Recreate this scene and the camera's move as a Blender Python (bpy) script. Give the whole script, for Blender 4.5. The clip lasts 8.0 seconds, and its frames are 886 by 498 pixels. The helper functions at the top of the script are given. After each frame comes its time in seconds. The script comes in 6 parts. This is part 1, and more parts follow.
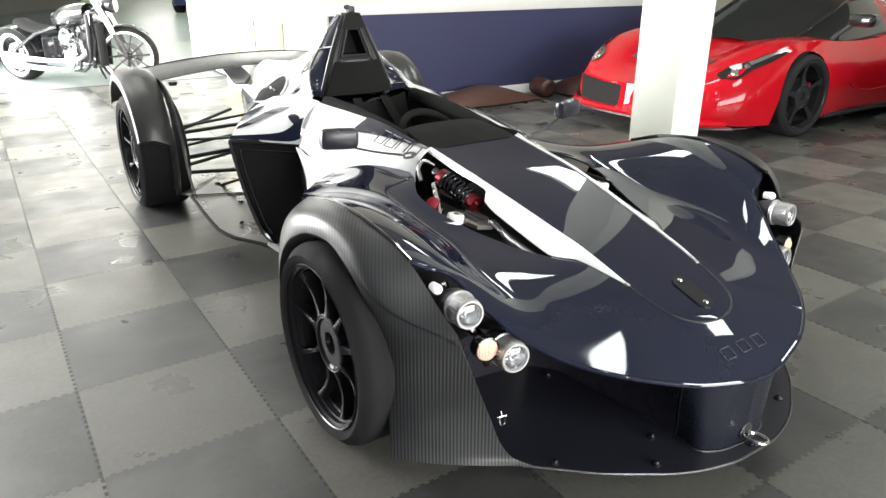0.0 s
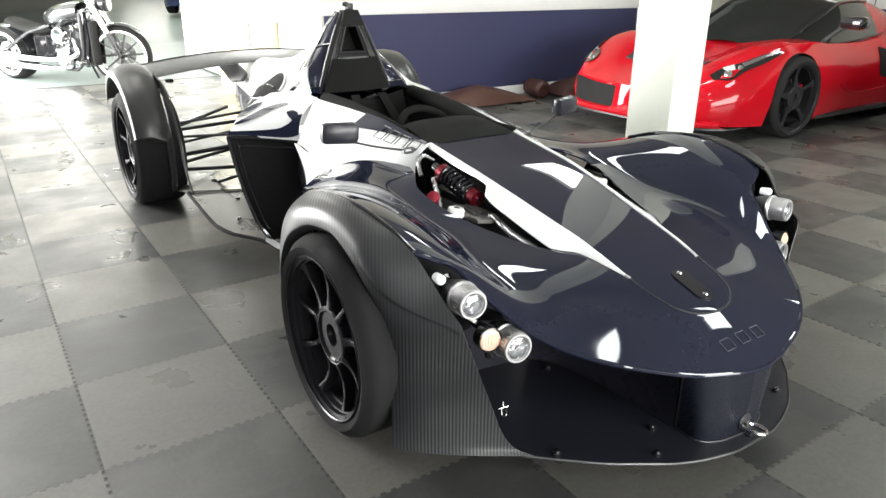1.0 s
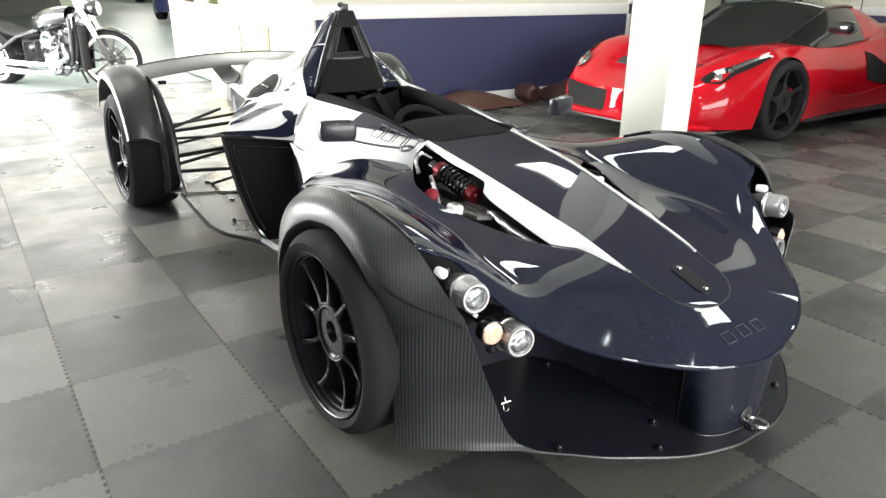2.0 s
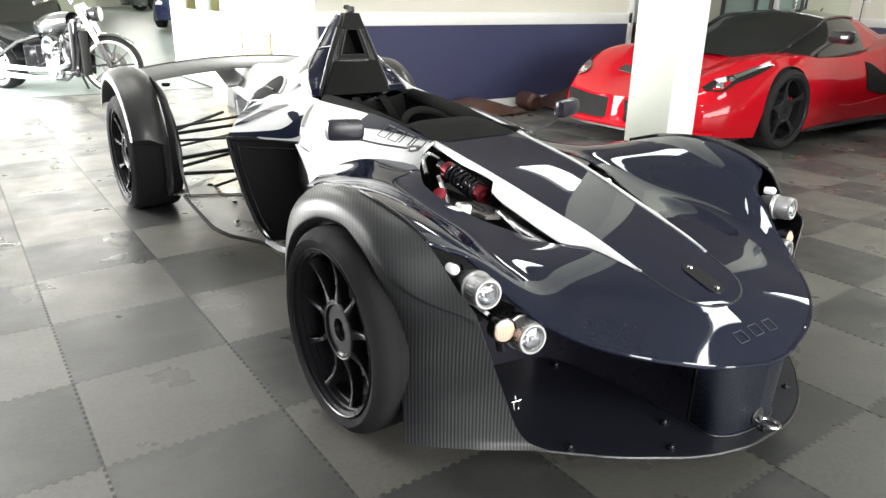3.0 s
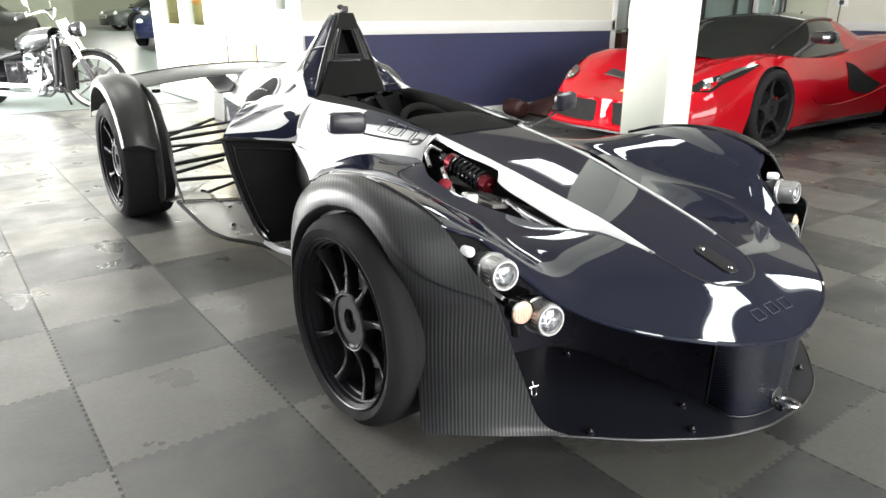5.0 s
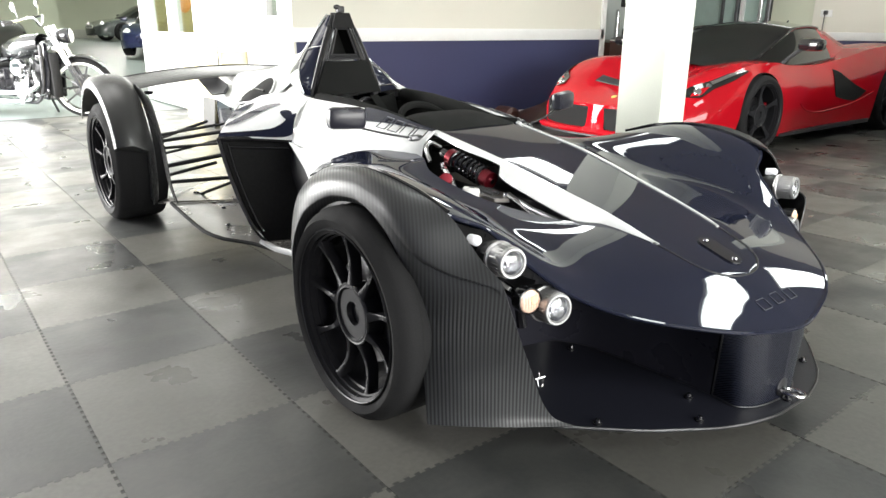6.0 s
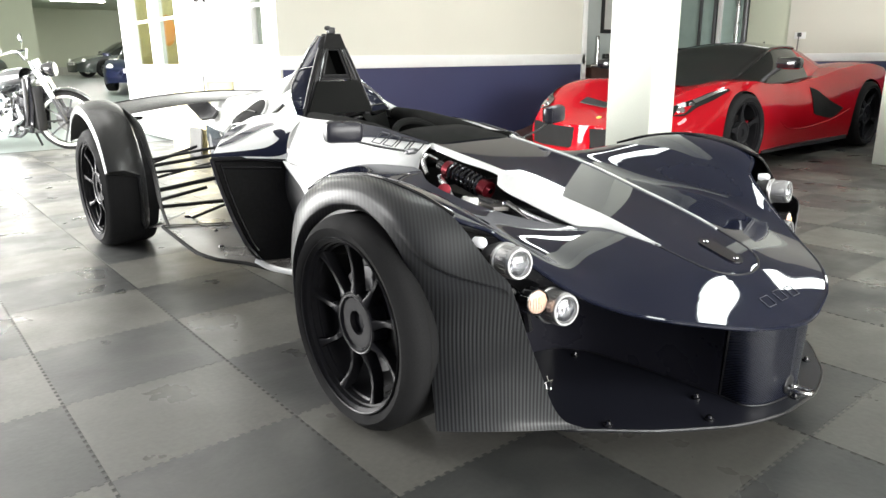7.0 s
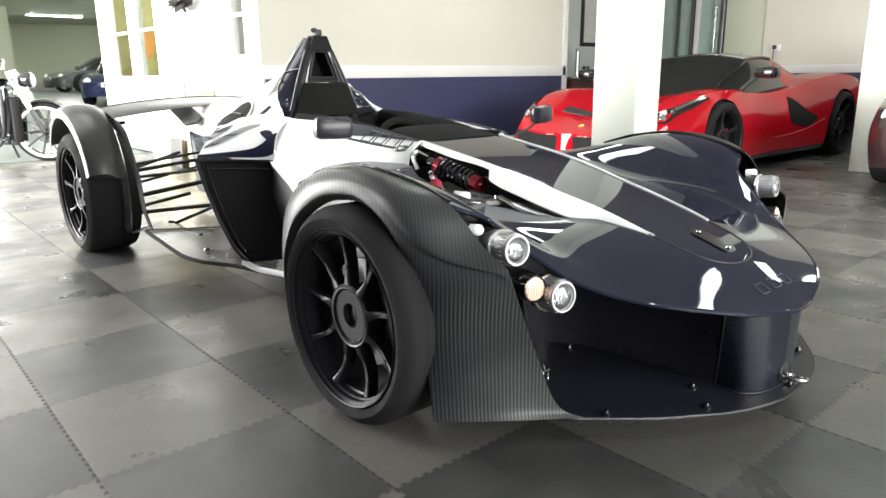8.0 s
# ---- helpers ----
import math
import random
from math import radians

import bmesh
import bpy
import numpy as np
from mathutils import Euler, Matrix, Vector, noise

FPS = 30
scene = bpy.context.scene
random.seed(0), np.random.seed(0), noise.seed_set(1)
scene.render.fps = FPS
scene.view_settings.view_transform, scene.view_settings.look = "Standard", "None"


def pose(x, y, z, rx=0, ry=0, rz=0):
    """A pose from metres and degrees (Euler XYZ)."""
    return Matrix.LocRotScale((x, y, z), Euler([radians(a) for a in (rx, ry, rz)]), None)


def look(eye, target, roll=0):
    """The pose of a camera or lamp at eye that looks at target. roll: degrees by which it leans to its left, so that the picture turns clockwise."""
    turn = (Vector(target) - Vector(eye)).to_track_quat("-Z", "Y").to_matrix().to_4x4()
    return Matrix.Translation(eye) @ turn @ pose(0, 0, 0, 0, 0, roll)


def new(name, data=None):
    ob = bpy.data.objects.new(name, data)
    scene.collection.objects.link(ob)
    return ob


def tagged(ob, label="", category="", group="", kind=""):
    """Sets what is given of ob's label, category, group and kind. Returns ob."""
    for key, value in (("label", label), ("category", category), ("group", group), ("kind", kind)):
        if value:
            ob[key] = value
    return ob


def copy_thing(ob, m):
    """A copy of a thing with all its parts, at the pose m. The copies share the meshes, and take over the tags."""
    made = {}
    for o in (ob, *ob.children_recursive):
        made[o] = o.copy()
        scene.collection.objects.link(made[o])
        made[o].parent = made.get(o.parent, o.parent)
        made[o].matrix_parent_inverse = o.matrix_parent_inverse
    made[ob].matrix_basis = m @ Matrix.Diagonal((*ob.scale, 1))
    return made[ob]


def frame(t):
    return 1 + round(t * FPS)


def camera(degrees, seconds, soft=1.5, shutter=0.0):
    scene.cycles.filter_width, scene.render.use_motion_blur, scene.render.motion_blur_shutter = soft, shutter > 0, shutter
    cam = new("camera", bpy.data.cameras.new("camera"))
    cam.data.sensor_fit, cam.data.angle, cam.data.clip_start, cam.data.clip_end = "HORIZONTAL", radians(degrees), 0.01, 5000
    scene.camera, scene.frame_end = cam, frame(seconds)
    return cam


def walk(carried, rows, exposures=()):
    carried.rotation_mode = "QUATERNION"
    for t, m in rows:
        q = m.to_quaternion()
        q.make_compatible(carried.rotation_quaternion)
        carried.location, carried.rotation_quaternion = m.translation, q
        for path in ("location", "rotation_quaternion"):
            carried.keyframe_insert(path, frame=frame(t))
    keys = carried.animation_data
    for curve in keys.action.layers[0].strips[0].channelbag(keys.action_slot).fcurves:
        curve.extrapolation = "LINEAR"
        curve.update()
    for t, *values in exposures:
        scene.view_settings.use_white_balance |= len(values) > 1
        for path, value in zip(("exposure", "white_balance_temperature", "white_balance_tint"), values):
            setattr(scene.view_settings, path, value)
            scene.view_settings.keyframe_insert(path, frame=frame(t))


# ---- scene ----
cam = camera(65.5, 8.0)
PATH = [
    (0, (-0.06, -1.766, 1.283), (0.962, -0.218, 0.536), 0.1),
    (0.5, (-0.077, -1.769, 1.274), (0.955, -0.224, 0.535), 0.3),
    (1, (-0.095, -1.767, 1.259), (0.949, -0.23, 0.52), 0.5),
    (1.5, (-0.111, -1.763, 1.244), (0.954, -0.237, 0.512), 0.4),
    (3, (-0.154, -1.735, 1.187), (0.933, -0.206, 0.497), 1.1),
    (3.5, (-0.171, -1.724, 1.169), (0.926, -0.194, 0.494), 1.2),
    (4, (-0.188, -1.713, 1.145), (0.916, -0.181, 0.484), 1.1),
    (4.5, (-0.199, -1.703, 1.125), (0.92, -0.178, 0.473), 0.6),
    (6, (-0.251, -1.668, 1.045), (0.918, -0.166, 0.43), 0.4),
    (6.5, (-0.274, -1.654, 1.013), (0.918, -0.152, 0.447), 0.6),
    (7, (-0.298, -1.648, 0.983), (0.921, -0.154, 0.451), -0.6),
    (7.5, (-0.313, -1.637, 0.952), (0.927, -0.155, 0.437), -0.2),
    (8, (-0.329, -1.626, 0.915), (0.941, -0.16, 0.427), -0.6),
]
walk(cam, [(t, look(eye, target, roll)) for t, eye, target, roll in PATH])

# ---- world, light, exposure ----
scene.view_settings.exposure = 0.0
world = bpy.data.worlds.new("world")
scene.world = world
world.use_nodes = True
_n = world.node_tree.nodes
_sky = _n.new("ShaderNodeTexSky")
_sky.sky_type, _sky.sun_disc = "NISHITA", False
_sky.sun_elevation, _sky.sun_rotation = radians(40), radians(200)
_bg = _n["Background"]
_bg.inputs["Strength"].default_value = 0.12
world.node_tree.links.new(_sky.outputs[0], _bg.inputs[0])


def area_lamp(name, m, sx, sy, power, color=(1, 1, 1)):
    d = bpy.data.lights.new(name, "AREA")
    d.shape, d.size, d.size_y, d.energy, d.color = "RECTANGLE", sx, sy, power, color
    ob = new(name, d)
    ob.matrix_world = m
    return tagged(ob, kind="structure")


CEIL = 3.1
# area lamps added as daylight from assumed, unseen windows at the west and south sides
area_lamp("window_light_west", look((-2.5, 7.4, 1.5), (3, 7.4, 0.5)), 6.6, 2.6, 2400, (1.0, 0.99, 0.97))
area_lamp("window_light_south", look((2.2, -6.9, 1.7), (2.2, 3, 0.4)), 7.0, 2.3, 820, (1.0, 0.99, 0.96))

# ---- materials ----


def nodes_of(name):
    m = bpy.data.materials.new(name)
    m.use_nodes = True
    nt = m.node_tree
    return m, nt, nt.nodes["Principled BSDF"], nt.links


def mat(name, base, rough=0.5, metal=0.0, coat=0.0, vary=0.12, scale=6.0, grain=80.0, bump=0.0, spread=0.0, emit=None, strength=0.0, spec=0.5):
    """A surface with colour and gloss varied at two scales, fine relief, and an optional spread between pieces."""
    m, nt, b, ln = nodes_of(name)
    nd = nt.nodes
    co = nd.new("ShaderNodeTexCoord")
    n1, n2 = nd.new("ShaderNodeTexNoise"), nd.new("ShaderNodeTexNoise")
    n1.inputs["Scale"].default_value, n2.inputs["Scale"].default_value = scale, grain
    n1.inputs["Detail"].default_value = 5
    ge = nd.new("ShaderNodeNewGeometry")
    for n in (n1, n2):
        ln.new(ge.outputs["Position"], n.inputs["Vector"])
    mix = nd.new("ShaderNodeMath")
    mix.operation = "ADD"
    ln.new(n1.outputs[0], mix.inputs[0]), ln.new(n2.outputs[0], mix.inputs[1])
    mr = nd.new("ShaderNodeMapRange")
    mr.inputs[1].default_value, mr.inputs[2].default_value = 0.6, 1.4
    mr.inputs[3].default_value, mr.inputs[4].default_value = 1 - vary, 1 + vary
    ln.new(mix.outputs[0], mr.inputs[0])
    val = mr.outputs[0]
    if spread:
        oi = nd.new("ShaderNodeObjectInfo")
        r2 = nd.new("ShaderNodeMapRange")
        r2.inputs[3].default_value, r2.inputs[4].default_value = 1 - spread, 1 + spread
        ln.new(oi.outputs["Random"], r2.inputs[0])
        mu = nd.new("ShaderNodeMath")
        mu.operation = "MULTIPLY"
        ln.new(val, mu.inputs[0]), ln.new(r2.outputs[0], mu.inputs[1])
        val = mu.outputs[0]
    vm = nd.new("ShaderNodeVectorMath")
    vm.operation = "SCALE"
    vm.inputs[0].default_value = base
    ln.new(val, vm.inputs["Scale"])
    ln.new(vm.outputs[0], b.inputs["Base Color"])
    rr = nd.new("ShaderNodeMapRange")
    rr.inputs[1].default_value, rr.inputs[2].default_value = 0.3, 0.7
    rr.inputs[3].default_value, rr.inputs[4].default_value = rough * (1 - vary), min(1, rough * (1 + vary))
    ln.new(n1.outputs[0], rr.inputs[0]), ln.new(rr.outputs[0], b.inputs["Roughness"])
    b.inputs["Metallic"].default_value = metal
    b.inputs["Coat Weight"].default_value = coat
    b.inputs["Coat Roughness"].default_value = 0.03
    b.inputs["Specular IOR Level"].default_value = spec
    if bump:
        bp = nd.new("ShaderNodeBump")
        bp.inputs["Strength"].default_value, bp.inputs["Distance"].default_value = 0.5, bump
        ln.new(n2.outputs[0], bp.inputs["Height"]), ln.new(bp.outputs[0], b.inputs["Normal"])
    if emit:
        b.inputs["Emission Color"].default_value = (*emit, 1)
        b.inputs["Emission Strength"].default_value = strength
    return m


def carbon(name, dark, light, period, axis, rough, coat=0.0, metal=0.0, sheen=0.15, spec=0.5, fade=None):
    """Woven carbon fibre: bands of tow along an axis, broken up by a finer cross weave."""
    m, nt, b, ln = nodes_of(name)
    nd = nt.nodes
    ge = nd.new("ShaderNodeNewGeometry")
    dot = nd.new("ShaderNodeVectorMath")
    dot.operation = "DOT_PRODUCT"
    dot.inputs[1].default_value = axis
    ln.new(ge.outputs["Position"], dot.inputs[0])
    k = nd.new("ShaderNodeMath")
    k.operation = "MULTIPLY"
    k.inputs[1].default_value = 2 * math.pi / period
    ln.new(dot.outputs["Value"], k.inputs[0])
    s = nd.new("ShaderNodeMath")
    s.operation = "SINE"
    ln.new(k.outputs[0], s.inputs[0])
    noi = nd.new("ShaderNodeTexNoise")
    noi.inputs["Scale"].default_value = 5
    ln.new(ge.outputs["Position"], noi.inputs["Vector"])
    mul = nd.new("ShaderNodeMath")
    mul.operation = "MULTIPLY_ADD"
    mul.inputs[1].default_value, mul.inputs[2].default_value = 0.5, 0.5
    ln.new(s.outputs[0], mul.inputs[0])
    mu2 = nd.new("ShaderNodeMath")
    mu2.operation = "MULTIPLY"
    ln.new(mul.outputs[0], mu2.inputs[0])
    rg = nd.new("ShaderNodeMapRange")
    rg.inputs[1].default_value, rg.inputs[2].default_value = 0.3, 0.7
    rg.inputs[3].default_value, rg.inputs[4].default_value = 0.5, 1.0
    ln.new(noi.outputs[0], rg.inputs[0]), ln.new(rg.outputs[0], mu2.inputs[1])
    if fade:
        # the weave's contrast eases between two heights, fainter on the upper panels
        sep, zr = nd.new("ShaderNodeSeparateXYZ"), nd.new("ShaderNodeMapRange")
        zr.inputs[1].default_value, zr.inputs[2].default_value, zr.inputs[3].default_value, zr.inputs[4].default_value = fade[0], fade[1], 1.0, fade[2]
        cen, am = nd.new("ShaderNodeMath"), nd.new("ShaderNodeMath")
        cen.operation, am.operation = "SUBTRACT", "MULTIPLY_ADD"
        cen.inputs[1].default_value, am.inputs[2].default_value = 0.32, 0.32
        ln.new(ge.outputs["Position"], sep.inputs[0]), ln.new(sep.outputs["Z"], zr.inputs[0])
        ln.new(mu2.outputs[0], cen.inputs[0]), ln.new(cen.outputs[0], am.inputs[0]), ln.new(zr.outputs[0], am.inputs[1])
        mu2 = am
    cm = nd.new("ShaderNodeMix")
    cm.data_type = "RGBA"
    cm.inputs[6].default_value, cm.inputs[7].default_value = (*dark, 1), (*light, 1)
    ln.new(mu2.outputs[0], cm.inputs[0]), ln.new(cm.outputs[2], b.inputs["Base Color"])
    rr = nd.new("ShaderNodeMapRange")
    rr.inputs[3].default_value, rr.inputs[4].default_value = rough * (1 + sheen), rough * (1 - sheen)
    ln.new(mul.outputs[0], rr.inputs[0]), ln.new(rr.outputs[0], b.inputs["Roughness"])
    b.inputs["Metallic"].default_value = metal
    b.inputs["Specular IOR Level"].default_value = spec
    b.inputs["Coat Weight"].default_value = coat
    b.inputs["Coat Roughness"].default_value = 0.04
    return m


def vinyl(name, base):
    """Worn vinyl tile: dust clouds, rubbed smears along one way, dark specks and a pressed grain."""
    m = mat(name, base, 0.32, vary=0.2, scale=2.2, grain=60, bump=0.0009, spread=0.09)
    nt = m.node_tree
    nd, ln, b = nt.nodes, nt.links, nt.nodes["Principled BSDF"]
    ge = nd.new("ShaderNodeNewGeometry")
    col = b.inputs["Base Color"].links[0].from_socket
    for stretch, scale, lo, hi, tone, amount in (((1, 1, 1), 1.3, 0.48, 0.70, (0.088, 0.087, 0.080), 0.22), ((1, 1, 1), 3.1, 0.48, 0.74, (0.13, 0.128, 0.117), 0.36), ((0.4, 1.5, 1), 5.5, 0.54, 0.78, (0.15, 0.147, 0.136), 0.26),
                                                 ((1, 1, 1), 12.0, 0.58, 0.82, (0.05, 0.05, 0.047), 0.4), ((1, 1, 1), 95.0, 0.73, 0.77, (0.03, 0.03, 0.029), 0.4)):
        sc = nd.new("ShaderNodeVectorMath")
        sc.operation = "MULTIPLY"
        sc.inputs[1].default_value = stretch
        no = nd.new("ShaderNodeTexNoise")
        no.inputs["Scale"].default_value, no.inputs["Detail"].default_value, no.inputs["Distortion"].default_value = scale, 7, 0.15
        rg = nd.new("ShaderNodeMapRange")
        rg.inputs[1].default_value, rg.inputs[2].default_value, rg.inputs[3].default_value, rg.inputs[4].default_value = lo, hi, 0, amount
        mx = nd.new("ShaderNodeMix")
        mx.data_type = "RGBA"
        mx.inputs[7].default_value = (*tone, 1)
        ln.new(ge.outputs["Position"], sc.inputs[0]), ln.new(sc.outputs[0], no.inputs["Vector"]), ln.new(no.outputs[0], rg.inputs[0])
        ln.new(rg.outputs[0], mx.inputs[0]), ln.new(col, mx.inputs[6])
        col = mx.outputs[2]
    ln.new(col, b.inputs["Base Color"])
    no = nd.new("ShaderNodeTexNoise")
    no.inputs["Scale"].default_value, no.inputs["Detail"].default_value, no.inputs["Distortion"].default_value = 4.0, 9, 0.2
    rg = nd.new("ShaderNodeMapRange")
    rg.inputs[1].default_value, rg.inputs[2].default_value, rg.inputs[3].default_value, rg.inputs[4].default_value = 0.36, 0.64, 0.27, 0.44
    ln.new(ge.outputs["Position"], no.inputs["Vector"]), ln.new(no.outputs[0], rg.inputs[0]), ln.new(rg.outputs[0], b.inputs["Roughness"])
    return m


def glass(name, tint=(1, 1, 1), rough=0.0, ior=1.45):
    m, nt, b, ln = nodes_of(name)
    b.inputs["Base Color"].default_value = (*tint, 1)
    b.inputs["Roughness"].default_value = rough
    b.inputs["IOR"].default_value = ior
    b.inputs["Transmission Weight"].default_value = 1
    return m


NAVY = mat("navy_paint", (0.0125, 0.0148, 0.029), 0.5, coat=1.0, vary=0.05, spec=0.0)
WHITE_PAINT = mat("white_car_paint", (0.85, 0.86, 0.85), 0.5, coat=1.0, vary=0.03, spec=0.0)
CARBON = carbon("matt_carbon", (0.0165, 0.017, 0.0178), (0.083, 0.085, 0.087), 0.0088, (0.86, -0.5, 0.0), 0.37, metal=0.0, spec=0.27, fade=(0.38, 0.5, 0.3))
CARBON_PLAIN = carbon("plain_satin_carbon", (0.05, 0.051, 0.05), (0.056, 0.057, 0.055), 0.004, (0.7, -0.6, 0.4), 0.3, metal=0.35)
CARBON_GLOSS = carbon("gloss_carbon", (0.006, 0.007, 0.013), (0.012, 0.014, 0.026), 0.0042, (0.7, 0.3, 0.7), 0.3, 0.3)
CARBON_FLAT = carbon("splitter_carbon", (0.010, 0.0105, 0.016), (0.017, 0.018, 0.027), 0.006, (0.7, 0.7, 0.0), 0.4)
BLACK = mat("black_satin", (0.026, 0.026, 0.028), 0.45, vary=0.15, bump=0.0004)
DARK_GLOSS = mat("dark_gloss_panel", (0.022, 0.022, 0.030), 0.28, vary=0.1, spec=0.4)
BLACK_GLOSS = mat("black_gloss", (0.012, 0.012, 0.014), 0.12, coat=0.6, vary=0.08)
SUEDE = mat("black_suede", (0.012, 0.0125, 0.012), 0.9, vary=0.2, grain=300, bump=0.001, spec=0.1)
MESH_BLACK = mat("black_mesh", (0.018, 0.018, 0.018), 0.8, vary=0.2, spec=0.1)
RUBBER = mat("tyre_rubber", (0.0185, 0.0185, 0.019), 0.85, vary=0.18, scale=20, grain=250, bump=0.0006, spec=0.12)
RIM = mat("black_wheel_lacquer", (0.019, 0.019, 0.021), 0.22, vary=0.08, spec=0.06)
RIM_LIP = mat("dark_rim_lip", (0.04, 0.04, 0.042), 0.35, metal=0.4)
STEEL = mat("bright_steel", (0.62, 0.62, 0.62), 0.22, metal=1.0)
DARK_STEEL = mat("dark_steel", (0.16, 0.16, 0.165), 0.38, metal=1.0, vary=0.2)
CHROME = mat("chrome", (0.85, 0.86, 0.87), 0.06, metal=1.0, vary=0.04)
ALU = mat("machined_aluminium", (0.7, 0.7, 0.7), 0.28, metal=1.0, bump=0.0003)
LAMP_GREY = mat("cast_lamp_alloy", (0.55, 0.55, 0.55), 0.4, metal=0.8, vary=0.1)
RED_ANOD = mat("red_anodised", (0.15, 0.008, 0.016), 0.3, metal=0.7)
CLEAR = glass("clear_lens", (0.97, 0.98, 1.0), 0.03)
ROCKER = mat("anodised_rocker_plate", (0.22, 0.21, 0.20), 0.4, metal=0.8, vary=0.15)
AMBER = mat("amber_lens", (0.82, 0.55, 0.42), 0.15, coat=1.0, vary=0.2, grain=200)
GREY_DECAL = mat("grey_lettering", (0.05, 0.053, 0.062), 0.5, coat=0.0, vary=0.05)
BLACK_DECAL = mat("black_lettering", (0.02, 0.02, 0.024), 0.3, coat=0.6, vary=0.05)
FERRO_RED = mat("red_car_paint", (0.40, 0.005, 0.012), 0.45, coat=0.7, vary=0.04, spec=0.0)
RED_CAL = mat("red_caliper", (0.5, 0.015, 0.03), 0.3, coat=0.6)
TINTED = mat("dark_car_glass", (0.012, 0.014, 0.013), 0.03, coat=0.3, vary=0.05, spec=0.3)
TILE_LIGHT = vinyl("light_grey_vinyl", (0.102, 0.10, 0.089))
TILE_DARK = vinyl("dark_grey_vinyl", (0.042, 0.0435, 0.0425))
SEAM = mat("dark_seam", (0.05, 0.05, 0.047), 0.6, spec=0.3)
GREEN_FLOOR = mat("grey_green_floor_paint", (0.20, 0.235, 0.225), 0.34, vary=0.06, scale=1.5)
CREAM_WALL = mat("cream_wall_paint", (0.70, 0.69, 0.60), 0.8, vary=0.04, scale=1.2, grain=120, bump=0.0006)
GREEN_WALL = mat("pale_green_wall_paint", (0.62, 0.66, 0.52), 0.8, vary=0.04, scale=1.2, grain=120, bump=0.0006)
NAVY_WALL = mat("navy_wall_paint", (0.035, 0.04, 0.10), 0.55, vary=0.1, scale=2, grain=120, bump=0.0006)
WHITE_GLOSS = mat("white_gloss_paint", (0.82, 0.83, 0.81), 0.35, vary=0.04)
COLUMN_PAINT = mat("off_white_column_paint", (0.74, 0.77, 0.68), 0.6, vary=0.04, scale=2, grain=150, bump=0.0005)
CEILING_PAINT = mat("grey_ceiling_paint", (0.36, 0.36, 0.35), 0.9, vary=0.04)
CARTON = mat("cream_board", (0.75, 0.66, 0.40), 0.7, vary=0.06)
WOOD_DARK = mat("dark_red_wood", (0.07, 0.02, 0.014), 0.4, vary=0.25, scale=4)
GREY_CAR = mat("grey_car_paint", (0.075, 0.085, 0.082), 0.25, metal=0.3, coat=1.0)
BLUE_CAR = mat("dark_blue_car_paint", (0.008, 0.013, 0.055), 0.22, coat=1.0)
BLACK_CAR = mat("black_car_paint", (0.012, 0.013, 0.014), 0.2, coat=1.0)
MAROON_CAR = mat("dark_maroon_car_paint", (0.032, 0.015, 0.015), 0.3, coat=0.8)
PLATE_WHITE = mat("white_plate", (0.75, 0.75, 0.72), 0.4)
TUBE = mat("fluorescent_tube", (0.9, 0.9, 0.9), 0.5, emit=(0.93, 1.0, 0.98), strength=21.0)
FILL_BOX = mat("fill_box_glow", (0.9, 0.9, 0.9), 0.5, emit=(1.0, 0.97, 0.94), strength=3.5)
TUBE_FAR = mat("bright_fluorescent_tube", (0.9, 0.9, 0.9), 0.5, emit=(1.0, 0.98, 0.92), strength=190.0)
PANE = glass("window_pane", (0.86, 0.92, 0.88), 0.0, 1.12)
SEA_GLASS = mat("green_tinted_panel", (0.42, 0.55, 0.50), 0.15, coat=0.5, vary=0.1)
YELLOW_ROOM = mat("yellow_interior_wall", (0.55, 0.48, 0.24), 0.8, vary=0.3)
POSTER = mat("orange_poster", (0.75, 0.32, 0.08), 0.6, vary=0.2)
PLANT = mat("dark_dried_flower", (0.02, 0.018, 0.016), 0.8, vary=0.4)

# ---- helpers ----


def part(name, bm, material, parent=None, label="", smooth=True, angle=35):
    """Links a bmesh as one mesh object under a thing or a part."""
    bmesh.ops.recalc_face_normals(bm, faces=bm.faces)
    me = bpy.data.meshes.new(name)
    bm.to_mesh(me)
    bm.free()
    me.materials.append(material)
    if smooth:
        me.polygons.foreach_set("use_smooth", [True] * len(me.polygons))
        me.set_sharp_from_angle(angle=radians(angle))
    ob = new(name, me)
    if parent:
        ob.parent = parent
    if label:
        ob["label"] = label
    return ob


def thing(name, label, category, group="", kind="", at=(0, 0, 0)):
    ob = new(name)
    ob.location = at
    ob.empty_display_size = 0.1
    return tagged(ob, label, category, group, kind)


def box(bm, c, s, bevel=0.0, m=None):
    vs = bmesh.ops.create_cube(bm, size=1)["verts"]
    for v in vs:
        v.co = Vector((v.co.x * s[0], v.co.y * s[1], v.co.z * s[2]))
    if bevel:
        es = list({e for v in vs for e in v.link_edges})
        r = bmesh.ops.bevel(bm, geom=es, offset=bevel, segments=2, affect="EDGES", profile=0.5)
        vs = list({v for f in r["faces"] for v in f.verts} | {v for v in vs if v.is_valid})
    for v in vs:
        v.co = (m @ v.co if m else v.co) + Vector(c)
    return bm


def boxed(c, s, bevel=0.0, m=None):
    return box(bmesh.new(), c, s, bevel, m)


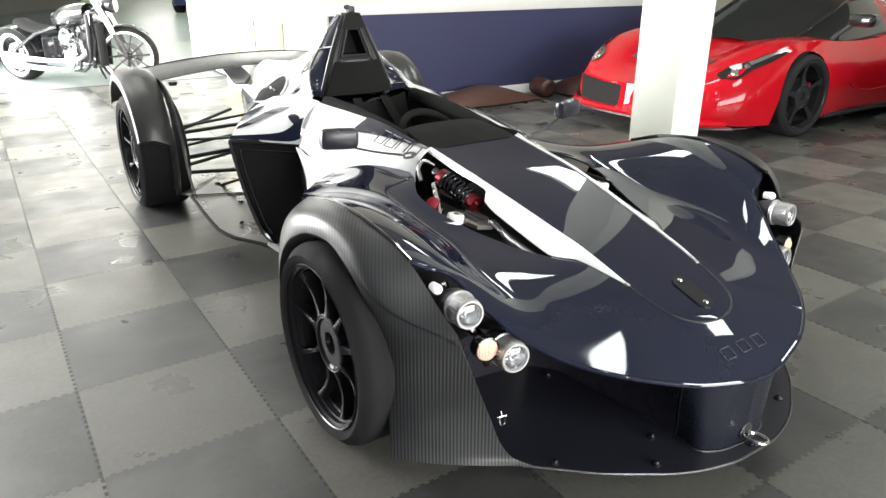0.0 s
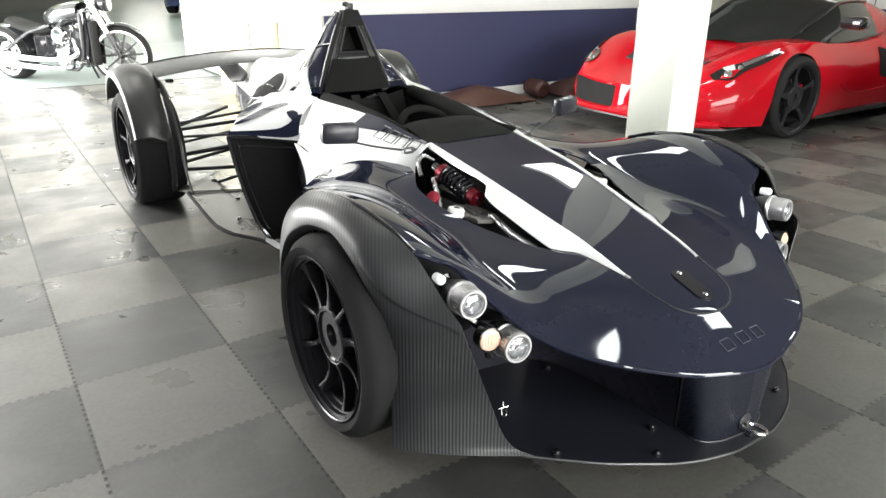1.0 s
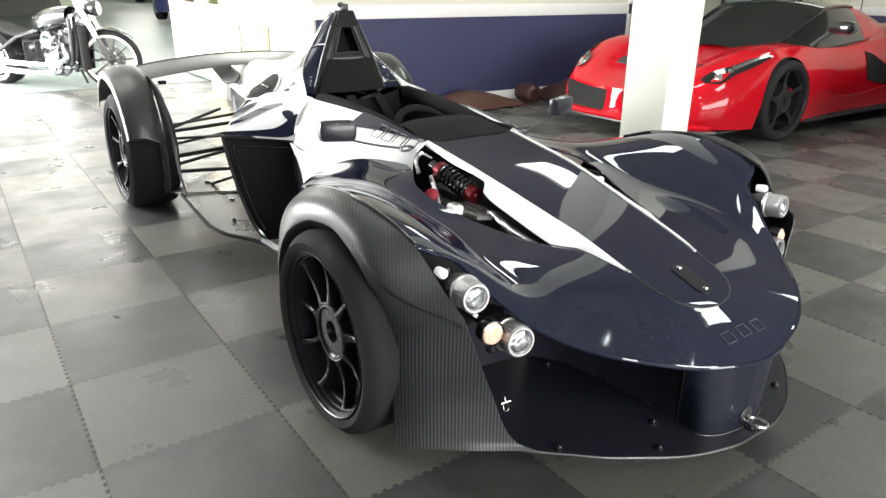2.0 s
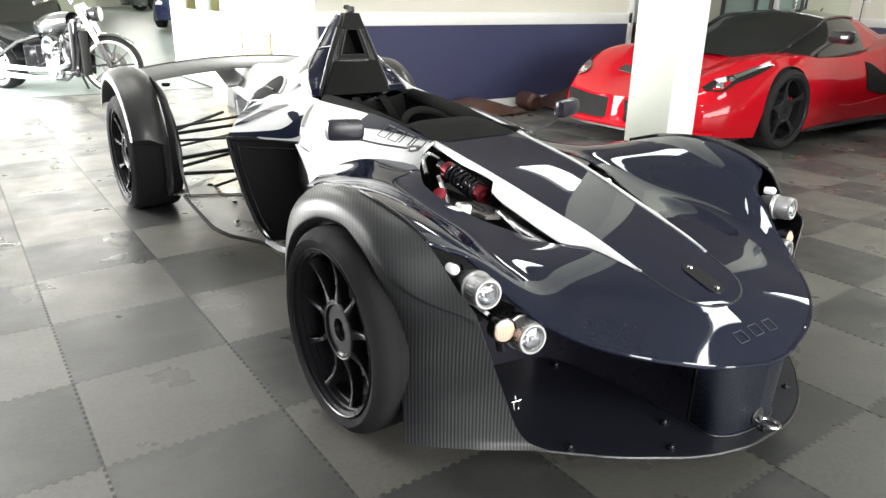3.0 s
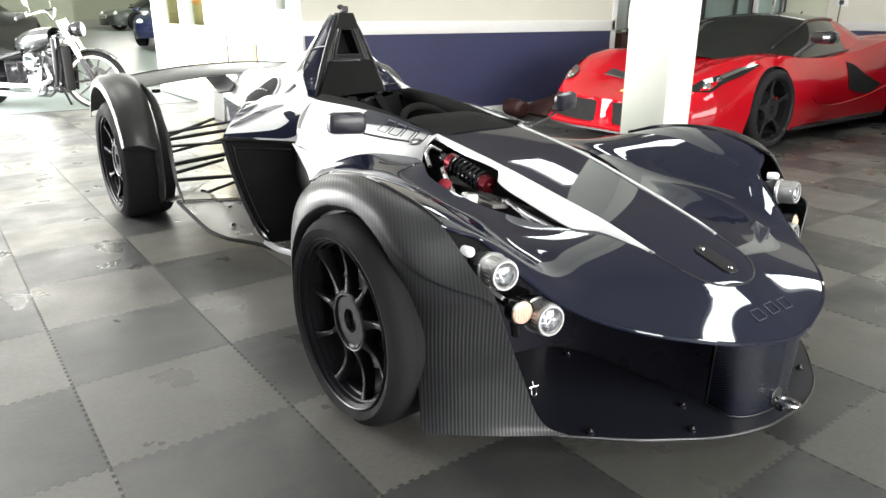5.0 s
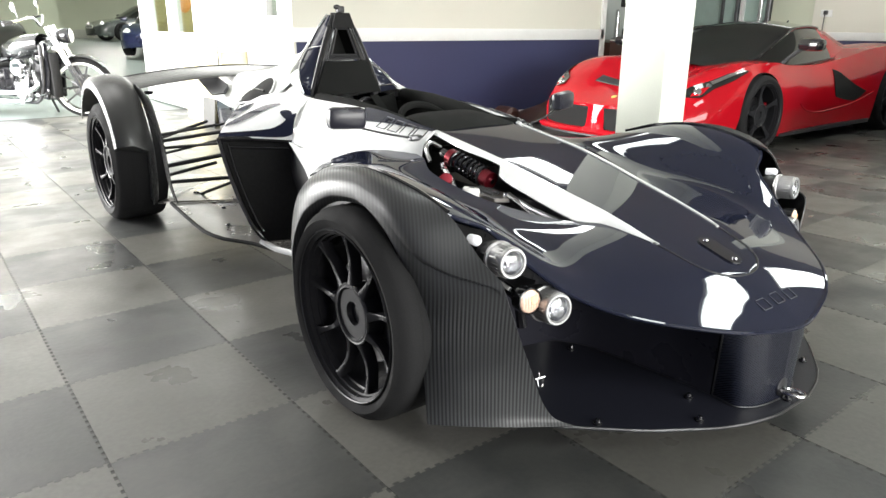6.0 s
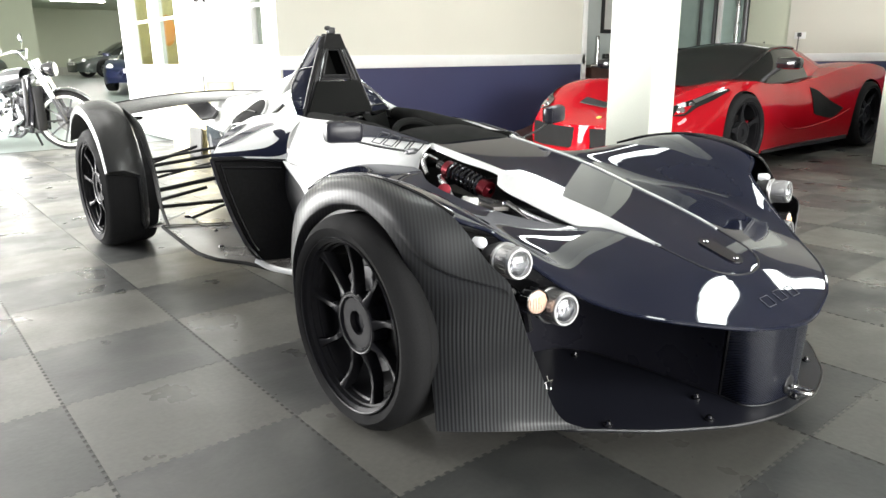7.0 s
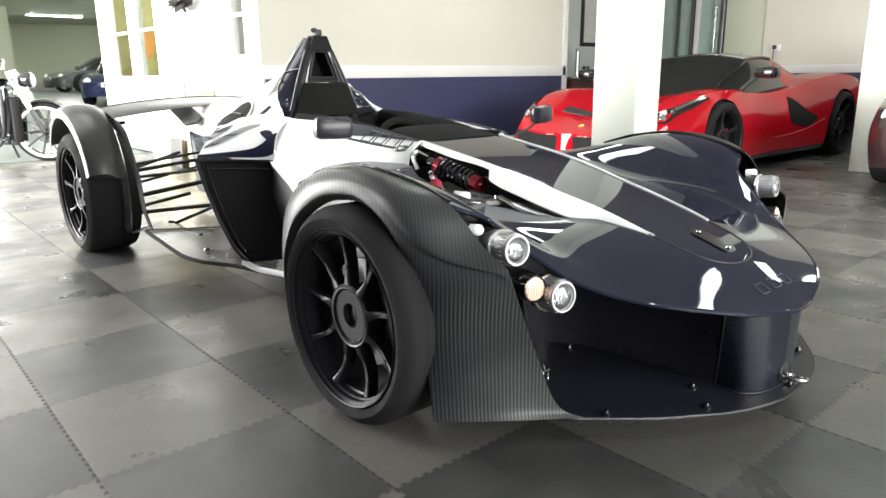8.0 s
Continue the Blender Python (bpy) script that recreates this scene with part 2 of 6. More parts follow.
def pch(*keys):
    """A smooth curve through (x, value) keys, with no overshoot."""
    xs = [k[0] for k in keys]
    ys = [k[1] for k in keys]
    n = len(xs)
    h = [xs[i + 1] - xs[i] for i in range(n - 1)]
    d = [(ys[i + 1] - ys[i]) / h[i] for i in range(n - 1)]
    g = [d[0]] + [0 if d[i - 1] * d[i] <= 0 else 2 * d[i - 1] * d[i] / (d[i - 1] + d[i]) for i in range(1, n - 1)] + [d[-1]]

    def f(x):
        if x <= xs[0]:
            return ys[0]
        if x >= xs[-1]:
            return ys[-1]
        i = max(j for j in range(n - 1) if xs[j] <= x)
        t = (x - xs[i]) / h[i]
        return (ys[i] * (1 + 2 * t) * (1 - t) ** 2 + g[i] * h[i] * t * (1 - t) ** 2 + ys[i + 1] * t * t * (3 - 2 * t) + g[i + 1] * h[i] * t * t * (t - 1))
    return f


def fair(f, x0, x1, s):
    """The curve f, evened out over a span s, keeping its ends."""
    def g(x):
        if x < x0:
            return 2 * f(x0) - f(2 * x0 - x)
        return 2 * f(x1) - f(2 * x1 - x) if x > x1 else f(x)
    w = [(k / 6 * 2 * s, math.exp(-2 * (k / 6 * 2) ** 2 / 2)) for k in range(-6, 7)]
    total = sum(b for _, b in w)
    return lambda x: sum(b * g(x + a) for a, b in w) / total


def curve3(pts, n):
    """n points along a smooth curve through pts."""
    pts = [Vector(p) for p in pts]
    s = [0.0]
    for a, b in zip(pts, pts[1:]):
        s.append(s[-1] + (b - a).length)
    f = [pch(*[(s[i], p[k]) for i, p in enumerate(pts)]) for k in range(3)]
    return [Vector([f[k](s[-1] * i / (n - 1)) for k in range(3)]) for i in range(n)]


def sheet(rows, thick=0.0, closed=False, bm=None):
    """A surface through rows of points; thick: a solid shell of that depth."""
    own = bm is None
    bm = bm or bmesh.new()
    vs = [[bm.verts.new(p) for p in r] for r in rows]
    fs = []
    for a, b in zip(vs, vs[1:]):
        for i in range(len(a) - (0 if closed else 1)):
            j = (i + 1) % len(a)
            q = []
            for v in (a[i], a[j], b[j], b[i]):
                if all((v.co - w.co).length > 1e-6 for w in q):
                    q.append(v)
            if len(q) > 2:
                fs.append(bm.faces.new(q))
    if thick:
        bmesh.ops.recalc_face_normals(bm, faces=fs)
        bmesh.ops.solidify(bm, geom=fs, thickness=thick)
    return bm


def cap(bm, pts):
    bm.faces.new([bm.verts.new(p) for p in pts])
    return bm


def prism(poly, depth, bm=None):
    """A plate: polygon of 3D points pushed along depth."""
    bm = bm or bmesh.new()
    a = [bm.verts.new(p) for p in poly]
    b = [bm.verts.new(Vector(p) + Vector(depth)) for p in poly]
    bm.faces.new(a), bm.faces.new(b[::-1])
    for i in range(len(a)):
        j = (i + 1) % len(a)
        bm.faces.new((a[i], a[j], b[j], b[i]))
    return bm


def tube(pts, r, n=8, smooth=0, bm=None):
    """A closed pipe along points; r a number or a list."""
    bm = bm or bmesh.new()
    pts = curve3(pts, smooth) if smooth else [Vector(p) for p in pts]
    if isinstance(r, (list, tuple)):
        rs = [r[min(len(r) - 2, int(i * (len(r) - 1) / (len(pts) - 1)))] for i in range(len(pts))] if len(r) != len(pts) else r
    else:
        rs = [r] * len(pts)
    rows, side = [], None
    for i, p in enumerate(pts):
        d = (pts[min(i + 1, len(pts) - 1)] - pts[max(i - 1, 0)]).normalized()
        if side is None:
            side = d.orthogonal().normalized()
        side = (side - d * side.dot(d)).normalized()
        up = d.cross(side)
        rows.append([p + (side * math.cos(2 * math.pi * k / n) + up * math.sin(2 * math.pi * k / n)) * rs[i] for k in range(n)])
    sheet(rows, closed=True, bm=bm)
    cap(bm, rows[0]), cap(bm, rows[-1])
    bmesh.ops.remove_doubles(bm, verts=bm.verts, dist=1e-6)
    return bm


def lathe(profile, m, n=48, closed=False, bm=None):
    """Turns (radius, along) points about the local x axis of m."""
    bm = bm or bmesh.new()
    prof = profile + profile[:1] if closed else profile
    rows = [[m @ Vector((a, r * math.cos(2 * math.pi * k / n), r * math.sin(2 * math.pi * k / n))) for k in range(n)] for r, a in prof]
    sheet(rows, closed=True, bm=bm)
    bmesh.ops.remove_doubles(bm, verts=bm.verts, dist=1e-6)
    return bm

# ---- the showroom ----
WY, WX, EX = 4.4, 2.71, 9.8      # back wall, office wall, end wall


def slab(name, c, s, material, label="", bevel=0.0, parent=None):
    ob = part(name, boxed(c, s, bevel), material, parent, label, smooth=bool(bevel))
    return ob if parent else tagged(ob, label, name.split("_")[0], kind="structure")


slab("ground", (4, 11, -0.06), (26, 42, 0.08), GREEN_FLOOR, "grey-green painted concrete floor of the far hall")
tagged(part("ground_ramp", prism([(-9, 13.0, -0.019), (-9, 20.5, 0.38), (-9, 31.5, 0.5), (-9, 31.5, -0.06), (-9, 13.0, -0.06)], (26, 0, 0)), GREEN_FLOOR, smooth=False), "grey-green floor rising to the end of the far hall", "ground", kind="structure")
slab("ceiling", (4, 0.5, CEIL + 0.05), (26, 21, 0.1), CEILING_PAINT, "plain grey painted showroom ceiling")
slab("ceiling_far", (4, 21.5, CEIL + 0.05), (26, 21, 0.1), GREEN_WALL, "pale green painted ceiling of the far hall")
back = slab("wall_back", (4.88, WY + 0.08, CEIL / 2), (4.34, 0.16, CEIL), CREAM_WALL, "cream painted wall with a navy band below a white rail")
part("navy_band", boxed((4.86, WY - 0.003, 0.45), (4.24, 0.006, 0.9)), NAVY_WALL, back, "navy painted lower band")
part("rail", boxed((4.88, WY - 0.006, 0.962), (4.34, 0.024, 0.125), 0.004), WHITE_GLOSS, back, "white gloss dado rail")
part("end_trim", boxed((7.03, WY - 0.008, CEIL / 2), (0.085, 0.02, CEIL), 0.003), WHITE_GLOSS, back, "white corner trim")
end = slab("wall_end", (EX + 0.08, -1.95, CEIL / 2), (0.16, 10.05, CEIL), CREAM_WALL, "cream end wall with navy band and white rail")
part("navy_band", boxed((EX - 0.003, -1.95, 0.45), (0.006, 10.05, 0.9)), NAVY_WALL, end, "navy painted lower band")
part("rail", boxed((EX - 0.006, -1.95, 0.955), (0.024, 10.05, 0.1), 0.004), WHITE_GLOSS, end, "white gloss dado rail")
slab("wall_alcove", (8.4, 5.68, CEIL / 2), (3.0, 0.16, CEIL), mat("pale_grey_wall", (0.6, 0.65, 0.63), 0.8, vary=0.04), "pale grey wall of the alcove")
slab("wall_alcove_side", (7.13, 5.08, CEIL / 2), (0.16, 1.04, CEIL), CREAM_WALL, "cream return wall of the alcove")
gl = slab("door_glazed", (EX + 0.06, 4.36, CEIL / 2), (0.05, 1.34, CEIL), SEA_GLASS, "sea-green tinted glazed door in a grey frame")
for yy, w, mm in ((3.72, 0.07, DARK_STEEL), (3.84, 0.05, ALU), (4.12, 0.06, WHITE_GLOSS), (4.2, 0.05, DARK_STEEL), (4.44, 0.035, DARK_STEEL), (4.98, 0.05, DARK_STEEL)):
    part("mullion", boxed((EX + 0.02, yy, CEIL / 2), (0.06, w, CEIL), 0.004), mm, gl)
slab("door_plain", (EX + 0.06, 3.38, CEIL / 2), (0.06, 0.6, CEIL), GREEN_WALL, "plain pale green closed door leaf", 0.006)
# far hall behind the office
slab("wall_far", (4, 31, CEIL / 2), (26, 0.2, CEIL), GREEN_WALL, "pale green far wall of the hall")
part("skirting", boxed((4, 30.88, 0.62), (26, 0.03, 0.4)), mat("pale_skirting", (0.55, 0.56, 0.5), 0.7), bpy.data.objects["wall_far"])
slab("wall_far_side", (0.8, 24.0, CEIL / 2), (6.8, 0.2, CEIL), GREEN_WALL, "pale green side wall of the far hall")
slab("wall_east", (17, 11, CEIL / 2), (0.2, 40, CEIL), CREAM_WALL, "plain cream wall")
# south side, unseen: assumed shop windows between piers, placed round the added lamp
for i, (x0, x1) in enumerate(((-9, -1.5), (5.9, 17))):
    slab(f"wall_south_{i + 1}", ((x0 + x1) / 2, -7.1, CEIL / 2), (x1 - x0, 0.2, CEIL), CREAM_WALL, "plain cream wall beside the shop window")
slab("wall_south_3", (2.2, -7.1, 0.22), (7.4, 0.2, 0.44), CREAM_WALL, "low cream wall under the shop window")
slab("wall_south_4", (2.2, -7.1, CEIL - 0.1), (7.4, 0.2, 0.2), CREAM_WALL, "lintel over the shop window")
# west side, unseen: an assumed wide glazed entrance round the added lamp
for i, (y0, y1) in enumerate(((-7, 4.0), (10.8, 31))):
    # the unseen near wall is navy only to keep the wheel's reflections dark
    slab(f"wall_west_{i + 1}", (-2.7, (y0 + y1) / 2, CEIL / 2), (0.2, y1 - y0, CEIL), CREAM_WALL if i else NAVY_WALL, "plain painted wall beside the assumed, unseen entrance")
slab("wall_west_3", (-2.7, 7.4, CEIL - 0.1), (0.2, 6.8, 0.2), CREAM_WALL, "lintel over the assumed entrance")
for i, yy in enumerate((4.05, 5.7, 7.4, 9.1, 10.75)):
    slab(f"window_post_{i + 1}", (-2.66, yy, 1.45), (0.1, 0.1, 2.9), WHITE_GLOSS, "white window post", 0.01)
for i, xx in enumerate((-1.45, 0.4, 2.2, 4.0, 5.85)):
    slab(f"window_post_{i + 6}", (xx, -7.05, 1.65), (0.1, 0.1, 2.45), WHITE_GLOSS, "white window post", 0.01)

# the office box: white timber front with glazed panes
office = slab("wall_office", (WX + 0.06, 4.63, CEIL / 2), (0.12, 0.14, CEIL), WHITE_GLOSS, "white painted timber office front with glazed panes")
PANES = [(7.80, 7.05, 0.95), (8.90, 8.02, 0.95), (4.95, 4.70, 1.13)]
for y0, y1, z0, z1 in ((4.95, 7.05, 0, CEIL), (7.05, 8.9, 0, 0.95), (8.90, 9.3, 0, CEIL), (7.80, 8.02, 0.95, CEIL), (4.70, 4.95, 0, 1.13), (7.05, 8.86, 2.45, CEIL), (4.70, 4.95, 2.2, CEIL)):
    part("panel", boxed((WX + 0.06, (y0 + y1) / 2, (z0 + z1) / 2), (0.12, y1 - y0, z1 - z0)), WHITE_GLOSS, office, smooth=False)
for y1, y0, z0 in PANES:
    part("pane", boxed((WX + 0.07, (y0 + y1) / 2, (z0 + 2.45) / 2), (0.008, y1 - y0, 2.45 - z0)), PANE, office, "clear glass pane", smooth=False)
    for zz in (1.5, 2.0):
        part("glazing_bar", boxed((WX + 0.05, (y0 + y1) / 2, zz), (0.06, y1 - y0, 0.035), 0.006), WHITE_GLOSS, office)
part("inner_wall", boxed((4.6, 6.88, CEIL / 2), (0.1, 4.56, CEIL)), YELLOW_ROOM, office, "yellow wall inside the office", smooth=False)
part("end_wall", boxed((3.7, 9.24, CEIL / 2), (1.8, 0.12, CEIL)), YELLOW_ROOM, office, "yellow end wall of the office", smooth=False)
poster = thing("poster", "orange rounded poster on the yellow office wall", "poster", at=(3.327, 9.165, 1.43))
part("sheet", prism([(0.11 * math.cos(a * math.pi / 10), 0, 0.22 * math.sin(a * math.pi / 10)) for a in range(20)], (0, 0.012, 0)), POSTER, poster)

# the column in the middle and a second one by the end bay


def column(i, x0, x1, y0, y1):
    return slab(f"column_{i}", ((x0 + x1) / 2, (y0 + y1) / 2, CEIL / 2), (x1 - x0, y1 - y0, CEIL), COLUMN_PAINT, "square off-white painted column", 0.008)


column(1, 2.64, 2.845, 0.35, 0.61)
column(2, 6.83, 7.06, 0.5, 0.77)

# ceiling lights


def ceiling_light(x, y, sx, sy, label, glow=TUBE):
    t = thing("ceiling_light", label, "ceiling light", "lights on the ceiling", at=(x, y, CEIL - 0.035))
    part("frame", boxed((0, 0, 0.012), (sx + 0.05, sy + 0.05, 0.044), 0.006), WHITE_GLOSS, t)
    part("diffuser", boxed((0, 0, -0.016), (sx, sy, 0.014), 0.004), glow, t, "glowing white diffuser")
    return t


for x, y, sx, sy in ((2.5, -0.6, 0.36, 0.32), (4.35, -1.0, 0.72, 0.7), (7.8, -0.7, 0.95, 0.7), (4.9, 2.55, 0.5, 1.0), (3.05, 1.6, 0.55, 0.5), (0.6, -3.6, 0.55, 1.2)):
    ceiling_light(x, y, sx, sy, "rectangular white light panel on the ceiling")
# two unseen glowing boxes, added to whiten the pods' reflections
for x, y in ((-0.5, 2.9), (0.7, 2.9)):
    ceiling_light(x, y, 1.0, 1.3, "large square fill light added on the ceiling", FILL_BOX)
ceiling_light(3.6, 8.0, 1.2, 0.5, "white light panel in the office ceiling")
# one strip shows at the far end; the others are added to brighten the hall
for x, y in ((3.9, 15.5), (9.2, 19.0), (7.2, 16.0), (6.0, 26.0), (9.5, 22.0), (1.0, 11.5)):
    ceiling_light(x, y, 1.7, 0.14, "white fluorescent strip light of a partly added set", TUBE_FAR)

# ---- the single-seat track car ----
CX = 1.46          # its centre line; it points to -y
FY, RY = -0.15, 2.44
mono = thing("track_car", "navy and white open single-seat track car with matt carbon fenders", "car", at=(CX, 1.0, 0))


def P(u, y, z):
    """A point of the car by its distance from the centre line (plus: the car's right)."""
    return Vector((-u, y - 1.0, z))


# the nose cowl: outer edge, panel edge, band, valley and crest, from the tip backwards
EDGE_U = pch((-0.962, 0.0), (-0.955, 0.06), (-0.944, 0.11), (-0.916, 0.212), (-0.87, 0.305), (-0.814, 0.383), (-0.751, 0.447), (-0.68, 0.505), (-0.62, 0.545), (-0.57, 0.571),
             (-0.533, 0.592), (-0.48, 0.614), (-0.45, 0.634), (-0.43, 0.690), (-0.408, 0.728), (-0.37, 0.738), (-0.2, 0.75), (-0.116, 0.756), (0.0, 0.76), (0.15, 0.752), (0.3, 0.72), (0.42, 0.655), (0.5, 0.60), (0.62, 0.50))
EDGE_Z = pch((-0.962, 0.328), (-0.916, 0.352), (-0.87, 0.371), (-0.814, 0.385), (-0.751, 0.400), (-0.68, 0.424), (-0.62, 0.455), (-0.57, 0.486), (-0.533, 0.514), (-0.48, 0.553), (-0.45, 0.580), (-0.43, 0.604),
             (-0.408, 0.622), (-0.37, 0.644), (-0.27, 0.669), (-0.2, 0.679), (-0.116, 0.684), (-0.05, 0.681), (0.05, 0.665), (0.15, 0.636), (0.3, 0.592), (0.42, 0.55), (0.5, 0.525), (0.62, 0.5))
PAN_W = pch((-0.802, 0.0), (-0.798, 0.03), (-0.79, 0.06), (-0.77, 0.094), (-0.74, 0.12), (-0.69, 0.136), (-0.6, 0.148), (-0.45, 0.164), (-0.3, 0.178), (-0.15, 0.192), (0.0, 0.202), (0.3, 0.207))
PAN_Z = pch((-0.962, 0.328), (-0.945, 0.342), (-0.884, 0.382), (-0.80, 0.422), (-0.7, 0.457), (-0.6, 0.486), (-0.55, 0.502), (-0.45, 0.531), (-0.3, 0.566), (-0.15, 0.602), (0.0, 0.634), (0.15, 0.658), (0.32, 0.685))
BAND_U = pch((-0.62, 0.1465), (-0.55, 0.166), (-0.45, 0.186), (-0.41, 0.218), (-0.38, 0.236), (-0.2, 0.238), (-0.05, 0.226), (-0.038, 0.209), (0.0, 0.2095), (0.32, 0.2115))
BAND_Z = pch((-0.62, 0.480), (-0.55, 0.497), (-0.45, 0.511), (-0.40, 0.514), (-0.36, 0.520), (-0.2, 0.553), (-0.05, 0.588), (-0.038, 0.616), (0.15, 0.642), (0.32, 0.674))
VAL_U = pch((-0.962, 0.0), (-0.9, 0.13), (-0.8, 0.24), (-0.65, 0.30), (-0.55, 0.325), (-0.4, 0.345), (-0.3, 0.36), (-0.15, 0.38), (0, 0.405), (0.15, 0.42), (0.3, 0.44), (0.6, 0.46))
VAL_Z = pch((-0.962, 0.328), (-0.9, 0.372), (-0.8, 0.415), (-0.65, 0.448), (-0.55, 0.468), (-0.4, 0.484), (-0.3, 0.497), (-0.15, 0.528), (0.0, 0.567), (0.15, 0.60), (0.3, 0.608), (0.45, 0.59), (0.6, 0.55))
CREST = pch((-0.962, 0.0), (-0.75, 0.0), (-0.6, 0.006), (-0.45, 0.016), (-0.2, 0.024), (0.0, 0.022), (0.15, 0.014), (0.3, 0.008))
HOLE = pch((-0.425, 0.0), (-0.41, 0.222), (-0.36, 0.256), (-0.30, 0.281), (-0.2, 0.316), (-0.1, 0.35), (-0.02, 0.373), (0.06, 0.384), (0.11, 0.381), (0.15, 0.366), (0.22, 0.328), (0.302, 0.30))


PAN_Z, VAL_Z, VAL_U = fair(PAN_Z, -0.962, 0.32, 0.05), fair(VAL_Z, -0.962, 0.6, 0.06), fair(VAL_U, -0.962, 0.6, 0.06)
CREST, EDGE_Z = fair(CREST, -0.962, 0.3, 0.07), fair(EDGE_Z, -0.962, 0.62, 0.025)


def band_out(y):
    return (BAND_U(y), BAND_Z(y)) if y > -0.62 else (PAN_W(y) if y > -0.802 else 0.0, PAN_Z(y))


def section_z(u, y):
    """First section of the cowl: from the centre panel to a valley, and up to the crest over the wheel."""
    e, v = EDGE_U(y), VAL_U(y)
    i, zi = band_out(y)
    zv, ze = VAL_Z(y), EDGE_Z(y)
    d0, d1 = (zv - zi) / max(v - i, 1e-5), (ze - zv) / max(e - v, 1e-5)
    gv = 0.0 if d0 * d1 <= 0 else 2 * d0 * d1 / (d0 + d1)
    if u <= v:
        h, t, a, b, za, zb = v - i, (u - i) / max(v - i, 1e-5), d0, gv, zi, zv
    else:
        h, t, a, b, za, zb = e - v, min(1.0, (u - v) / max(e - v, 1e-5)), gv, d1 * (1.0 if d1 < 0 else 0.35), zv, ze
    z = za * (1 + 2 * t) * (1 - t) ** 2 + a * h * t * (1 - t) ** 2 + zb * t * t * (3 - 2 * t) + b * h * t * t * (t - 1)
    return z + (CREST(y) * math.sin(math.pi * t) if u > v else 0.0)


def spine_z(u, y):
    return PAN_Z(y)


def stations(a, b, n, power=1.0):
    return [a + (b - a) * (i / (n - 1)) ** power for i in range(n)]


# behind the opening the cowl narrows to a smooth shoulder beside the cockpit
SH_IN_U = pch((0.302, 0.30), (0.38, 0.318), (0.42, 0.34), (0.483, 0.40), (0.515, 0.455), (0.53, 0.50))
SH_IN_Z = pch((0.302, 0.612), (0.38, 0.616), (0.42, 0.616), (0.483, 0.616), (0.515, 0.604), (0.53, 0.590))
SH_OUT_U = pch((0.30, 0.72), (0.36, 0.69), (0.42, 0.655), (0.48, 0.61), (0.515, 0.575), (0.53, 0.555))
SH_OUT_Z = pch((0.30, 0.592), (0.36, 0.577), (0.42, 0.568), (0.48, 0.564), (0.53, 0.568))


def hole_edge(y):
    return max(band_out(y)[0] + 0.0045, HOLE(y)) if y > -0.802 else 0.0


class Fair:
    """The least-bent sheet z(u, y) near a cloud of (u, y, z, slack) stations of the section curves, alike on both sides."""

    def __init__(self, stations_in):
        p = np.array(stations_in + [(-u, y, z, k) for u, y, z, k in stations_in if u > 0.004])
        self.at = p[:, :2]
        n = len(p)
        a = np.zeros((n + 3, n + 3))
        a[:n, :n] = self.kernel(p[:, None, :2] - p[None, :, :2]) + np.diag(p[:, 3])
        a[:n, n], a[:n, n + 1:] = 1, p[:, :2]
        a[n:, :n] = a[:n, n:].T
        self.w = np.linalg.solve(a, np.concatenate((p[:, 2], np.zeros(3))))

    def kernel(self, d):
        r2 = (d ** 2).sum(-1) + 1e-9
        return 0.5 * r2 * np.log(r2)

    def __call__(self, u, y):
        k = self.kernel(np.array((u, y)) - self.at)
        return float(k @ self.w[:-3] + self.w[-3] + self.w[-2] * u + self.w[-1] * y)


# the crook where the flat inner shelf turns up into the dome over the wheel
BASE_U = pch((-0.66, 0.42), (-0.5, 0.482), (-0.414, 0.495), (-0.349, 0.491), (-0.272, 0.48), (-0.19, 0.469), (-0.06, 0.467), (0.1, 0.46), (0.3, 0.44))
BASE_Z = pch((-0.66, 0.440), (-0.5, 0.487), (-0.414, 0.507), (-0.349, 0.517), (-0.272, 0.526), (-0.19, 0.536), (-0.06, 0.555), (0.1, 0.582), (0.3, 0.604))


def cowl_stations():
    pts = []
    for y in stations(-0.958, 0.30, 64):
        pts.append((EDGE_U(y), y, EDGE_Z(y), 0.002))
        i = hole_edge(y)
        zi = band_out(y)[1] if y < -0.43 else min(section_z(max(i, band_out(y)[0] + 0.001), y), SH_IN_Z(0.302) + 0.004)
        if y > -0.78:
            pts.append((i, y, zi, 0.006))
        if y > -0.6:
            bu, bz, e, ze = BASE_U(y), BASE_Z(y), EDGE_U(y), EDGE_Z(y)
            pts.append((bu, y, bz, 0.008))
            for f in (0.35, 0.7):
                pts.append((i + (bu - i) * f, y, zi + (bz - zi) * f - 0.002, 0.012))
            for f in (0.2, 0.4, 0.6, 0.8):
                pts.append((bu + (e - bu) * f, y, bz + (ze - bz) * (1 - (1 - f) ** 1.6), 0.012))
    for y in stations(-0.95, -0.81, 7):
        pts.append((0.0, y, PAN_Z(y), 0.012))
    for y in stations(0.325, 0.53, 12):
        a, b, za, zb = SH_IN_U(y), SH_OUT_U(y), SH_IN_Z(y), SH_OUT_Z(y)
        pts += [(a, y, za, 0.006), (b, y, zb, 0.006), ((a + b) / 2, y, (za + zb) / 2 + 0.005, 0.03)]
    return pts


cowl_z = Fair(cowl_stations())


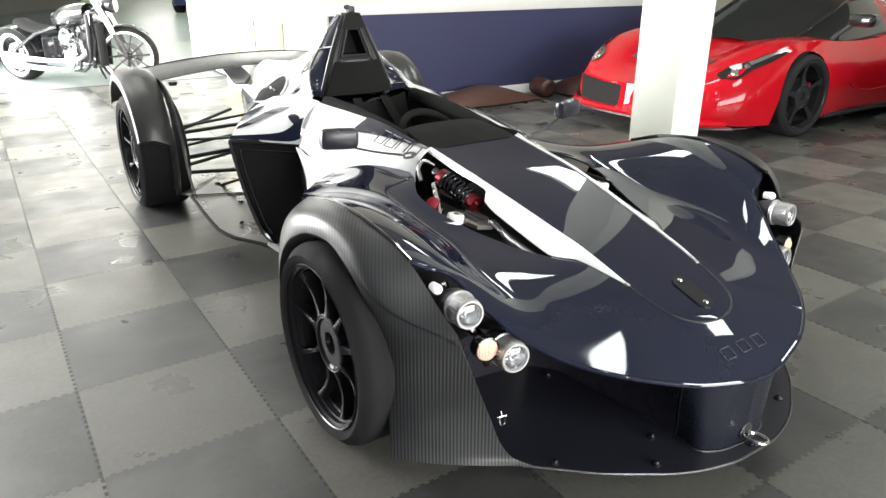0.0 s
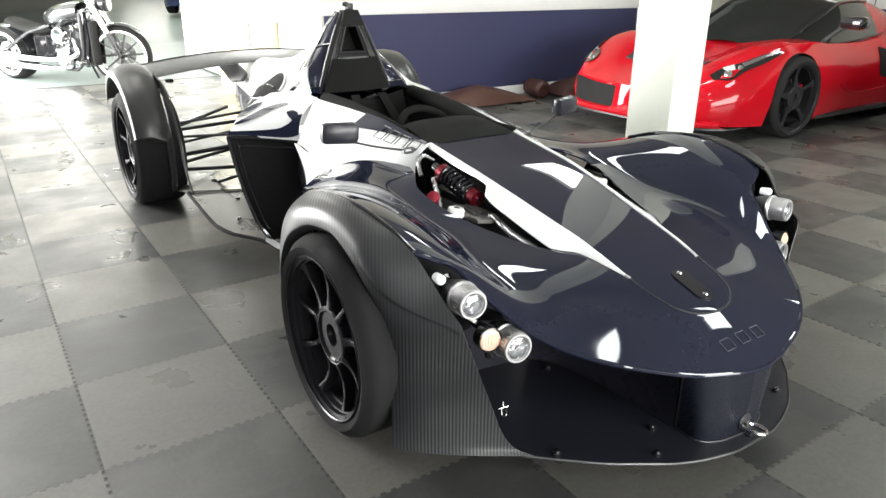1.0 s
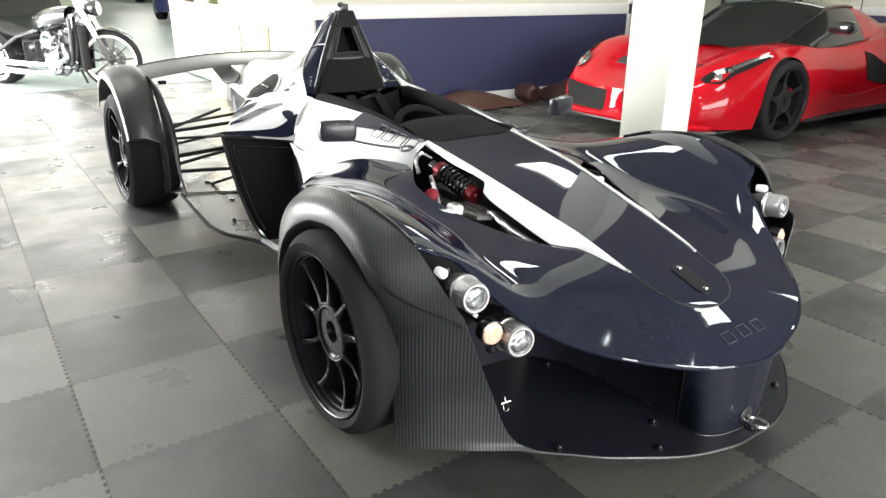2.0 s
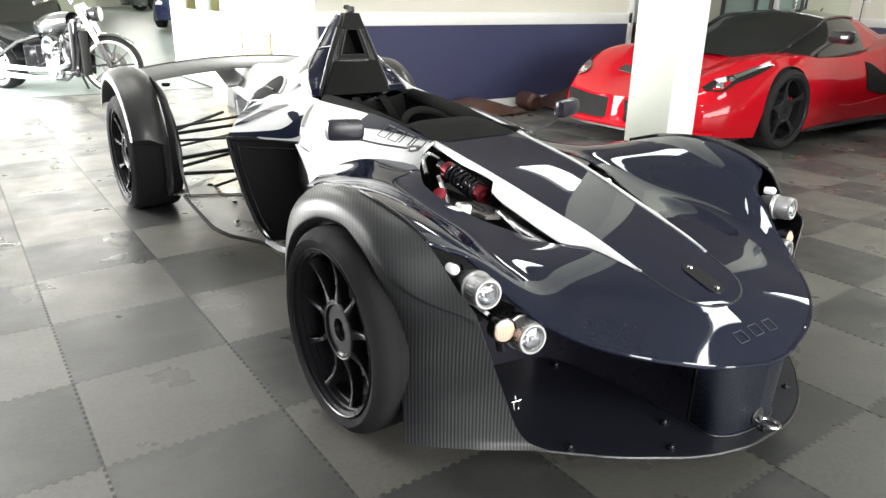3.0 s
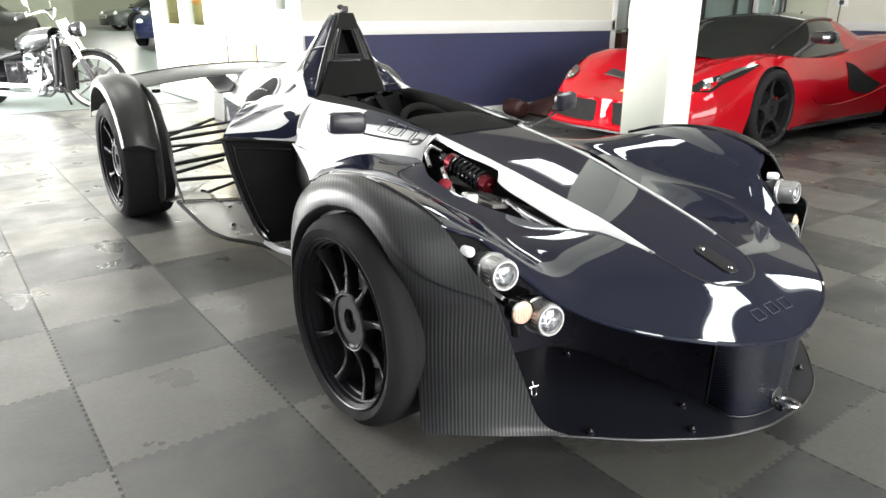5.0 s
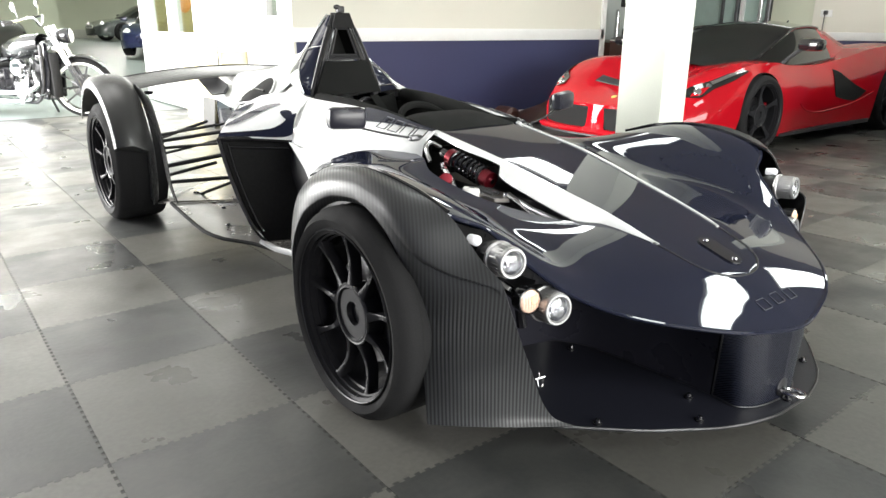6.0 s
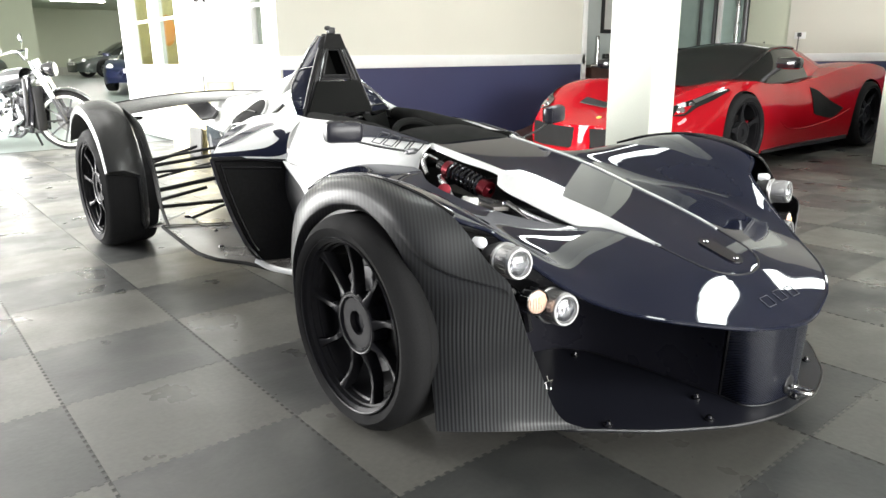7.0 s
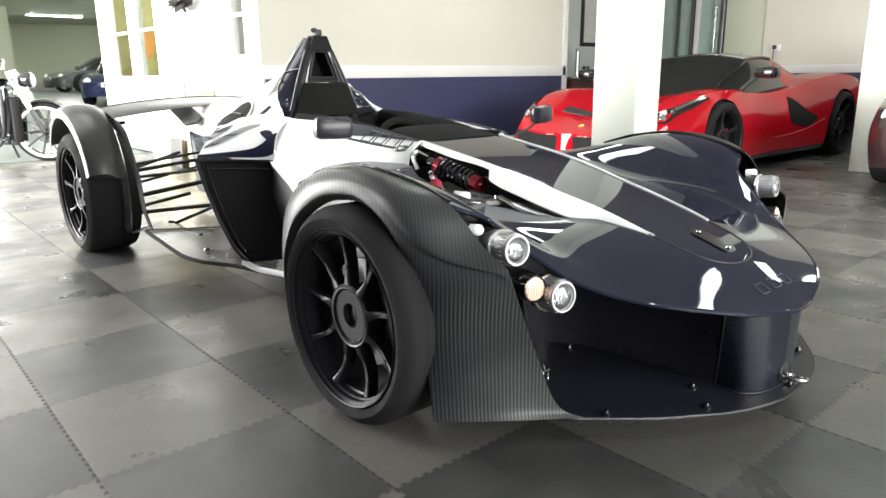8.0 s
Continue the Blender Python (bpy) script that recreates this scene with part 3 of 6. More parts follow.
def cowl_side(sgn):
    ys = stations(-0.961, -0.81, 18, 1.6) + stations(-0.803, -0.47, 34) + stations(-0.464, -0.39, 20) + stations(-0.383, 0.30, 64) + stations(0.308, 0.53, 34)
    rows = []
    for y in ys:
        i, e = (hole_edge(y), EDGE_U(y)) if y <= 0.302 else (SH_IN_U(y), SH_OUT_U(y))
        rows.append([P(sgn * u, y, cowl_z(u, y)) for u in [i + (e - i) * k / 40 for k in range(41)]])
    return rows


bm = bmesh.new()
for sgn in (1, -1):
    sheet(cowl_side(sgn), bm=bm)
bmesh.ops.remove_doubles(bm, verts=bm.verts, dist=1e-4)
bmesh.ops.recalc_face_normals(bm, faces=bm.faces)
bmesh.ops.solidify(bm, geom=bm.faces[:], thickness=0.006)
cowl = part("nose_cowl", bm, NAVY, mono, "deep navy gloss nose cowl", angle=50)
lip = [P(EDGE_U(y), y, cowl_z(EDGE_U(y), y) - 0.003) for y in reversed(stations(-0.96, -0.405, 70, 1.3))]
part("cowl_lip", tube(lip + [Vector((-p.x, p.y, p.z)) for p in reversed(lip)], 0.0062, 10), NAVY, cowl, "rounded gloss edge of the nose cowl")
# the centre panel, and the white bands down its flanks
rows = [[P(PAN_W(y) * k / 16, y, PAN_Z(y) + 0.003 * (1 - (k / 16) ** 2)) for k in range(-16, 17)] for y in stations(-0.8015, 0.318, 120)]
part("centre_panel", sheet(rows, 0.006), NAVY, mono, "navy gloss centre panel of the nose", angle=50)
for sgn in (1, -1):
    rows = []
    for y in stations(-0.615, 0.318, 130):
        w, z, (bu, bz) = PAN_W(y), PAN_Z(y), band_out(y)
        flat = 0.013 * min(1.0, (y + 0.615) / 0.2)
        rows.append([P(sgn * (w - flat), y, z + 0.0045), P(sgn * (w - flat * 0.5), y, z + 0.0045)] + [P(sgn * (w + (bu - w) * k / 8), y, z + (bz - z) * k / 8 + 0.004 * (1 - k / 8) + 0.004 * math.sin(math.pi * k / 8)) for k in range(9)])
    part("band", sheet(rows, 0.006), WHITE_PAINT, mono, "white painted band along the nose", angle=50)
    rows = [[P(sgn * (PAN_W(y) + (0.0045 if q else 0.0)), y, PAN_Z(y) - 0.007) for q in (0, 1)] for y in stations(-0.80, -0.60, 40)]
    part("panel_gap", sheet(rows), MESH_BLACK, mono)
# a black tube stands in for the dark open gap round the tip
seam = [P(PAN_W(y) + 0.0022, y - 0.0012, PAN_Z(y) - 0.0005) for y in reversed(stations(-0.8015, -0.60, 60, 2.0))]
part("panel_seam", tube(seam + [Vector((-p.x, p.y, p.z)) for p in reversed(seam)], 0.003, 8), BLACK, mono, "black line drawn for the dark gap round the panel's tip")

# filler cap plate and lettering on the nose
plate = part("latch_plate", prism([P(-0.012 + 0.030 * math.cos(a), -0.704 + (0.034 if math.sin(a) > 0 else -0.034) + 0.03 * math.sin(a), 0) for a in [2 * math.pi * k / 28 for k in range(28)]], (0, 0, 0.004)), BLACK_GLOSS, mono, "black oval latch plate")
for v in plate.data.vertices:
    y = v.co.y + 1.0
    v.co.z += spine_z(abs(v.co.x), y) + 0.0035
for y in (-0.658, -0.75):
    part("screw", lathe([(0, 0.004), (0.007, 0.003), (0.008, 0)], Matrix.Translation(P(-0.012, y, spine_z(0, y) + 0.008)) @ pose(0, 0, 0, 0, -90, 0), 12), STEEL, plate)


def lettering(text, size, m, material, parent, name="lettering", depth=0.0008):
    c = bpy.data.curves.new(name, "FONT")
    c.body, c.size, c.extrude, c.align_x, c.align_y = text, size, depth, "CENTER", "CENTER"
    c.resolution_u = 2
    tmp = bpy.data.objects.new("tmp", c)
    scene.collection.objects.link(tmp)
    me = bpy.data.meshes.new_from_object(tmp.evaluated_get(bpy.context.evaluated_depsgraph_get()))
    bpy.data.objects.remove(tmp)
    me.name = name
    me.transform(m)
    me.materials.clear()
    me.materials.append(material)
    ob = new(name, me)
    ob.parent = parent
    return ob


# three block letters on the nose tip, as plain bars of their size
for x in (-0.062, 0.002, 0.066):
    bm = bmesh.new()
    y0 = -0.885
    for q in (-1, 1):
        y = y0 + q * 0.014
        box(bm, P(-x, y, cowl_z(abs(x), y) + 0.0016), (0.036, 0.0022, 0.001), 0, pose(0, 0, 0, 27, 0, 0))
    for e in (-1, 1):
        box(bm, P(-x - e * 0.0185, y0, cowl_z(abs(x + e * 0.018), y0) + 0.0016), (0.0022, 0.029, 0.001), 0, pose(0, 0, 0, 27, 0, 0))
    part("badge_bar", bm, GREY_DECAL, mono, smooth=False)

# splitter plate
OUT = [(0.60, -0.60), (0.572, -0.665), (0.542, -0.694), (0.473, -0.757), (0.403, -0.818), (0.323, -0.872), (0.246, -0.92), (0.148, -0.957), (0.06, -0.973)]
poly = curve3([(u, y, 0) for u, y in OUT] + [(-u, y, 0) for u, y in reversed(OUT)], 60)
top = [P(p.x, p.y, 0.106) for p in poly] + [P(-0.66, -0.24, 0.106), P(0.66, -0.24, 0.106)]
split = part("splitter", prism(top, (0, 0, -0.009)), CARBON_FLAT, mono, "thin black carbon splitter plate", angle=25)
part("splitter_edge", tube([P(p.x, p.y - 0.001, 0.103) for p in poly], 0.0042, 6), DARK_STEEL, mono, "worn pale splitter edge")
for u, y in ((0.484, -0.723), (0.268, -0.868), (0.191, -0.786), (0.222, -0.397), (-0.268, -0.868), (-0.191, -0.786), (-0.484, -0.723), (-0.01, -0.952)):
    part("bolt", lathe([(0, 0.014), (0.006, 0.013), (0.008, 0.006), (0.012, 0.004), (0.012, 0)], Matrix.Translation(P(u, y, 0.106)) @ pose(0, 0, 0, 0, -90, 0), 12), BLACK_GLOSS, split)
# prow under the nose tip: a narrow keel with a flat front
for sgn in (1, -1):
    rows = []
    for z in stations(0.106, 0.330, 8):
        k = (z - 0.106) / 0.246
        # a blunt front, a rounded corner, a flat cheek and the seam where the inner wall begins
        nose = curve3([P(0, -0.936 - 0.005 * k, z), P(sgn * (0.07 + 0.015 * k), -0.927 - 0.005 * k, z), P(sgn * (0.118 + 0.03 * k), -0.905 - 0.006 * k, z), P(sgn * (0.136 + 0.045 * k), -0.878 - 0.008 * k, z), P(sgn * (0.128 + 0.07 * k), -0.815 - 0.045 * k, z)], 18)
        rows.append(nose + [P(sgn * 0.12, -0.78, z)])
    part("prow", sheet(rows, 0.004), CARBON_GLOSS, mono, "blue-tinted gloss carbon prow", angle=60)
    part("prow_seam", tube([p + Vector((-sgn * 0.003, -0.003, 0.003)) for p in rows[0][:18]] + [rows[-1][17] + Vector((-sgn * 0.003, -0.003, 0.003))], 0.0024, 6), DARK_STEEL, mono, "pale seam of the prow")
    base = curve3([P(sgn * 0.13, -0.812, 0.107), P(sgn * 0.135, -0.73, 0.107), P(sgn * 0.142, -0.63, 0.107), P(sgn * 0.152, -0.53, 0.107), P(sgn * 0.17, -0.41, 0.107), P(sgn * 0.25, -0.31, 0.107), P(sgn * 0.42, -0.28, 0.107), P(sgn * 0.66, -0.26, 0.107)], 40)
    rim = curve3([P(sgn * 0.2, -0.855, 0.362), P(sgn * 0.175, -0.72, 0.42), P(sgn * 0.175, -0.62, 0.44), P(sgn * 0.19, -0.53, 0.46), P(sgn * 0.22, -0.45, 0.475), P(sgn * 0.30, -0.35, 0.485), P(sgn * 0.44, -0.29, 0.495), P(sgn * 0.68, -0.27, 0.58)], 40)
    part("inner_wall", sheet([[b.lerp(r, k / 8) for b, r in zip(base, rim)] for k in range(9)], 0.003), DARK_GLOSS, mono, "black inner wall under the nose")
    part("seam", tube([p + Vector((-sgn * 0.003, 0, 0.002)) for p in base[:24]], 0.0022, 6), DARK_STEEL, mono)
# towing eye
eye = part("towing_eye", lathe([(0.030 + 0.0055 * math.cos(a), 0.0055 * math.sin(a)) for a in [2 * math.pi * k / 10 for k in range(10)]], Matrix.Translation(P(-0.012, -0.962, 0.131)) @ pose(0, 0, 0, 0, -78, 10), 28, True), STEEL, mono, "steel towing ring")
part("boss", lathe([(0.026, -0.01), (0.026, 0.002), (0.02, 0.004), (0.0, 0.004)], Matrix.Translation(P(0.0, -0.936, 0.143)) @ pose(0, 0, 0, 0, 0, -90), 24), DARK_STEEL, eye, "round steel boss")
part("shackle", boxed(P(0.0, -0.94, 0.138), (0.016, 0.022, 0.014), 0.004), DARK_STEEL, eye)

# front fenders of matt carbon
LIP = [(0.862, 0.165, 0.29), (0.866, 0.15, 0.40), (0.868, 0.095, 0.505), (0.864, 0.0, 0.58), (0.856, -0.10, 0.62), (0.849, -0.19, 0.628), (0.845, -0.298, 0.592), (0.831, -0.353, 0.528), (0.81, -0.373, 0.45), (0.80, -0.389, 0.36), (0.803, -0.414, 0.277), (0.815, -0.447, 0.2), (0.823, -0.463, 0.15), (0.827, -0.472, 0.125), (0.829, -0.478, 0.112)]
INNER = [(0.655, 0.36, 0.29), (0.655, 0.375, 0.42), (0.685, 0.33, 0.545), (0.737, 0.2, 0.622), (0.76, 0.06, 0.663), (0.758, -0.12, 0.684), (0.745, -0.30, 0.662), (0.737, -0.43, 0.626), (0.713, -0.53, 0.53), (0.709, -0.605, 0.485), (0.672, -0.618, 0.37), (0.637, -0.638, 0.26), (0.606, -0.652, 0.17), (0.575, -0.668, 0.125), (0.535, -0.698, 0.106)]
BULGE = pch((0, 0.02), (0.2, 0.03), (0.45, 0.032), (0.58, 0.036), (0.7, 0.026), (0.8, 0.024), (0.9, 0.03), (1.0, 0.034))
# a crease climbs from the lamp corner and runs out along the arch, with a soft roll above it
CREASE = pch((0, 0.13), (48, 0.13), (57, 0.14), (61, 0.18), (65, 0.29), (70, 0.6), (73, 0.83), (75.5, 0.96), (100, 0.96))
ROLL = pch((0, 0), (46, 0.0), (58, 0.007), (65, 0.013), (70, 0.012), (73, 0.008), (75.5, 0.0), (100, 0))


def front_fender(sgn):
    n = 101
    a, b = curve3([P(sgn * u, y, z) for u, y, z in LIP], n), curve3([P(sgn * u, y, z) for u, y, z in INNER], n)
    rows = []
    for i in range(n):
        t = a[max(0, i - 2)] - a[min(n - 1, i + 2)]
        nrm = (b[i] - a[i]).cross(t).normalized()
        if nrm.dot(a[i] - P(sgn * 0.72, FY, 0.3)) < 0:
            nrm = -nrm
        c = CREASE(i)
        r = []
        for k in range(29):
            q = c * k / 12 if k <= 12 else c + (1 - c) * (k - 12) / 16
            w = (q - c) / (1 - c)
            roll = ROLL(i) * (1 - math.exp(-w * 16)) * (1 - w * w) if q > c else 0.0
            r.append(a[i].lerp(b[i], q) + nrm * (BULGE(i / (n - 1)) * math.sin(math.pi * q ** 0.8) + roll))
        # the edge turns inwards over the tyre
        rows.append([a[i] + Vector((sgn * 0.012, 0, 0)) - nrm * 0.022, a[i] + Vector((sgn * 0.003, 0, 0)) - nrm * 0.004] + r)
    return rows


for sgn in (1, -1):
    rows = front_fender(sgn)
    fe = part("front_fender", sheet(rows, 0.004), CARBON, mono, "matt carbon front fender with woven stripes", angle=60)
    seam = curve3([P(sgn * (u - 0.004), y, z + 0.002) for u, y, z in INNER[3:8]], 40)
    part("trim", tube(seam, 0.0055, 6), BLACK_GLOSS, fe, "gloss black seam trim")

# lamps
LAMPS = [("headlamp", 0.662, -0.584, 0.526, 0.0355, 0.062), ("headlamp", 0.567, -0.646, 0.408, 0.0375, 0.062), ("indicator", 0.627, -0.611, 0.432, 0.030, 0.02), ("marker_lamp", 0.692, -0.491, 0.563, 0.0135, 0.02)]


def lamp(kind, u, y, z, r, depth, sgn):
    m = Matrix.Translation(P(sgn * u, y, z)) @ pose(0, 0, 0, 0, 0, -90) @ pose(0, 0, 0, 0, 0, sgn * -8) @ pose(0, 0, 0, 0, -4, 0)
    if kind == "headlamp":
        ob = part("headlamp", lathe([(r * 1.16, -depth), (r * 1.22, -depth * 0.94), (r * 1.22, -depth * 0.84), (r * 1.12, -depth * 0.8), (r * 1.03, -depth * 0.16), (r * 1.06, -depth * 0.12), (r * 1.06, -0.002), (r * 1.0, 0.002), (r * 0.88, 0.002), (r * 0.78, -0.006)], m, 40), LAMP_GREY, mono, "round machined aluminium headlamp")
        part("reflector", lathe([(r * 0.78, -0.006), (r * 0.66, -0.014), (r * 0.45, -0.03), (0.0, -0.036)], m, 32), STEEL, ob)
        part("projector", lathe([(0, -0.003), (r * 0.22, -0.006), (r * 0.36, -0.014), (r * 0.38, -0.03)], m, 24), CLEAR, ob, "clear projector lens")
        part("lens", lathe([(0, 0.007), (r * 0.4, 0.0055), (r * 0.76, 0.0), (r * 0.76, -0.002), (r * 0.4, 0.0035), (0, 0.005)], m, 32), CLEAR, ob, "clear glass lens").visible_shadow = False
        for k in range(26):
            a = 2 * math.pi * k / 26
            q = m @ Vector((-depth * 0.48, r * 1.075 * math.cos(a), r * 1.075 * math.sin(a)))
            part("fin", boxed((0, 0, 0), (depth * 0.6, 0.002, 0.0026), 0, Matrix.Translation(q) @ m.to_3x3().to_4x4() @ pose(0, 0, 0, math.degrees(a), 0, 0)), LAMP_GREY, ob, smooth=False)
        part("back_shell", lathe([(r * 1.1, -depth), (r * 1.14, -depth * 1.3), (r * 0.8, -depth * 1.9), (0, -depth * 2.0)], m, 28), BLACK, ob)
    elif kind == "indicator":
        ob = part("indicator", lathe([(0, 0.004), (r * 0.6, 0.003), (r * 0.9, 0.0), (r, -0.006), (r, -depth), (0, -depth)], m, 32), AMBER, mono, "round amber indicator lamp")
        part("bulb", lathe([(0, 0.006), (r * 0.3, 0.0055), (r * 0.36, 0.003)], m @ Matrix.Translation((0, 0.008, 0.004)), 20), mat("amber_glow", (1, 0.6, 0.3), 0.3, emit=(1.0, 0.55, 0.25), strength=0.5), ob)
        for k in range(-3, 4):
            h = 0.85 * math.sqrt(1 - (k / 4) ** 2)
            part("lens_rib", tube([m @ Vector((0.0045 - 0.004 * (k / 4) ** 2 - 0.004 * q * q, r * k / 4, r * h * q)) for q in (-1, -0.5, 0, 0.5, 1)], 0.0013, 5), AMBER, ob)
        part("bezel", lathe([(r * 1.0, 0.001), (r * 1.08, 0.0), (r * 1.08, -depth * 1.6), (r * 0.9, -depth * 1.8)], m, 32), BLACK_GLOSS, ob)
    else:
        ob = part("marker_lamp", lathe([(0, 0.008), (r * 0.6, 0.006), (r * 0.95, 0.0), (r, -0.006), (r * 0.9, -0.03), (0, -0.03)], m, 24), mat("marker_white", (0.9, 0.92, 0.95), 0.2, coat=1, emit=(1, 1, 1), strength=0.5), mono, "small white marker lamp")


for sgn in (1, -1):
    for l in LAMPS:
        lamp(*l, sgn)
    # bracket that carries the lamps and the dark bay behind them
    part("lamp_bracket", tube([P(sgn * 0.62, -0.40, 0.53), P(sgn * 0.61, -0.44, 0.45), P(sgn * 0.55, -0.49, 0.38), P(sgn * 0.53, -0.49, 0.30)], 0.014, 8, 14), BLACK_GLOSS, mono)
    bay = [[P(sgn * u, y, z) for u, y, z in r] for r in (
        [(0.735, -0.40, 0.60), (0.70, -0.43, 0.55), (0.60, -0.45, 0.47), (0.50, -0.50, 0.42)],
        [(0.735, -0.42, 0.45), (0.70, -0.42, 0.45), (0.60, -0.43, 0.41), (0.48, -0.48, 0.38)],
        [(0.72, -0.42, 0.30), (0.68, -0.38, 0.30), (0.58, -0.36, 0.30), (0.46, -0.36, 0.33)])]
    part("lamp_bay", sheet(bay, 0.004), BLACK, mono)
clasp = part("clasp", tube([P(0.508, -0.522, 0.152), P(0.508, -0.527, 0.128), P(0.500, -0.53, 0.114), P(0.490, -0.53, 0.112), P(0.481, -0.528, 0.122), P(0.479, -0.524, 0.150)], 0.003, 8, 24), CHROME, mono, "bright steel bow clasp")
part("pin", tube([P(0.518, -0.522, 0.154), P(0.469, -0.525, 0.152)], 0.0018, 8), CHROME, clasp)
part("stem", tube([P(0.493, -0.522, 0.152), P(0.495, -0.515, 0.176)], 0.0028, 8), CHROME, clasp)
for o in (clasp, bpy.data.objects["pin"], bpy.data.objects["stem"]):
    for v in o.data.vertices:
        v.co = P(0.551, -0.585, 0.188) + (v.co - P(0.492, -0.524, 0.14)) * 0.62

# wheels


def wheel(name, parent, m, r, w, rim_r, spokes, label, cal=DARK_STEEL, turn=0.2, wide=1.0):
    """A wheel whose outer face looks along the x axis of m."""
    t = new(name)
    t.parent = parent
    t["label"] = label
    s = 0.022
    prof = [(rim_r + 0.006, -0.004), (rim_r + 0.02, 0.004), ((r + rim_r) / 2, 0.008), (r - s, -0.004), (r - 0.008, -0.014), (r, -0.034), (r, -w + 0.034), (r - 0.008, -w + 0.012), ((r + rim_r) / 2, -w), (rim_r, -w + 0.01)]
    ty = part("tyre", lathe(prof, m, 72), RUBBER, t, "black road tyre")
    for a in (0.3, 0.5, 0.7):
        part("groove", lathe([(r + 0.0006, -w * a - 0.003), (r + 0.0006, -w * a + 0.003)], m, 72), MESH_BLACK, ty)
    rim = part("rim", lathe([(rim_r + 0.004, 0.0), (rim_r + 0.006, -0.004), (rim_r - 0.004, -0.009), (rim_r - 0.007, -0.010), (rim_r - 0.008, -0.022), (rim_r - 0.013, -0.024), (rim_r - 0.0145, -0.04), (rim_r - 0.020, -0.043), (rim_r - 0.022, -w * 0.7), (rim_r - 0.004, -w + 0.01)], m, 72), RIM, t, "gloss black alloy rim")
    part("lip", lathe([(rim_r + 0.0065, -0.001), (rim_r + 0.0045, 0.003), (rim_r + 0.002, 0.0)], m, 72), RIM_LIP, rim)
    for k in range(spokes):
        a = 2 * math.pi * k / spokes + turn
        rot = pose(0, 0, 0, math.degrees(a), 0, 0)
        rows = []
        r0 = rim_r * 0.36
        for i in range(11):
            q = i / 10
            rr = r0 + (rim_r - 0.016 - r0) * q
            wd = wide * (0.0068 + 0.009 * q ** 6 + 0.010 * (1 - q) ** 4)
            x = -0.03 - 0.012 * math.sin(math.pi * q) + 0.010 * q
            off = 0.007 * math.sin(math.pi * q)
            rows.append([m @ rot @ Vector((x + dx, rr, off + dz * wd)) for dx, dz in ((-0.034, -0.7), (-0.006, -1.0), (-0.001, -0.86), (0.0, -0.7), (0.0, 0.7), (-0.001, 0.86), (-0.006, 1.0), (-0.034, 0.7))])
        part("spoke", sheet(rows, closed=True), RIM, rim)
    h = rim_r * 0.37
    part("hub", lathe([(h, -0.08), (h, -0.036), (h - 0.003, -0.031), (h - 0.012, -0.030), (h - 0.018, -0.036), (0.034, -0.0365), (0.030, -0.05), (0.022, -0.052), (0.014, -0.05), (0.0, -0.05)], m, 36), RIM, rim)
    part("hub_ring", lathe([(h + 0.0005, -0.034), (h - 0.003, -0.0295), (h - 0.007, -0.031)], m, 36), RIM_LIP, rim)
    part("brake_disc", lathe([(0.06, -0.085), (0.148, -0.085), (0.148, -0.105), (0.06, -0.105)], m, 48), DARK_STEEL, t)
    rows = []
    for i in range(9):
        a = math.radians(-35 + 70 * i / 8)
        rows.append([m @ Vector((x, rr * math.cos(a), rr * math.sin(a))) for x, rr in ((-0.068, 0.12), (-0.068, 0.168), (-0.12, 0.172), (-0.12, 0.12))])
    part("caliper", sheet(rows, closed=True), cal, t, "brake caliper")
    return t


fw = wheel("front_wheel", mono, Matrix.Translation(P(0.876, FY, 0.298)) @ pose(0, 0, 0, 0, 0, 180), 0.298, 0.205, 0.235, 9, "front wheel with thin black spokes")
rw = wheel("rear_wheel", mono, Matrix.Translation(P(0.892, RY, 0.32)) @ pose(0, 0, 0, 0, 0, 180), 0.32, 0.265, 0.245, 9, "wide rear wheel with thin black spokes")
for o in (fw, rw):
    c = copy_thing(o, Matrix.Identity(4))
    c.scale = (-1, 1, 1)

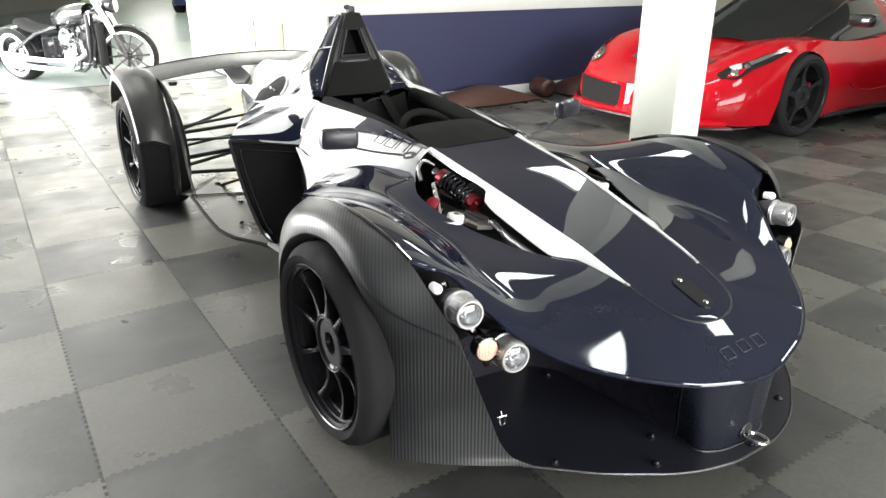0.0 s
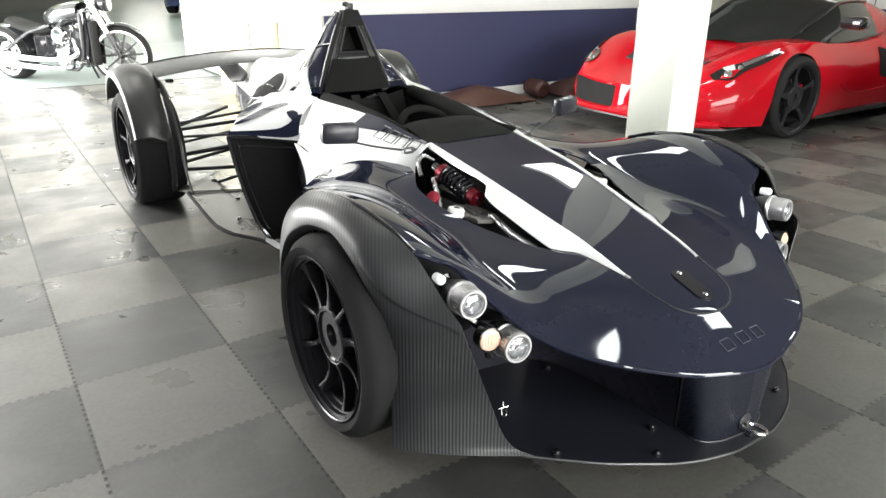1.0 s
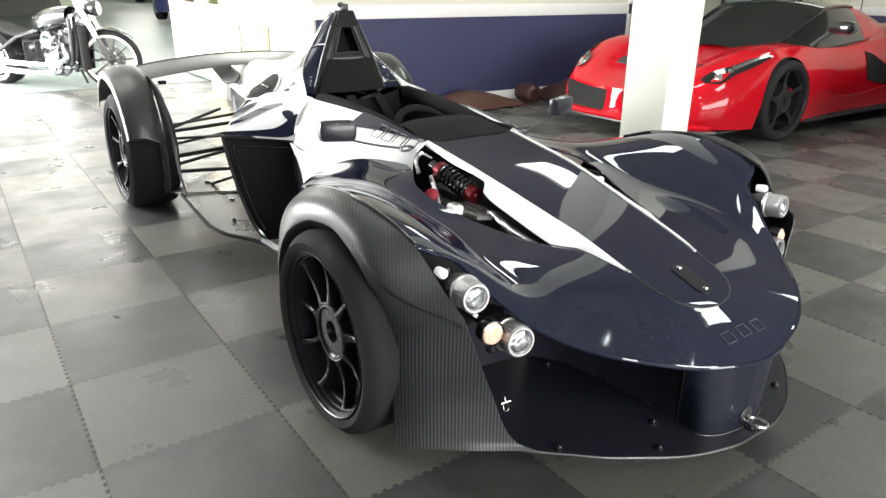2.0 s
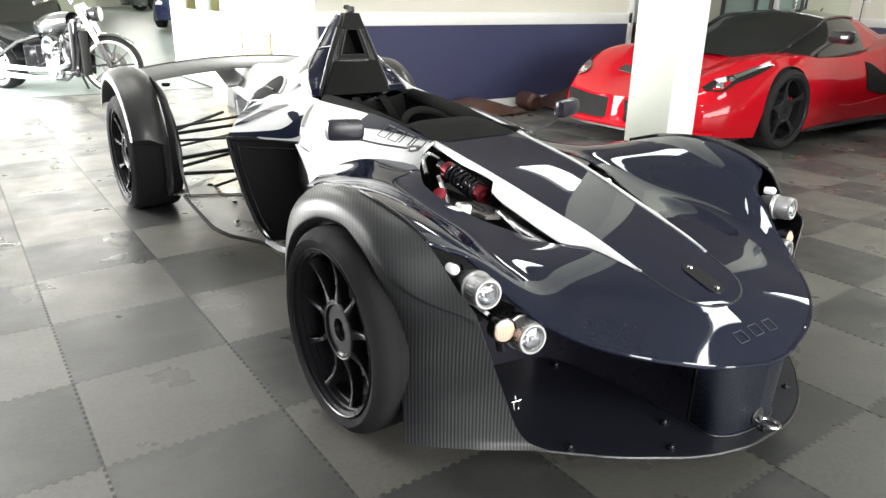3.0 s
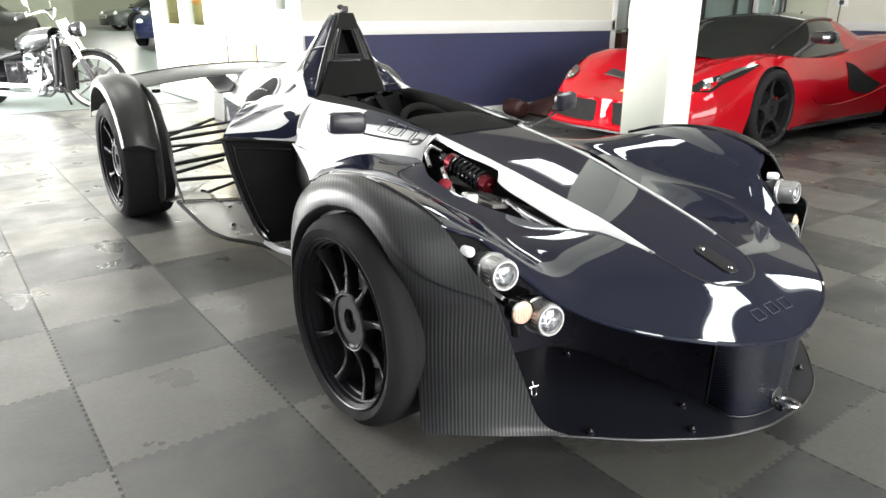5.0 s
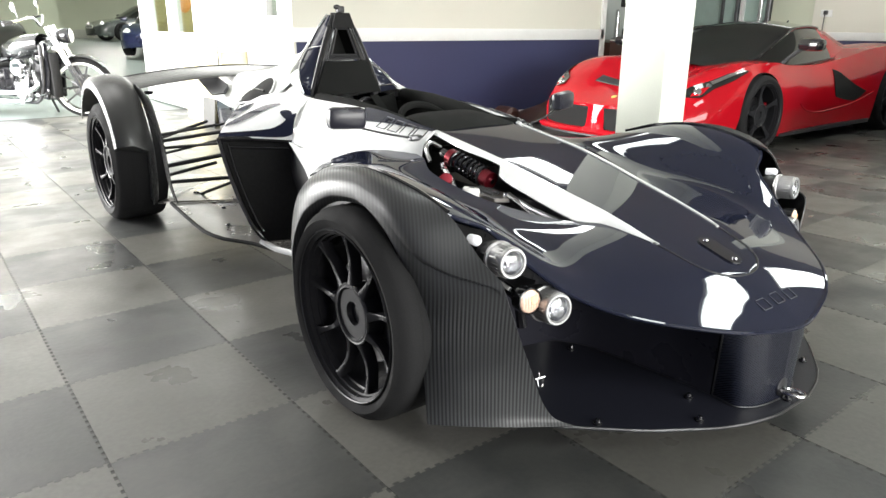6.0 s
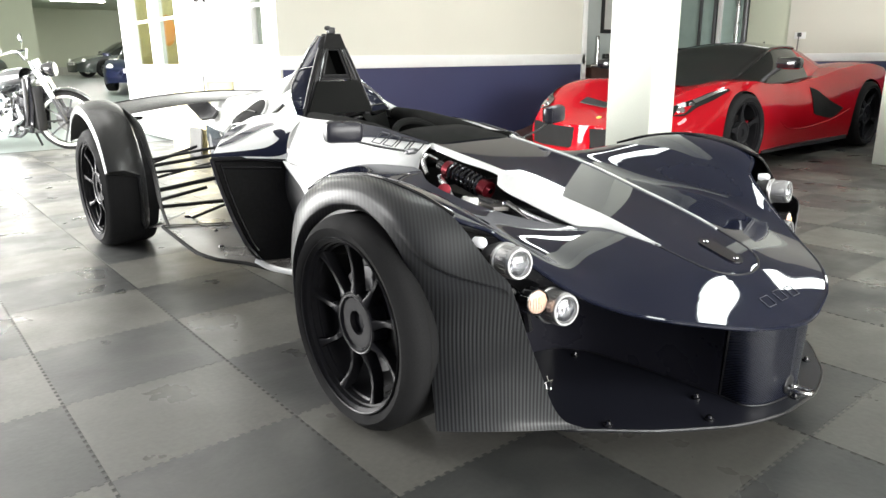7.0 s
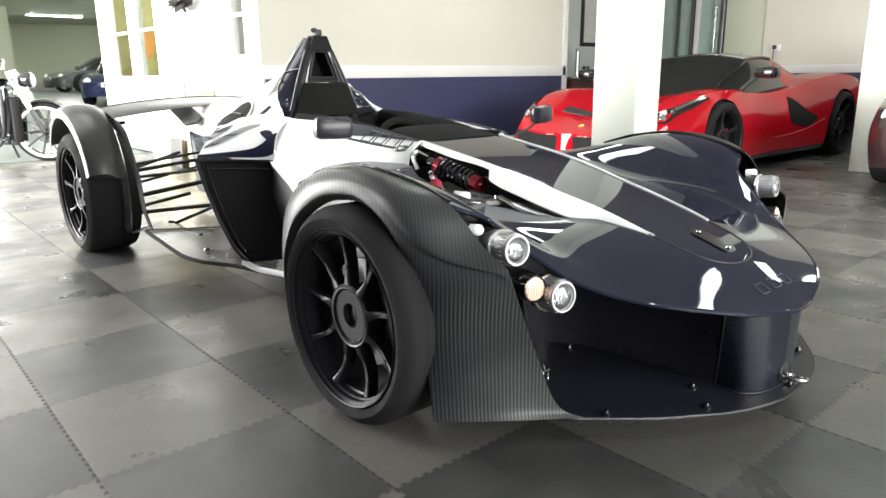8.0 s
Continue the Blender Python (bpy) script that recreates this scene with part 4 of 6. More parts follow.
# tub: white flank from the cowl to the roll hoop, and the lower blade in front of the intake
TOP = [(0.214, 0.31, 0.688), (0.222, 0.45, 0.706), (0.228, 0.6, 0.724), (0.25, 0.85, 0.735), (0.278, 1.158, 0.742), (0.27, 1.32, 0.78)]
LOW = [(0.275, 0.305, 0.572), (0.345, 0.37, 0.566), (0.405, 0.52, 0.565), (0.44, 0.78, 0.565), (0.40, 1.10, 0.558), (0.42, 1.30, 0.60)]
for sgn in (1, -1):
    a, b = curve3([P(sgn * u, y, z) for u, y, z in TOP], 40), curve3([P(sgn * u, y, z) for u, y, z in LOW], 40)
    rows = [[p.lerp(q, k / 12) + Vector((-sgn * 0.02, 0, 0.012)) * math.sin(math.pi * k / 12) for k in range(13)] for p, q in zip(a, b)]
    fl = part("flank", sheet(rows, 0.008), WHITE_PAINT, mono, "white gloss cockpit flank")
    # navy shoulder along the cockpit edge
    rows = [[p.lerp(q, k / 4 * f) + Vector((-sgn * 0.02, 0, 0.012)) * math.sin(math.pi * k / 4 * f) + Vector((-sgn * 0.003, 0, 0.006)) for k in range(5)] for p, q, f in [(p, q, 0.06 + 0.26 * j / 16) for j, (p, q) in enumerate(zip(a[:17], b[:17]))]]
    part("cockpit_edge", sheet(rows, 0.003), NAVY, mono, "navy cockpit edge panel")
    # side lettering as plain outlined bars of its size
    for k, i0 in enumerate((0.3, 2.7, 5.1, 7.5)):
        bm = bmesh.new()
        for j0, j1, t0, t1 in ((i0, i0 + 1.8, 0.10, 0.10), (i0, i0 + 1.8, 0.36, 0.36), (i0, i0, 0.10, 0.36), (i0 + 1.8, i0 + 1.8, 0.10, 0.36)):
            if k == 1 and t0 == t1 == 0.36:
                continue
            ends = []
            for j, t in ((j0, t0), (j1, t1)):
                f = j - int(j)
                p, q = a[int(j)].lerp(a[int(j) + 1], f), b[int(j)].lerp(b[int(j) + 1], f)
                ends.append(p.lerp(q, t) + Vector((-sgn * 0.02, 0, 0.012)) * math.sin(math.pi * t) + Vector((-sgn * 0.009, 0, 0.011)))
            tube(ends, 0.0021, 5, bm=bm)
        part("lettering_bar", bm, BLACK_DECAL if k < 2 else GREY_DECAL, mono, "dark outlined bar on the flank")
    # blade: from the flank down and forward behind the wheel
    up = curve3([P(sgn * 0.41, 1.05, 0.562), P(sgn * 0.435, 0.9, 0.565), P(sgn * 0.425, 0.70, 0.58), P(sgn * 0.40, 0.50, 0.60)], 20)
    dn = curve3([P(sgn * 0.42, 1.05, 0.545), P(sgn * 0.50, 0.79, 0.517), P(sgn * 0.60, 0.50, 0.50), P(sgn * 0.61, 0.43, 0.51)], 20)
    rows = [[p.lerp(q, k / 8) + Vector((-sgn * 0.016, 0, 0.018)) * math.sin(math.pi * k / 8) for k in range(9)] for p, q in zip(up, dn)]
    part("blade", sheet(rows, 0.003), WHITE_PAINT, mono, "white gloss blade ahead of the side intake")
    # side wall of the tub, behind the front wheel
    rows = [[P(sgn * u, y, z) for y in stations(0.0, 1.15, 10)] for u, z in ((0.38, 0.56), (0.40, 0.4), (0.40, 0.25), (0.36, 0.12))]
    part("tub_side", sheet(rows, 0.01), BLACK, mono, "black tub side")

# side intake: black mesh in a gloss frame, and the pod behind it
for sgn in (1, -1):
    oc = [(0.628, 1.34, 0.566), (0.632, 1.25, 0.448), (0.632, 1.16, 0.349), (0.625, 1.06, 0.25), (0.58, 1.0, 0.16)]
    ic = [(0.39, 1.10, 0.566), (0.38, 1.08, 0.448), (0.38, 1.02, 0.349), (0.38, 0.97, 0.25), (0.38, 0.93, 0.16)]
    a, b = curve3([P(sgn * u, y, z) for u, y, z in oc], 20), curve3([P(sgn * u, y, z) for u, y, z in ic], 20)
    part("intake_mesh", sheet([[p.lerp(q, k / 8) + Vector((0, 0.03, 0)) for k in range(9)] for p, q in zip(a, b)], 0.004), MESH_BLACK, mono, "black mesh in the side intake")
    part("intake_frame", tube(a, 0.011, 8), BLACK_GLOSS, mono, "gloss black intake edge")
    part("mesh_frame", tube([p.lerp(q, 0.13) + Vector((0, 0.022, 0)) for p, q in zip(a, b)][1:18], 0.006, 8), BLACK_GLOSS, mono, "raised frame of the intake mesh")
    part("mesh_frame", tube([a[1].lerp(b[1], f) + Vector((0, 0.02, -0.012)) for f in (0.13, 0.4, 0.7, 0.95)], 0.006, 8), BLACK_GLOSS, mono)
    part("intake_brow", tube(curve3([a[0], a[0].lerp(b[0], 0.5) + Vector((0, 0, 0.006)), b[0]], 14), 0.012, 8), BLACK_GLOSS, mono)
    sill = curve3([P(sgn * 0.60, 1.02, 0.17), P(sgn * 0.56, 0.95, 0.142), P(sgn * 0.5, 0.8, 0.135), P(sgn * 0.47, 0.55, 0.135)], 20)
    part("sill", tube(sill, 0.013, 8), WHITE_PAINT, mono, "white sill lip under the intake")

# pod shoulders between the intake brow and the hoop: navy gloss, its bright reflection painted white
for sgn in (1, -1):
    lo = curve3([P(sgn * 0.63, 1.345, 0.57), P(sgn * 0.52, 1.215, 0.575), P(sgn * 0.395, 1.085, 0.572)], 14)
    hi = curve3([P(sgn * 0.38, 1.42, 0.735), P(sgn * 0.31, 1.28, 0.755), P(sgn * 0.27, 1.14, 0.742)], 14)
    rows = [[p.lerp(q, k / 10) + Vector((-sgn * 0.03, -0.01, 0.022)) * math.sin(math.pi * k / 10) for k in range(11)] for p, q in zip(lo, hi)]
    ps = part("pod_shoulder", sheet(rows, 0.004), WHITE_PAINT, mono, "gloss shoulder of the navy side pod, bright reflection painted white")
    # navy left between the painted reflections: along the brow, then curling up at its front end
    for pts in ([(0, 0.15, 0.8), (5, 0.2, 1.1), (9, 0.2, 1.7), (11, 0.3, 3.0), (12, 0.5, 4.6), (13, 1.0, 5.2)], [(9.6, 4.8, 5.2), (10.6, 4.0, 5.6), (11.6, 3.4, 5.4), (12.2, 3.0, 4.8)], [(0.4, 1.9, 2.4), (2.5, 2.6, 4.0), (5, 4.0, 5.8), (7, 5.6, 6.6), (8.4, 6.6, 6.9)], [(0, 3.2, 5.2), (1.2, 4.0, 6.6), (2.4, 5.6, 7.0)]):
        f0, f1 = pch(*[(p[0], p[1]) for p in pts]), pch(*[(p[0], p[2]) for p in pts])
        stripe = []
        for q in stations(pts[0][0], pts[-1][0], 20):
            i = min(12, int(q))
            row = [rows[i][k].lerp(rows[i + 1][k], q - i) for k in range(11)]
            c = []
            for j in range(7):
                v = f0(q) + (f1(q) - f0(q)) * j / 6
                k = min(9, int(v))
                c.append(row[k].lerp(row[k + 1], v - k) + Vector((-sgn * 0.002, -0.003, 0.003)))
            stripe.append(c)
        part("stripe", sheet(stripe), NAVY, ps, "navy patch left dark in the painted reflection")

# pods and engine cover: half sections from the intake to the tail
SEC = {  # y: list of (u, z) from the outer bottom to the centre top
    1.36: [(0.42, 0.2), (0.54, 0.38), (0.612, 0.543), (0.50, 0.625), (0.37, 0.72), (0.27, 0.785), (0.14, 0.86), (0.0, 0.88)],
    1.55: [(0.38, 0.2), (0.47, 0.36), (0.535, 0.55), (0.47, 0.64), (0.37, 0.715), (0.27, 0.785), (0.13, 0.90), (0.0, 0.95)],
    1.85: [(0.28, 0.2), (0.33, 0.36), (0.37, 0.52), (0.36, 0.61), (0.30, 0.68), (0.21, 0.75), (0.1, 0.83), (0.0, 0.87)],
    2.2: [(0.16, 0.2), (0.2, 0.36), (0.22, 0.5), (0.22, 0.6), (0.19, 0.67), (0.14, 0.73), (0.07, 0.78), (0.0, 0.80)],
    2.7: [(0.1, 0.3), (0.12, 0.42), (0.13, 0.54), (0.13, 0.62), (0.12, 0.68), (0.09, 0.72), (0.05, 0.75), (0.0, 0.76)]}
keys = sorted(SEC)
tracks = [curve3([P(SEC[y][k][0], y, SEC[y][k][1]) for y in keys], 30) for k in range(8)]
upper, lower = [], []
for i in range(30):
    half = curve3([t[i] for t in tracks], 40)
    upper.append(half[22:] + [Vector((-p.x, p.y, p.z)) for p in reversed(half[22:-1])])
    lower.append(half[:23])
part("engine_cover", sheet(upper, 0.006), WHITE_PAINT, mono, "white gloss engine cover")
for sgn in (1, -1):
    part("side_pod", sheet([[Vector((sgn * p.x, p.y, p.z)) for p in r] for r in lower], 0.006), NAVY, mono, "navy gloss side pod")
# dark leaf-shaped duct mouths let into the shoulders, each with a rim and a blade
for sgn in (1, -1):
    rows, rim = [], []
    for i in stations(1, 11, 21):
        f = (i - 1) / 10
        p0, p1 = [curve3([t[j] for t in tracks], 40) for j in (int(i), min(29, int(i) + 1))]
        half = [a.lerp(b, i - int(i)) for a, b in zip(p0, p1)]
        mid, wd = 25.0 - 1.6 * f, 0.25 + 3.4 * math.sin(math.pi * f ** 0.8)
        row = []
        for j in range(9):
            v = mid + wd * (j / 4 - 1)
            k = int(v)
            q = half[k].lerp(half[k + 1], v - k)
            row.append(Vector((sgn * q.x, q.y, q.z)) + Vector((-sgn * 0.004, -0.002, 0.006)))
        rows.append(row)
    du = part("duct", sheet(rows, 0.003), MESH_BLACK, mono, "dark leaf-shaped duct mouth in the pod")
    part("duct_rim", tube([r[8] for r in rows] + [r[0] for r in reversed(rows)], 0.004, 6), WHITE_PAINT, du, "white rolled rim")
    part("blade", tube([r[4] + Vector((0, 0, 0.004)) for r in rows[3:18]], 0.005, 6), BLACK_GLOSS, du)

# floor tray
for sgn in (1, -1):
    pl = curve3([(0.47, 0.3, 0), (0.50, 0.8, 0), (0.6, 1.12, 0), (0.69, 1.25, 0), (0.725, 1.4, 0), (0.72, 1.72, 0), (0.715, 1.86, 0)], 24)
    poly = [P(sgn * p.x, p.y, 0.125 + 0.06 * max(0, (p.y - 1.0)) / 0.9) for p in pl]
    inner = [P(sgn * 0.2, p.y, 0.125) for p in pl]
    part("floor_tray", sheet([poly, inner], 0.008), mat("worn_grey_tray", (0.11, 0.105, 0.098), 0.3, metal=0.25, vary=0.25, scale=5), mono, "worn grey floor tray")
    part("tray_tail", sheet([[P(sgn * 0.715, 1.86, 0.185), P(sgn * 0.715, 2.1, 0.13)], [P(sgn * 0.2, 1.86, 0.125), P(sgn * 0.2, 2.6, 0.125)]], 0.008), bpy.data.materials["worn_grey_tray"], mono)
    part("tray_edge", tube(poly, 0.009, 8), MESH_BLACK, mono, "thick black edge of the floor tray")
for u, y in ((0.52, 2.06), (0.5, 1.72), (0.6, 1.4), (0.5, 1.3)):
    part("bolt", lathe([(0, 0.012), (0.01, 0.01), (0.014, 0.0)], Matrix.Translation(P(u, y, 0.15)) @ pose(0, 0, 0, 0, -90, 0), 12), BLACK_GLOSS, mono)

# rear fenders


def rear_fender(sgn):
    rows = []
    for i in range(40):
        a = math.radians(205 - 172 * i / 39)
        # a: 180 is ahead of the wheel, 90 on top, 0 behind
        r = 0.405 + 0.05 * math.sin(max(0, a)) if 0 < a < math.pi else 0.405
        y, z = RY + r * math.cos(a), 0.318 + r * math.sin(a)
        out = 0.905 - 0.012 * abs(math.cos(a))
        c = [(out + 0.004, -0.05), (out, -0.012), (out - 0.02, 0.006), (0.82, 0.018), (0.76, 0.016), (0.725, 0.002), (0.712, -0.022)]
        if math.degrees(a) > 162 or math.degrees(a) < -2:
            c = [(min(u, 0.745), d) for u, d in c]
        rows.append([P(sgn * u, y + d * math.cos(a), z + d * math.sin(a)) for u, d in c])
    return sheet(rows, 0.004)


for sgn in (1, -1):
    rf = part("rear_fender", rear_fender(sgn), CARBON_PLAIN, mono, "satin carbon rear fender")
    part("fin", sheet([curve3([P(sgn * 0.715, 2.30, 0.752), P(sgn * 0.712, 2.04, 0.675), P(sgn * 0.712, 1.94, 0.55), P(sgn * 0.714, 1.87, 0.43), P(sgn * 0.712, 1.85, 0.30), P(sgn * 0.715, 1.76, 0.20)], 20),
                       curve3([P(sgn * 0.712, 2.34, 0.70), P(sgn * 0.71, 2.12, 0.63), P(sgn * 0.708, 2.02, 0.53), P(sgn * 0.708, 1.95, 0.42), P(sgn * 0.706, 1.92, 0.30), P(sgn * 0.70, 1.85, 0.19)], 20)], 0.006), CARBON_PLAIN, mono, "carbon fin down to the floor")

# rear wing
rows = []
for u in stations(-0.70, 0.70, 41):
    k = abs(u) / 0.70
    z = 0.80 - 0.06 * k ** 2
    y0, y1 = 2.49 - 0.02 * k, 2.76
    rows.append([P(u, y0, z - 0.045), P(u, y0 + 0.02, z - 0.036), P(u, y0 + 0.1, z - 0.018), P(u, y1 - 0.03, z), P(u, y1, z), P(u, y1, z - 0.006), P(u, y0 + 0.1, z - 0.028), P(u, y0 + 0.02, z - 0.05)])
rows_w = rows
wing = part("rear_wing", sheet(rows, closed=True), CARBON_PLAIN, mono, "thin satin carbon rear wing")
for sgn in (1, -1):
    part("wing_edge", tube([r[4] for r in (rows_w[:21] if sgn < 0 else rows_w[20:])], 0.007, 6), BLACK, wing, "dark upper edge of the wing")
    part("pylon", sheet([curve3([P(sgn * 0.17, 2.5, 0.745), P(sgn * 0.15, 2.42, 0.70), P(sgn * 0.2, 2.35, 0.66)], 8), curve3([P(sgn * 0.25, 2.7, 0.76), P(sgn * 0.24, 2.6, 0.70), P(sgn * 0.22, 2.5, 0.64)], 8)], 0.02), BLACK, wing)
    part("wing_bolt", lathe([(0, 0.02), (0.022, 0.016), (0.026, 0)], Matrix.Translation(P(sgn * 0.60, 2.45, 0.69)) @ pose(0, 0, 0, 0, 90, 0), 14), BLACK_GLOSS, wing)

# rear suspension arms
for sgn in (1, -1):
    for a, b, r in (((0.66, 2.33, 0.42), (0.24, 2.05, 0.50), 0.010), ((0.66, 2.36, 0.42), (0.24, 2.6, 0.48), 0.010), ((0.67, 2.30, 0.20), (0.24, 1.9, 0.26), 0.011), ((0.67, 2.40, 0.20), (0.24, 2.5, 0.24), 0.011),
                    ((0.66, 2.22, 0.30), (0.22, 1.85, 0.42), 0.012), ((0.67, 2.25, 0.40), (0.33, 1.80, 0.47), 0.008), ((0.68, 2.24, 0.36), (0.30, 1.86, 0.50), 0.007), ((0.52, 2.06, 0.155), (0.36, 1.66, 0.32), 0.008), ((0.66, 2.30, 0.46), (0.20, 2.2, 0.52), 0.008)):
        part("suspension_arm", tube([P(sgn * a[0], a[1], a[2]), P(sgn * b[0], b[1], b[2])], r, 8), BLACK, mono, "black tubular suspension arm")
    part("rod_joint", lathe([(0, 0.024), (0.014, 0.02), (0.022, 0.0), (0.022, -0.014), (0, -0.016)], Matrix.Translation(P(sgn * 0.52, 2.06, 0.158)) @ pose(0, 0, 0, 0, -90, 0), 16), BLACK_GLOSS, mono)
    part("gearbox", boxed(P(0.0, 2.3, 0.4), (0.3, 0.7, 0.36), 0.04), BLACK, mono) if sgn == 1 else None

# roll hoop and head restraint
hoop = new("roll_hoop")
hoop.parent = mono
hoop["label"] = "black carbon roll hoop with a triangular air duct"
OUTL = [(0.185, 1.30, 0.73), (0.152, 1.305, 0.82), (0.116, 1.315, 0.91), (0.073, 1.325, 1.01), (0.034, 1.332, 1.088)]
a = curve3([P(*p) for p in OUTL], 14)
for sgn in (1, -1):
    pts = a if sgn == 1 else [Vector((-p.x, p.y, p.z)) for p in a]
    part("hoop_leg", tube(pts, 0.015, 10), BLACK_GLOSS, hoop)
    inn = [Vector((p.x * 0.80 + sgn * 0.004, p.y - 0.012, p.z - 0.012)) for p in pts]
    part("inner_leg", tube(inn, 0.008, 8), BLACK_GLOSS, hoop, "slim inner frame of the hoop")
    part("leg_web", sheet([[p + Vector((0, -0.006, 0)), q + Vector((0, 0.004, 0))] for p, q in zip(pts, inn)], 0.006), BLACK, hoop)
    part("edge_trim", tube([p + Vector((-sgn * 0.014, -0.004, 0.003)) for p in pts[:12]], 0.0028, 6), DARK_STEEL, hoop, "pale edge of the hoop")
    # outer skin of the hoop falling back to the engine cover
    back = curve3([P(sgn * 0.285, 1.17, 0.745), P(sgn * 0.275, 1.32, 0.79), P(sgn * 0.2, 1.46, 0.85), P(sgn * 0.085, 1.48, 0.985), P(sgn * 0.02, 1.40, 1.08)], 14)
    skin = [[p.lerp(q, k / 8) + Vector((-sgn * 0.02, 0, 0.01)) * math.sin(math.pi * k / 8) for k in range(9)] for p, q in zip(pts, back)]
    part("hoop_skin", sheet([r[:5] for r in skin], 0.006), NAVY, hoop, "navy gloss fairing beside the hoop")
    part("hoop_skin", sheet([r[4:] for r in skin[:6]], 0.006), WHITE_PAINT, hoop, "white gloss foot of the hoop fairing")
    part("hoop_skin", sheet([r[4:] for r in skin[5:]], 0.006), BLACK_GLOSS, hoop, "dark gloss upper fairing of the hoop")
    part("skin_seam", tube([r[4] + Vector((-sgn * 0.004, 0, 0.003)) for r in skin], 0.0035, 6), STEEL, hoop)
    for q in (1, 8):
        part("skin_seam", tube([v + Vector((-sgn * 0.004, -0.002, 0.002)) for v in skin[q][:5]], 0.003, 6), STEEL, hoop)
part("hoop_top", prism([P(0.062, 1.30, 1.035), P(-0.062, 1.30, 1.035), P(-0.036, 1.305, 1.103), P(0.036, 1.305, 1.103)], (0, 0.05, 0)), MESH_BLACK, hoop, smooth=False)
part("camera_mount", boxed(P(0.0, 1.33, 1.118), (0.035, 0.03, 0.03), 0.006), BLACK, hoop)
part("knob", lathe([(0, 0.014), (0.01, 0.012), (0.012, 0), (0.008, -0.012)], Matrix.Translation(P(0.018, 1.33, 1.128)), 12), BLACK, hoop)
tri_o = [P(0.105, 1.308, 0.895), P(-0.105, 1.308, 0.895), P(-0.045, 1.322, 1.055), P(0.045, 1.322, 1.055)]
tri_i = [P(0.066, 1.314, 0.914), P(-0.066, 1.314, 0.914), P(-0.028, 1.324, 1.03), P(0.028, 1.324, 1.03)]
tri_d = [p + Vector((0, 0.09, 0)) for p in tri_i]
part("duct_frame", sheet([tri_o, [a.lerp(b, 0.5) + Vector((0, -0.008, 0)) for a, b in zip(tri_o, tri_i)], tri_i], 0.008, closed=True), BLACK, hoop, "triangular air duct mouth", angle=20)
part("duct_throat", sheet([tri_i, tri_d, [sum(tri_d, Vector()) / 4] * 4], closed=True), SUEDE, hoop, angle=20)
for k, tri in enumerate((tri_o, tri_i)):
    part("duct_bead", tube([p + Vector((0, -0.006, 0)) for p in tri + tri[:1]], 0.0045, 8), BLACK, hoop, "rounded bead round the duct")
part("belt_guide", tube([P(0.012, 1.20, 0.66), P(0.0, 1.19, 0.70), P(-0.045, 1.185, 0.715), P(-0.09, 1.19, 0.70), P(-0.10, 1.20, 0.66)], 0.012, 8, 16), BLACK_GLOSS, hoop, "gloss black harness guide")
part("head_pad", sheet([[P(u * (0.175 - 0.07 * k / 6), 1.285 + 0.02 * k / 6 - 0.02 * (1 - (u) ** 2), 0.735 + 0.15 * k / 6) for u in stations(-1, 1, 9)] for k in range(7)], 0.02), SUEDE, hoop, "black padded head rest")

# cockpit tub, seat, dash and wheel
rows = [[P(u, y, z) for u, z in ((0.215, 0.70), (0.215, 0.5), (0.19, 0.28), (0.1, 0.2), (0.0, 0.19), (-0.1, 0.2), (-0.19, 0.28), (-0.215, 0.5), (-0.215, 0.70))] for y in stations(0.33, 1.2, 12)]
part("cockpit_liner", sheet(rows, 0.004), SUEDE, mono, "black cockpit liner")
seat = part("seat", sheet([[P(u, 1.18 - 0.42 * k / 8 + 0.08 * math.sin(math.pi * k / 8), 0.74 - 0.5 * k / 8 - 0.03 * (1 - (u / 0.2) ** 2)) for u in stations(-0.2, 0.2, 11)] for k in range(9)], 0.03), SUEDE, mono, "black bucket seat")
for sgn in (1, -1):
    part("belt", sheet([[P(sgn * (0.07 + 0.01 * k) + w, 1.16 - 0.3 * k / 6, 0.735 - 0.36 * k / 6 + 0.02 * math.sin(math.pi * k / 6)) for w in (-0.022, 0.022)] for k in range(7)], 0.004), SUEDE, seat, "black harness belt")
    part("side_bolster", tube([P(sgn * 0.228, 1.14, 0.728), P(sgn * 0.215, 0.9, 0.722), P(sgn * 0.205, 0.66, 0.705), P(sgn * 0.198, 0.5, 0.69)], [0.034, 0.034, 0.03, 0.022], 12), SUEDE, mono, "black padded cockpit edge")
part("dash", sheet([[P(u * (1 - 0.12 * k / 6), 0.305 + 0.24 * k / 6, 0.690 + 0.034 * math.sin(k / 6 * 1.5) - 0.012 * (u / 0.2) ** 4) for u in stations(-0.205, 0.205, 13)] for k in range(7)], 0.012), SUEDE, mono, "black suede dash top")
sw = part("steering_wheel", lathe([(0.125 + 0.015 * math.cos(t), 0.015 * math.sin(t)) for t in [2 * math.pi * k / 10 for k in range(10)]], Matrix.Translation(P(0, 0.63, 0.652)) @ pose(0, 0, 0, 0, 0, -90) @ pose(0, 0, 0, 0, -50, 0), 40, True), SUEDE, mono, "suede-rimmed steering wheel")
part("wheel_boss", boxed(P(0, 0.62, 0.645), (0.17, 0.03, 0.1), 0.012, pose(0, 0, 0, -50, 0, 0)), BLACK, sw)

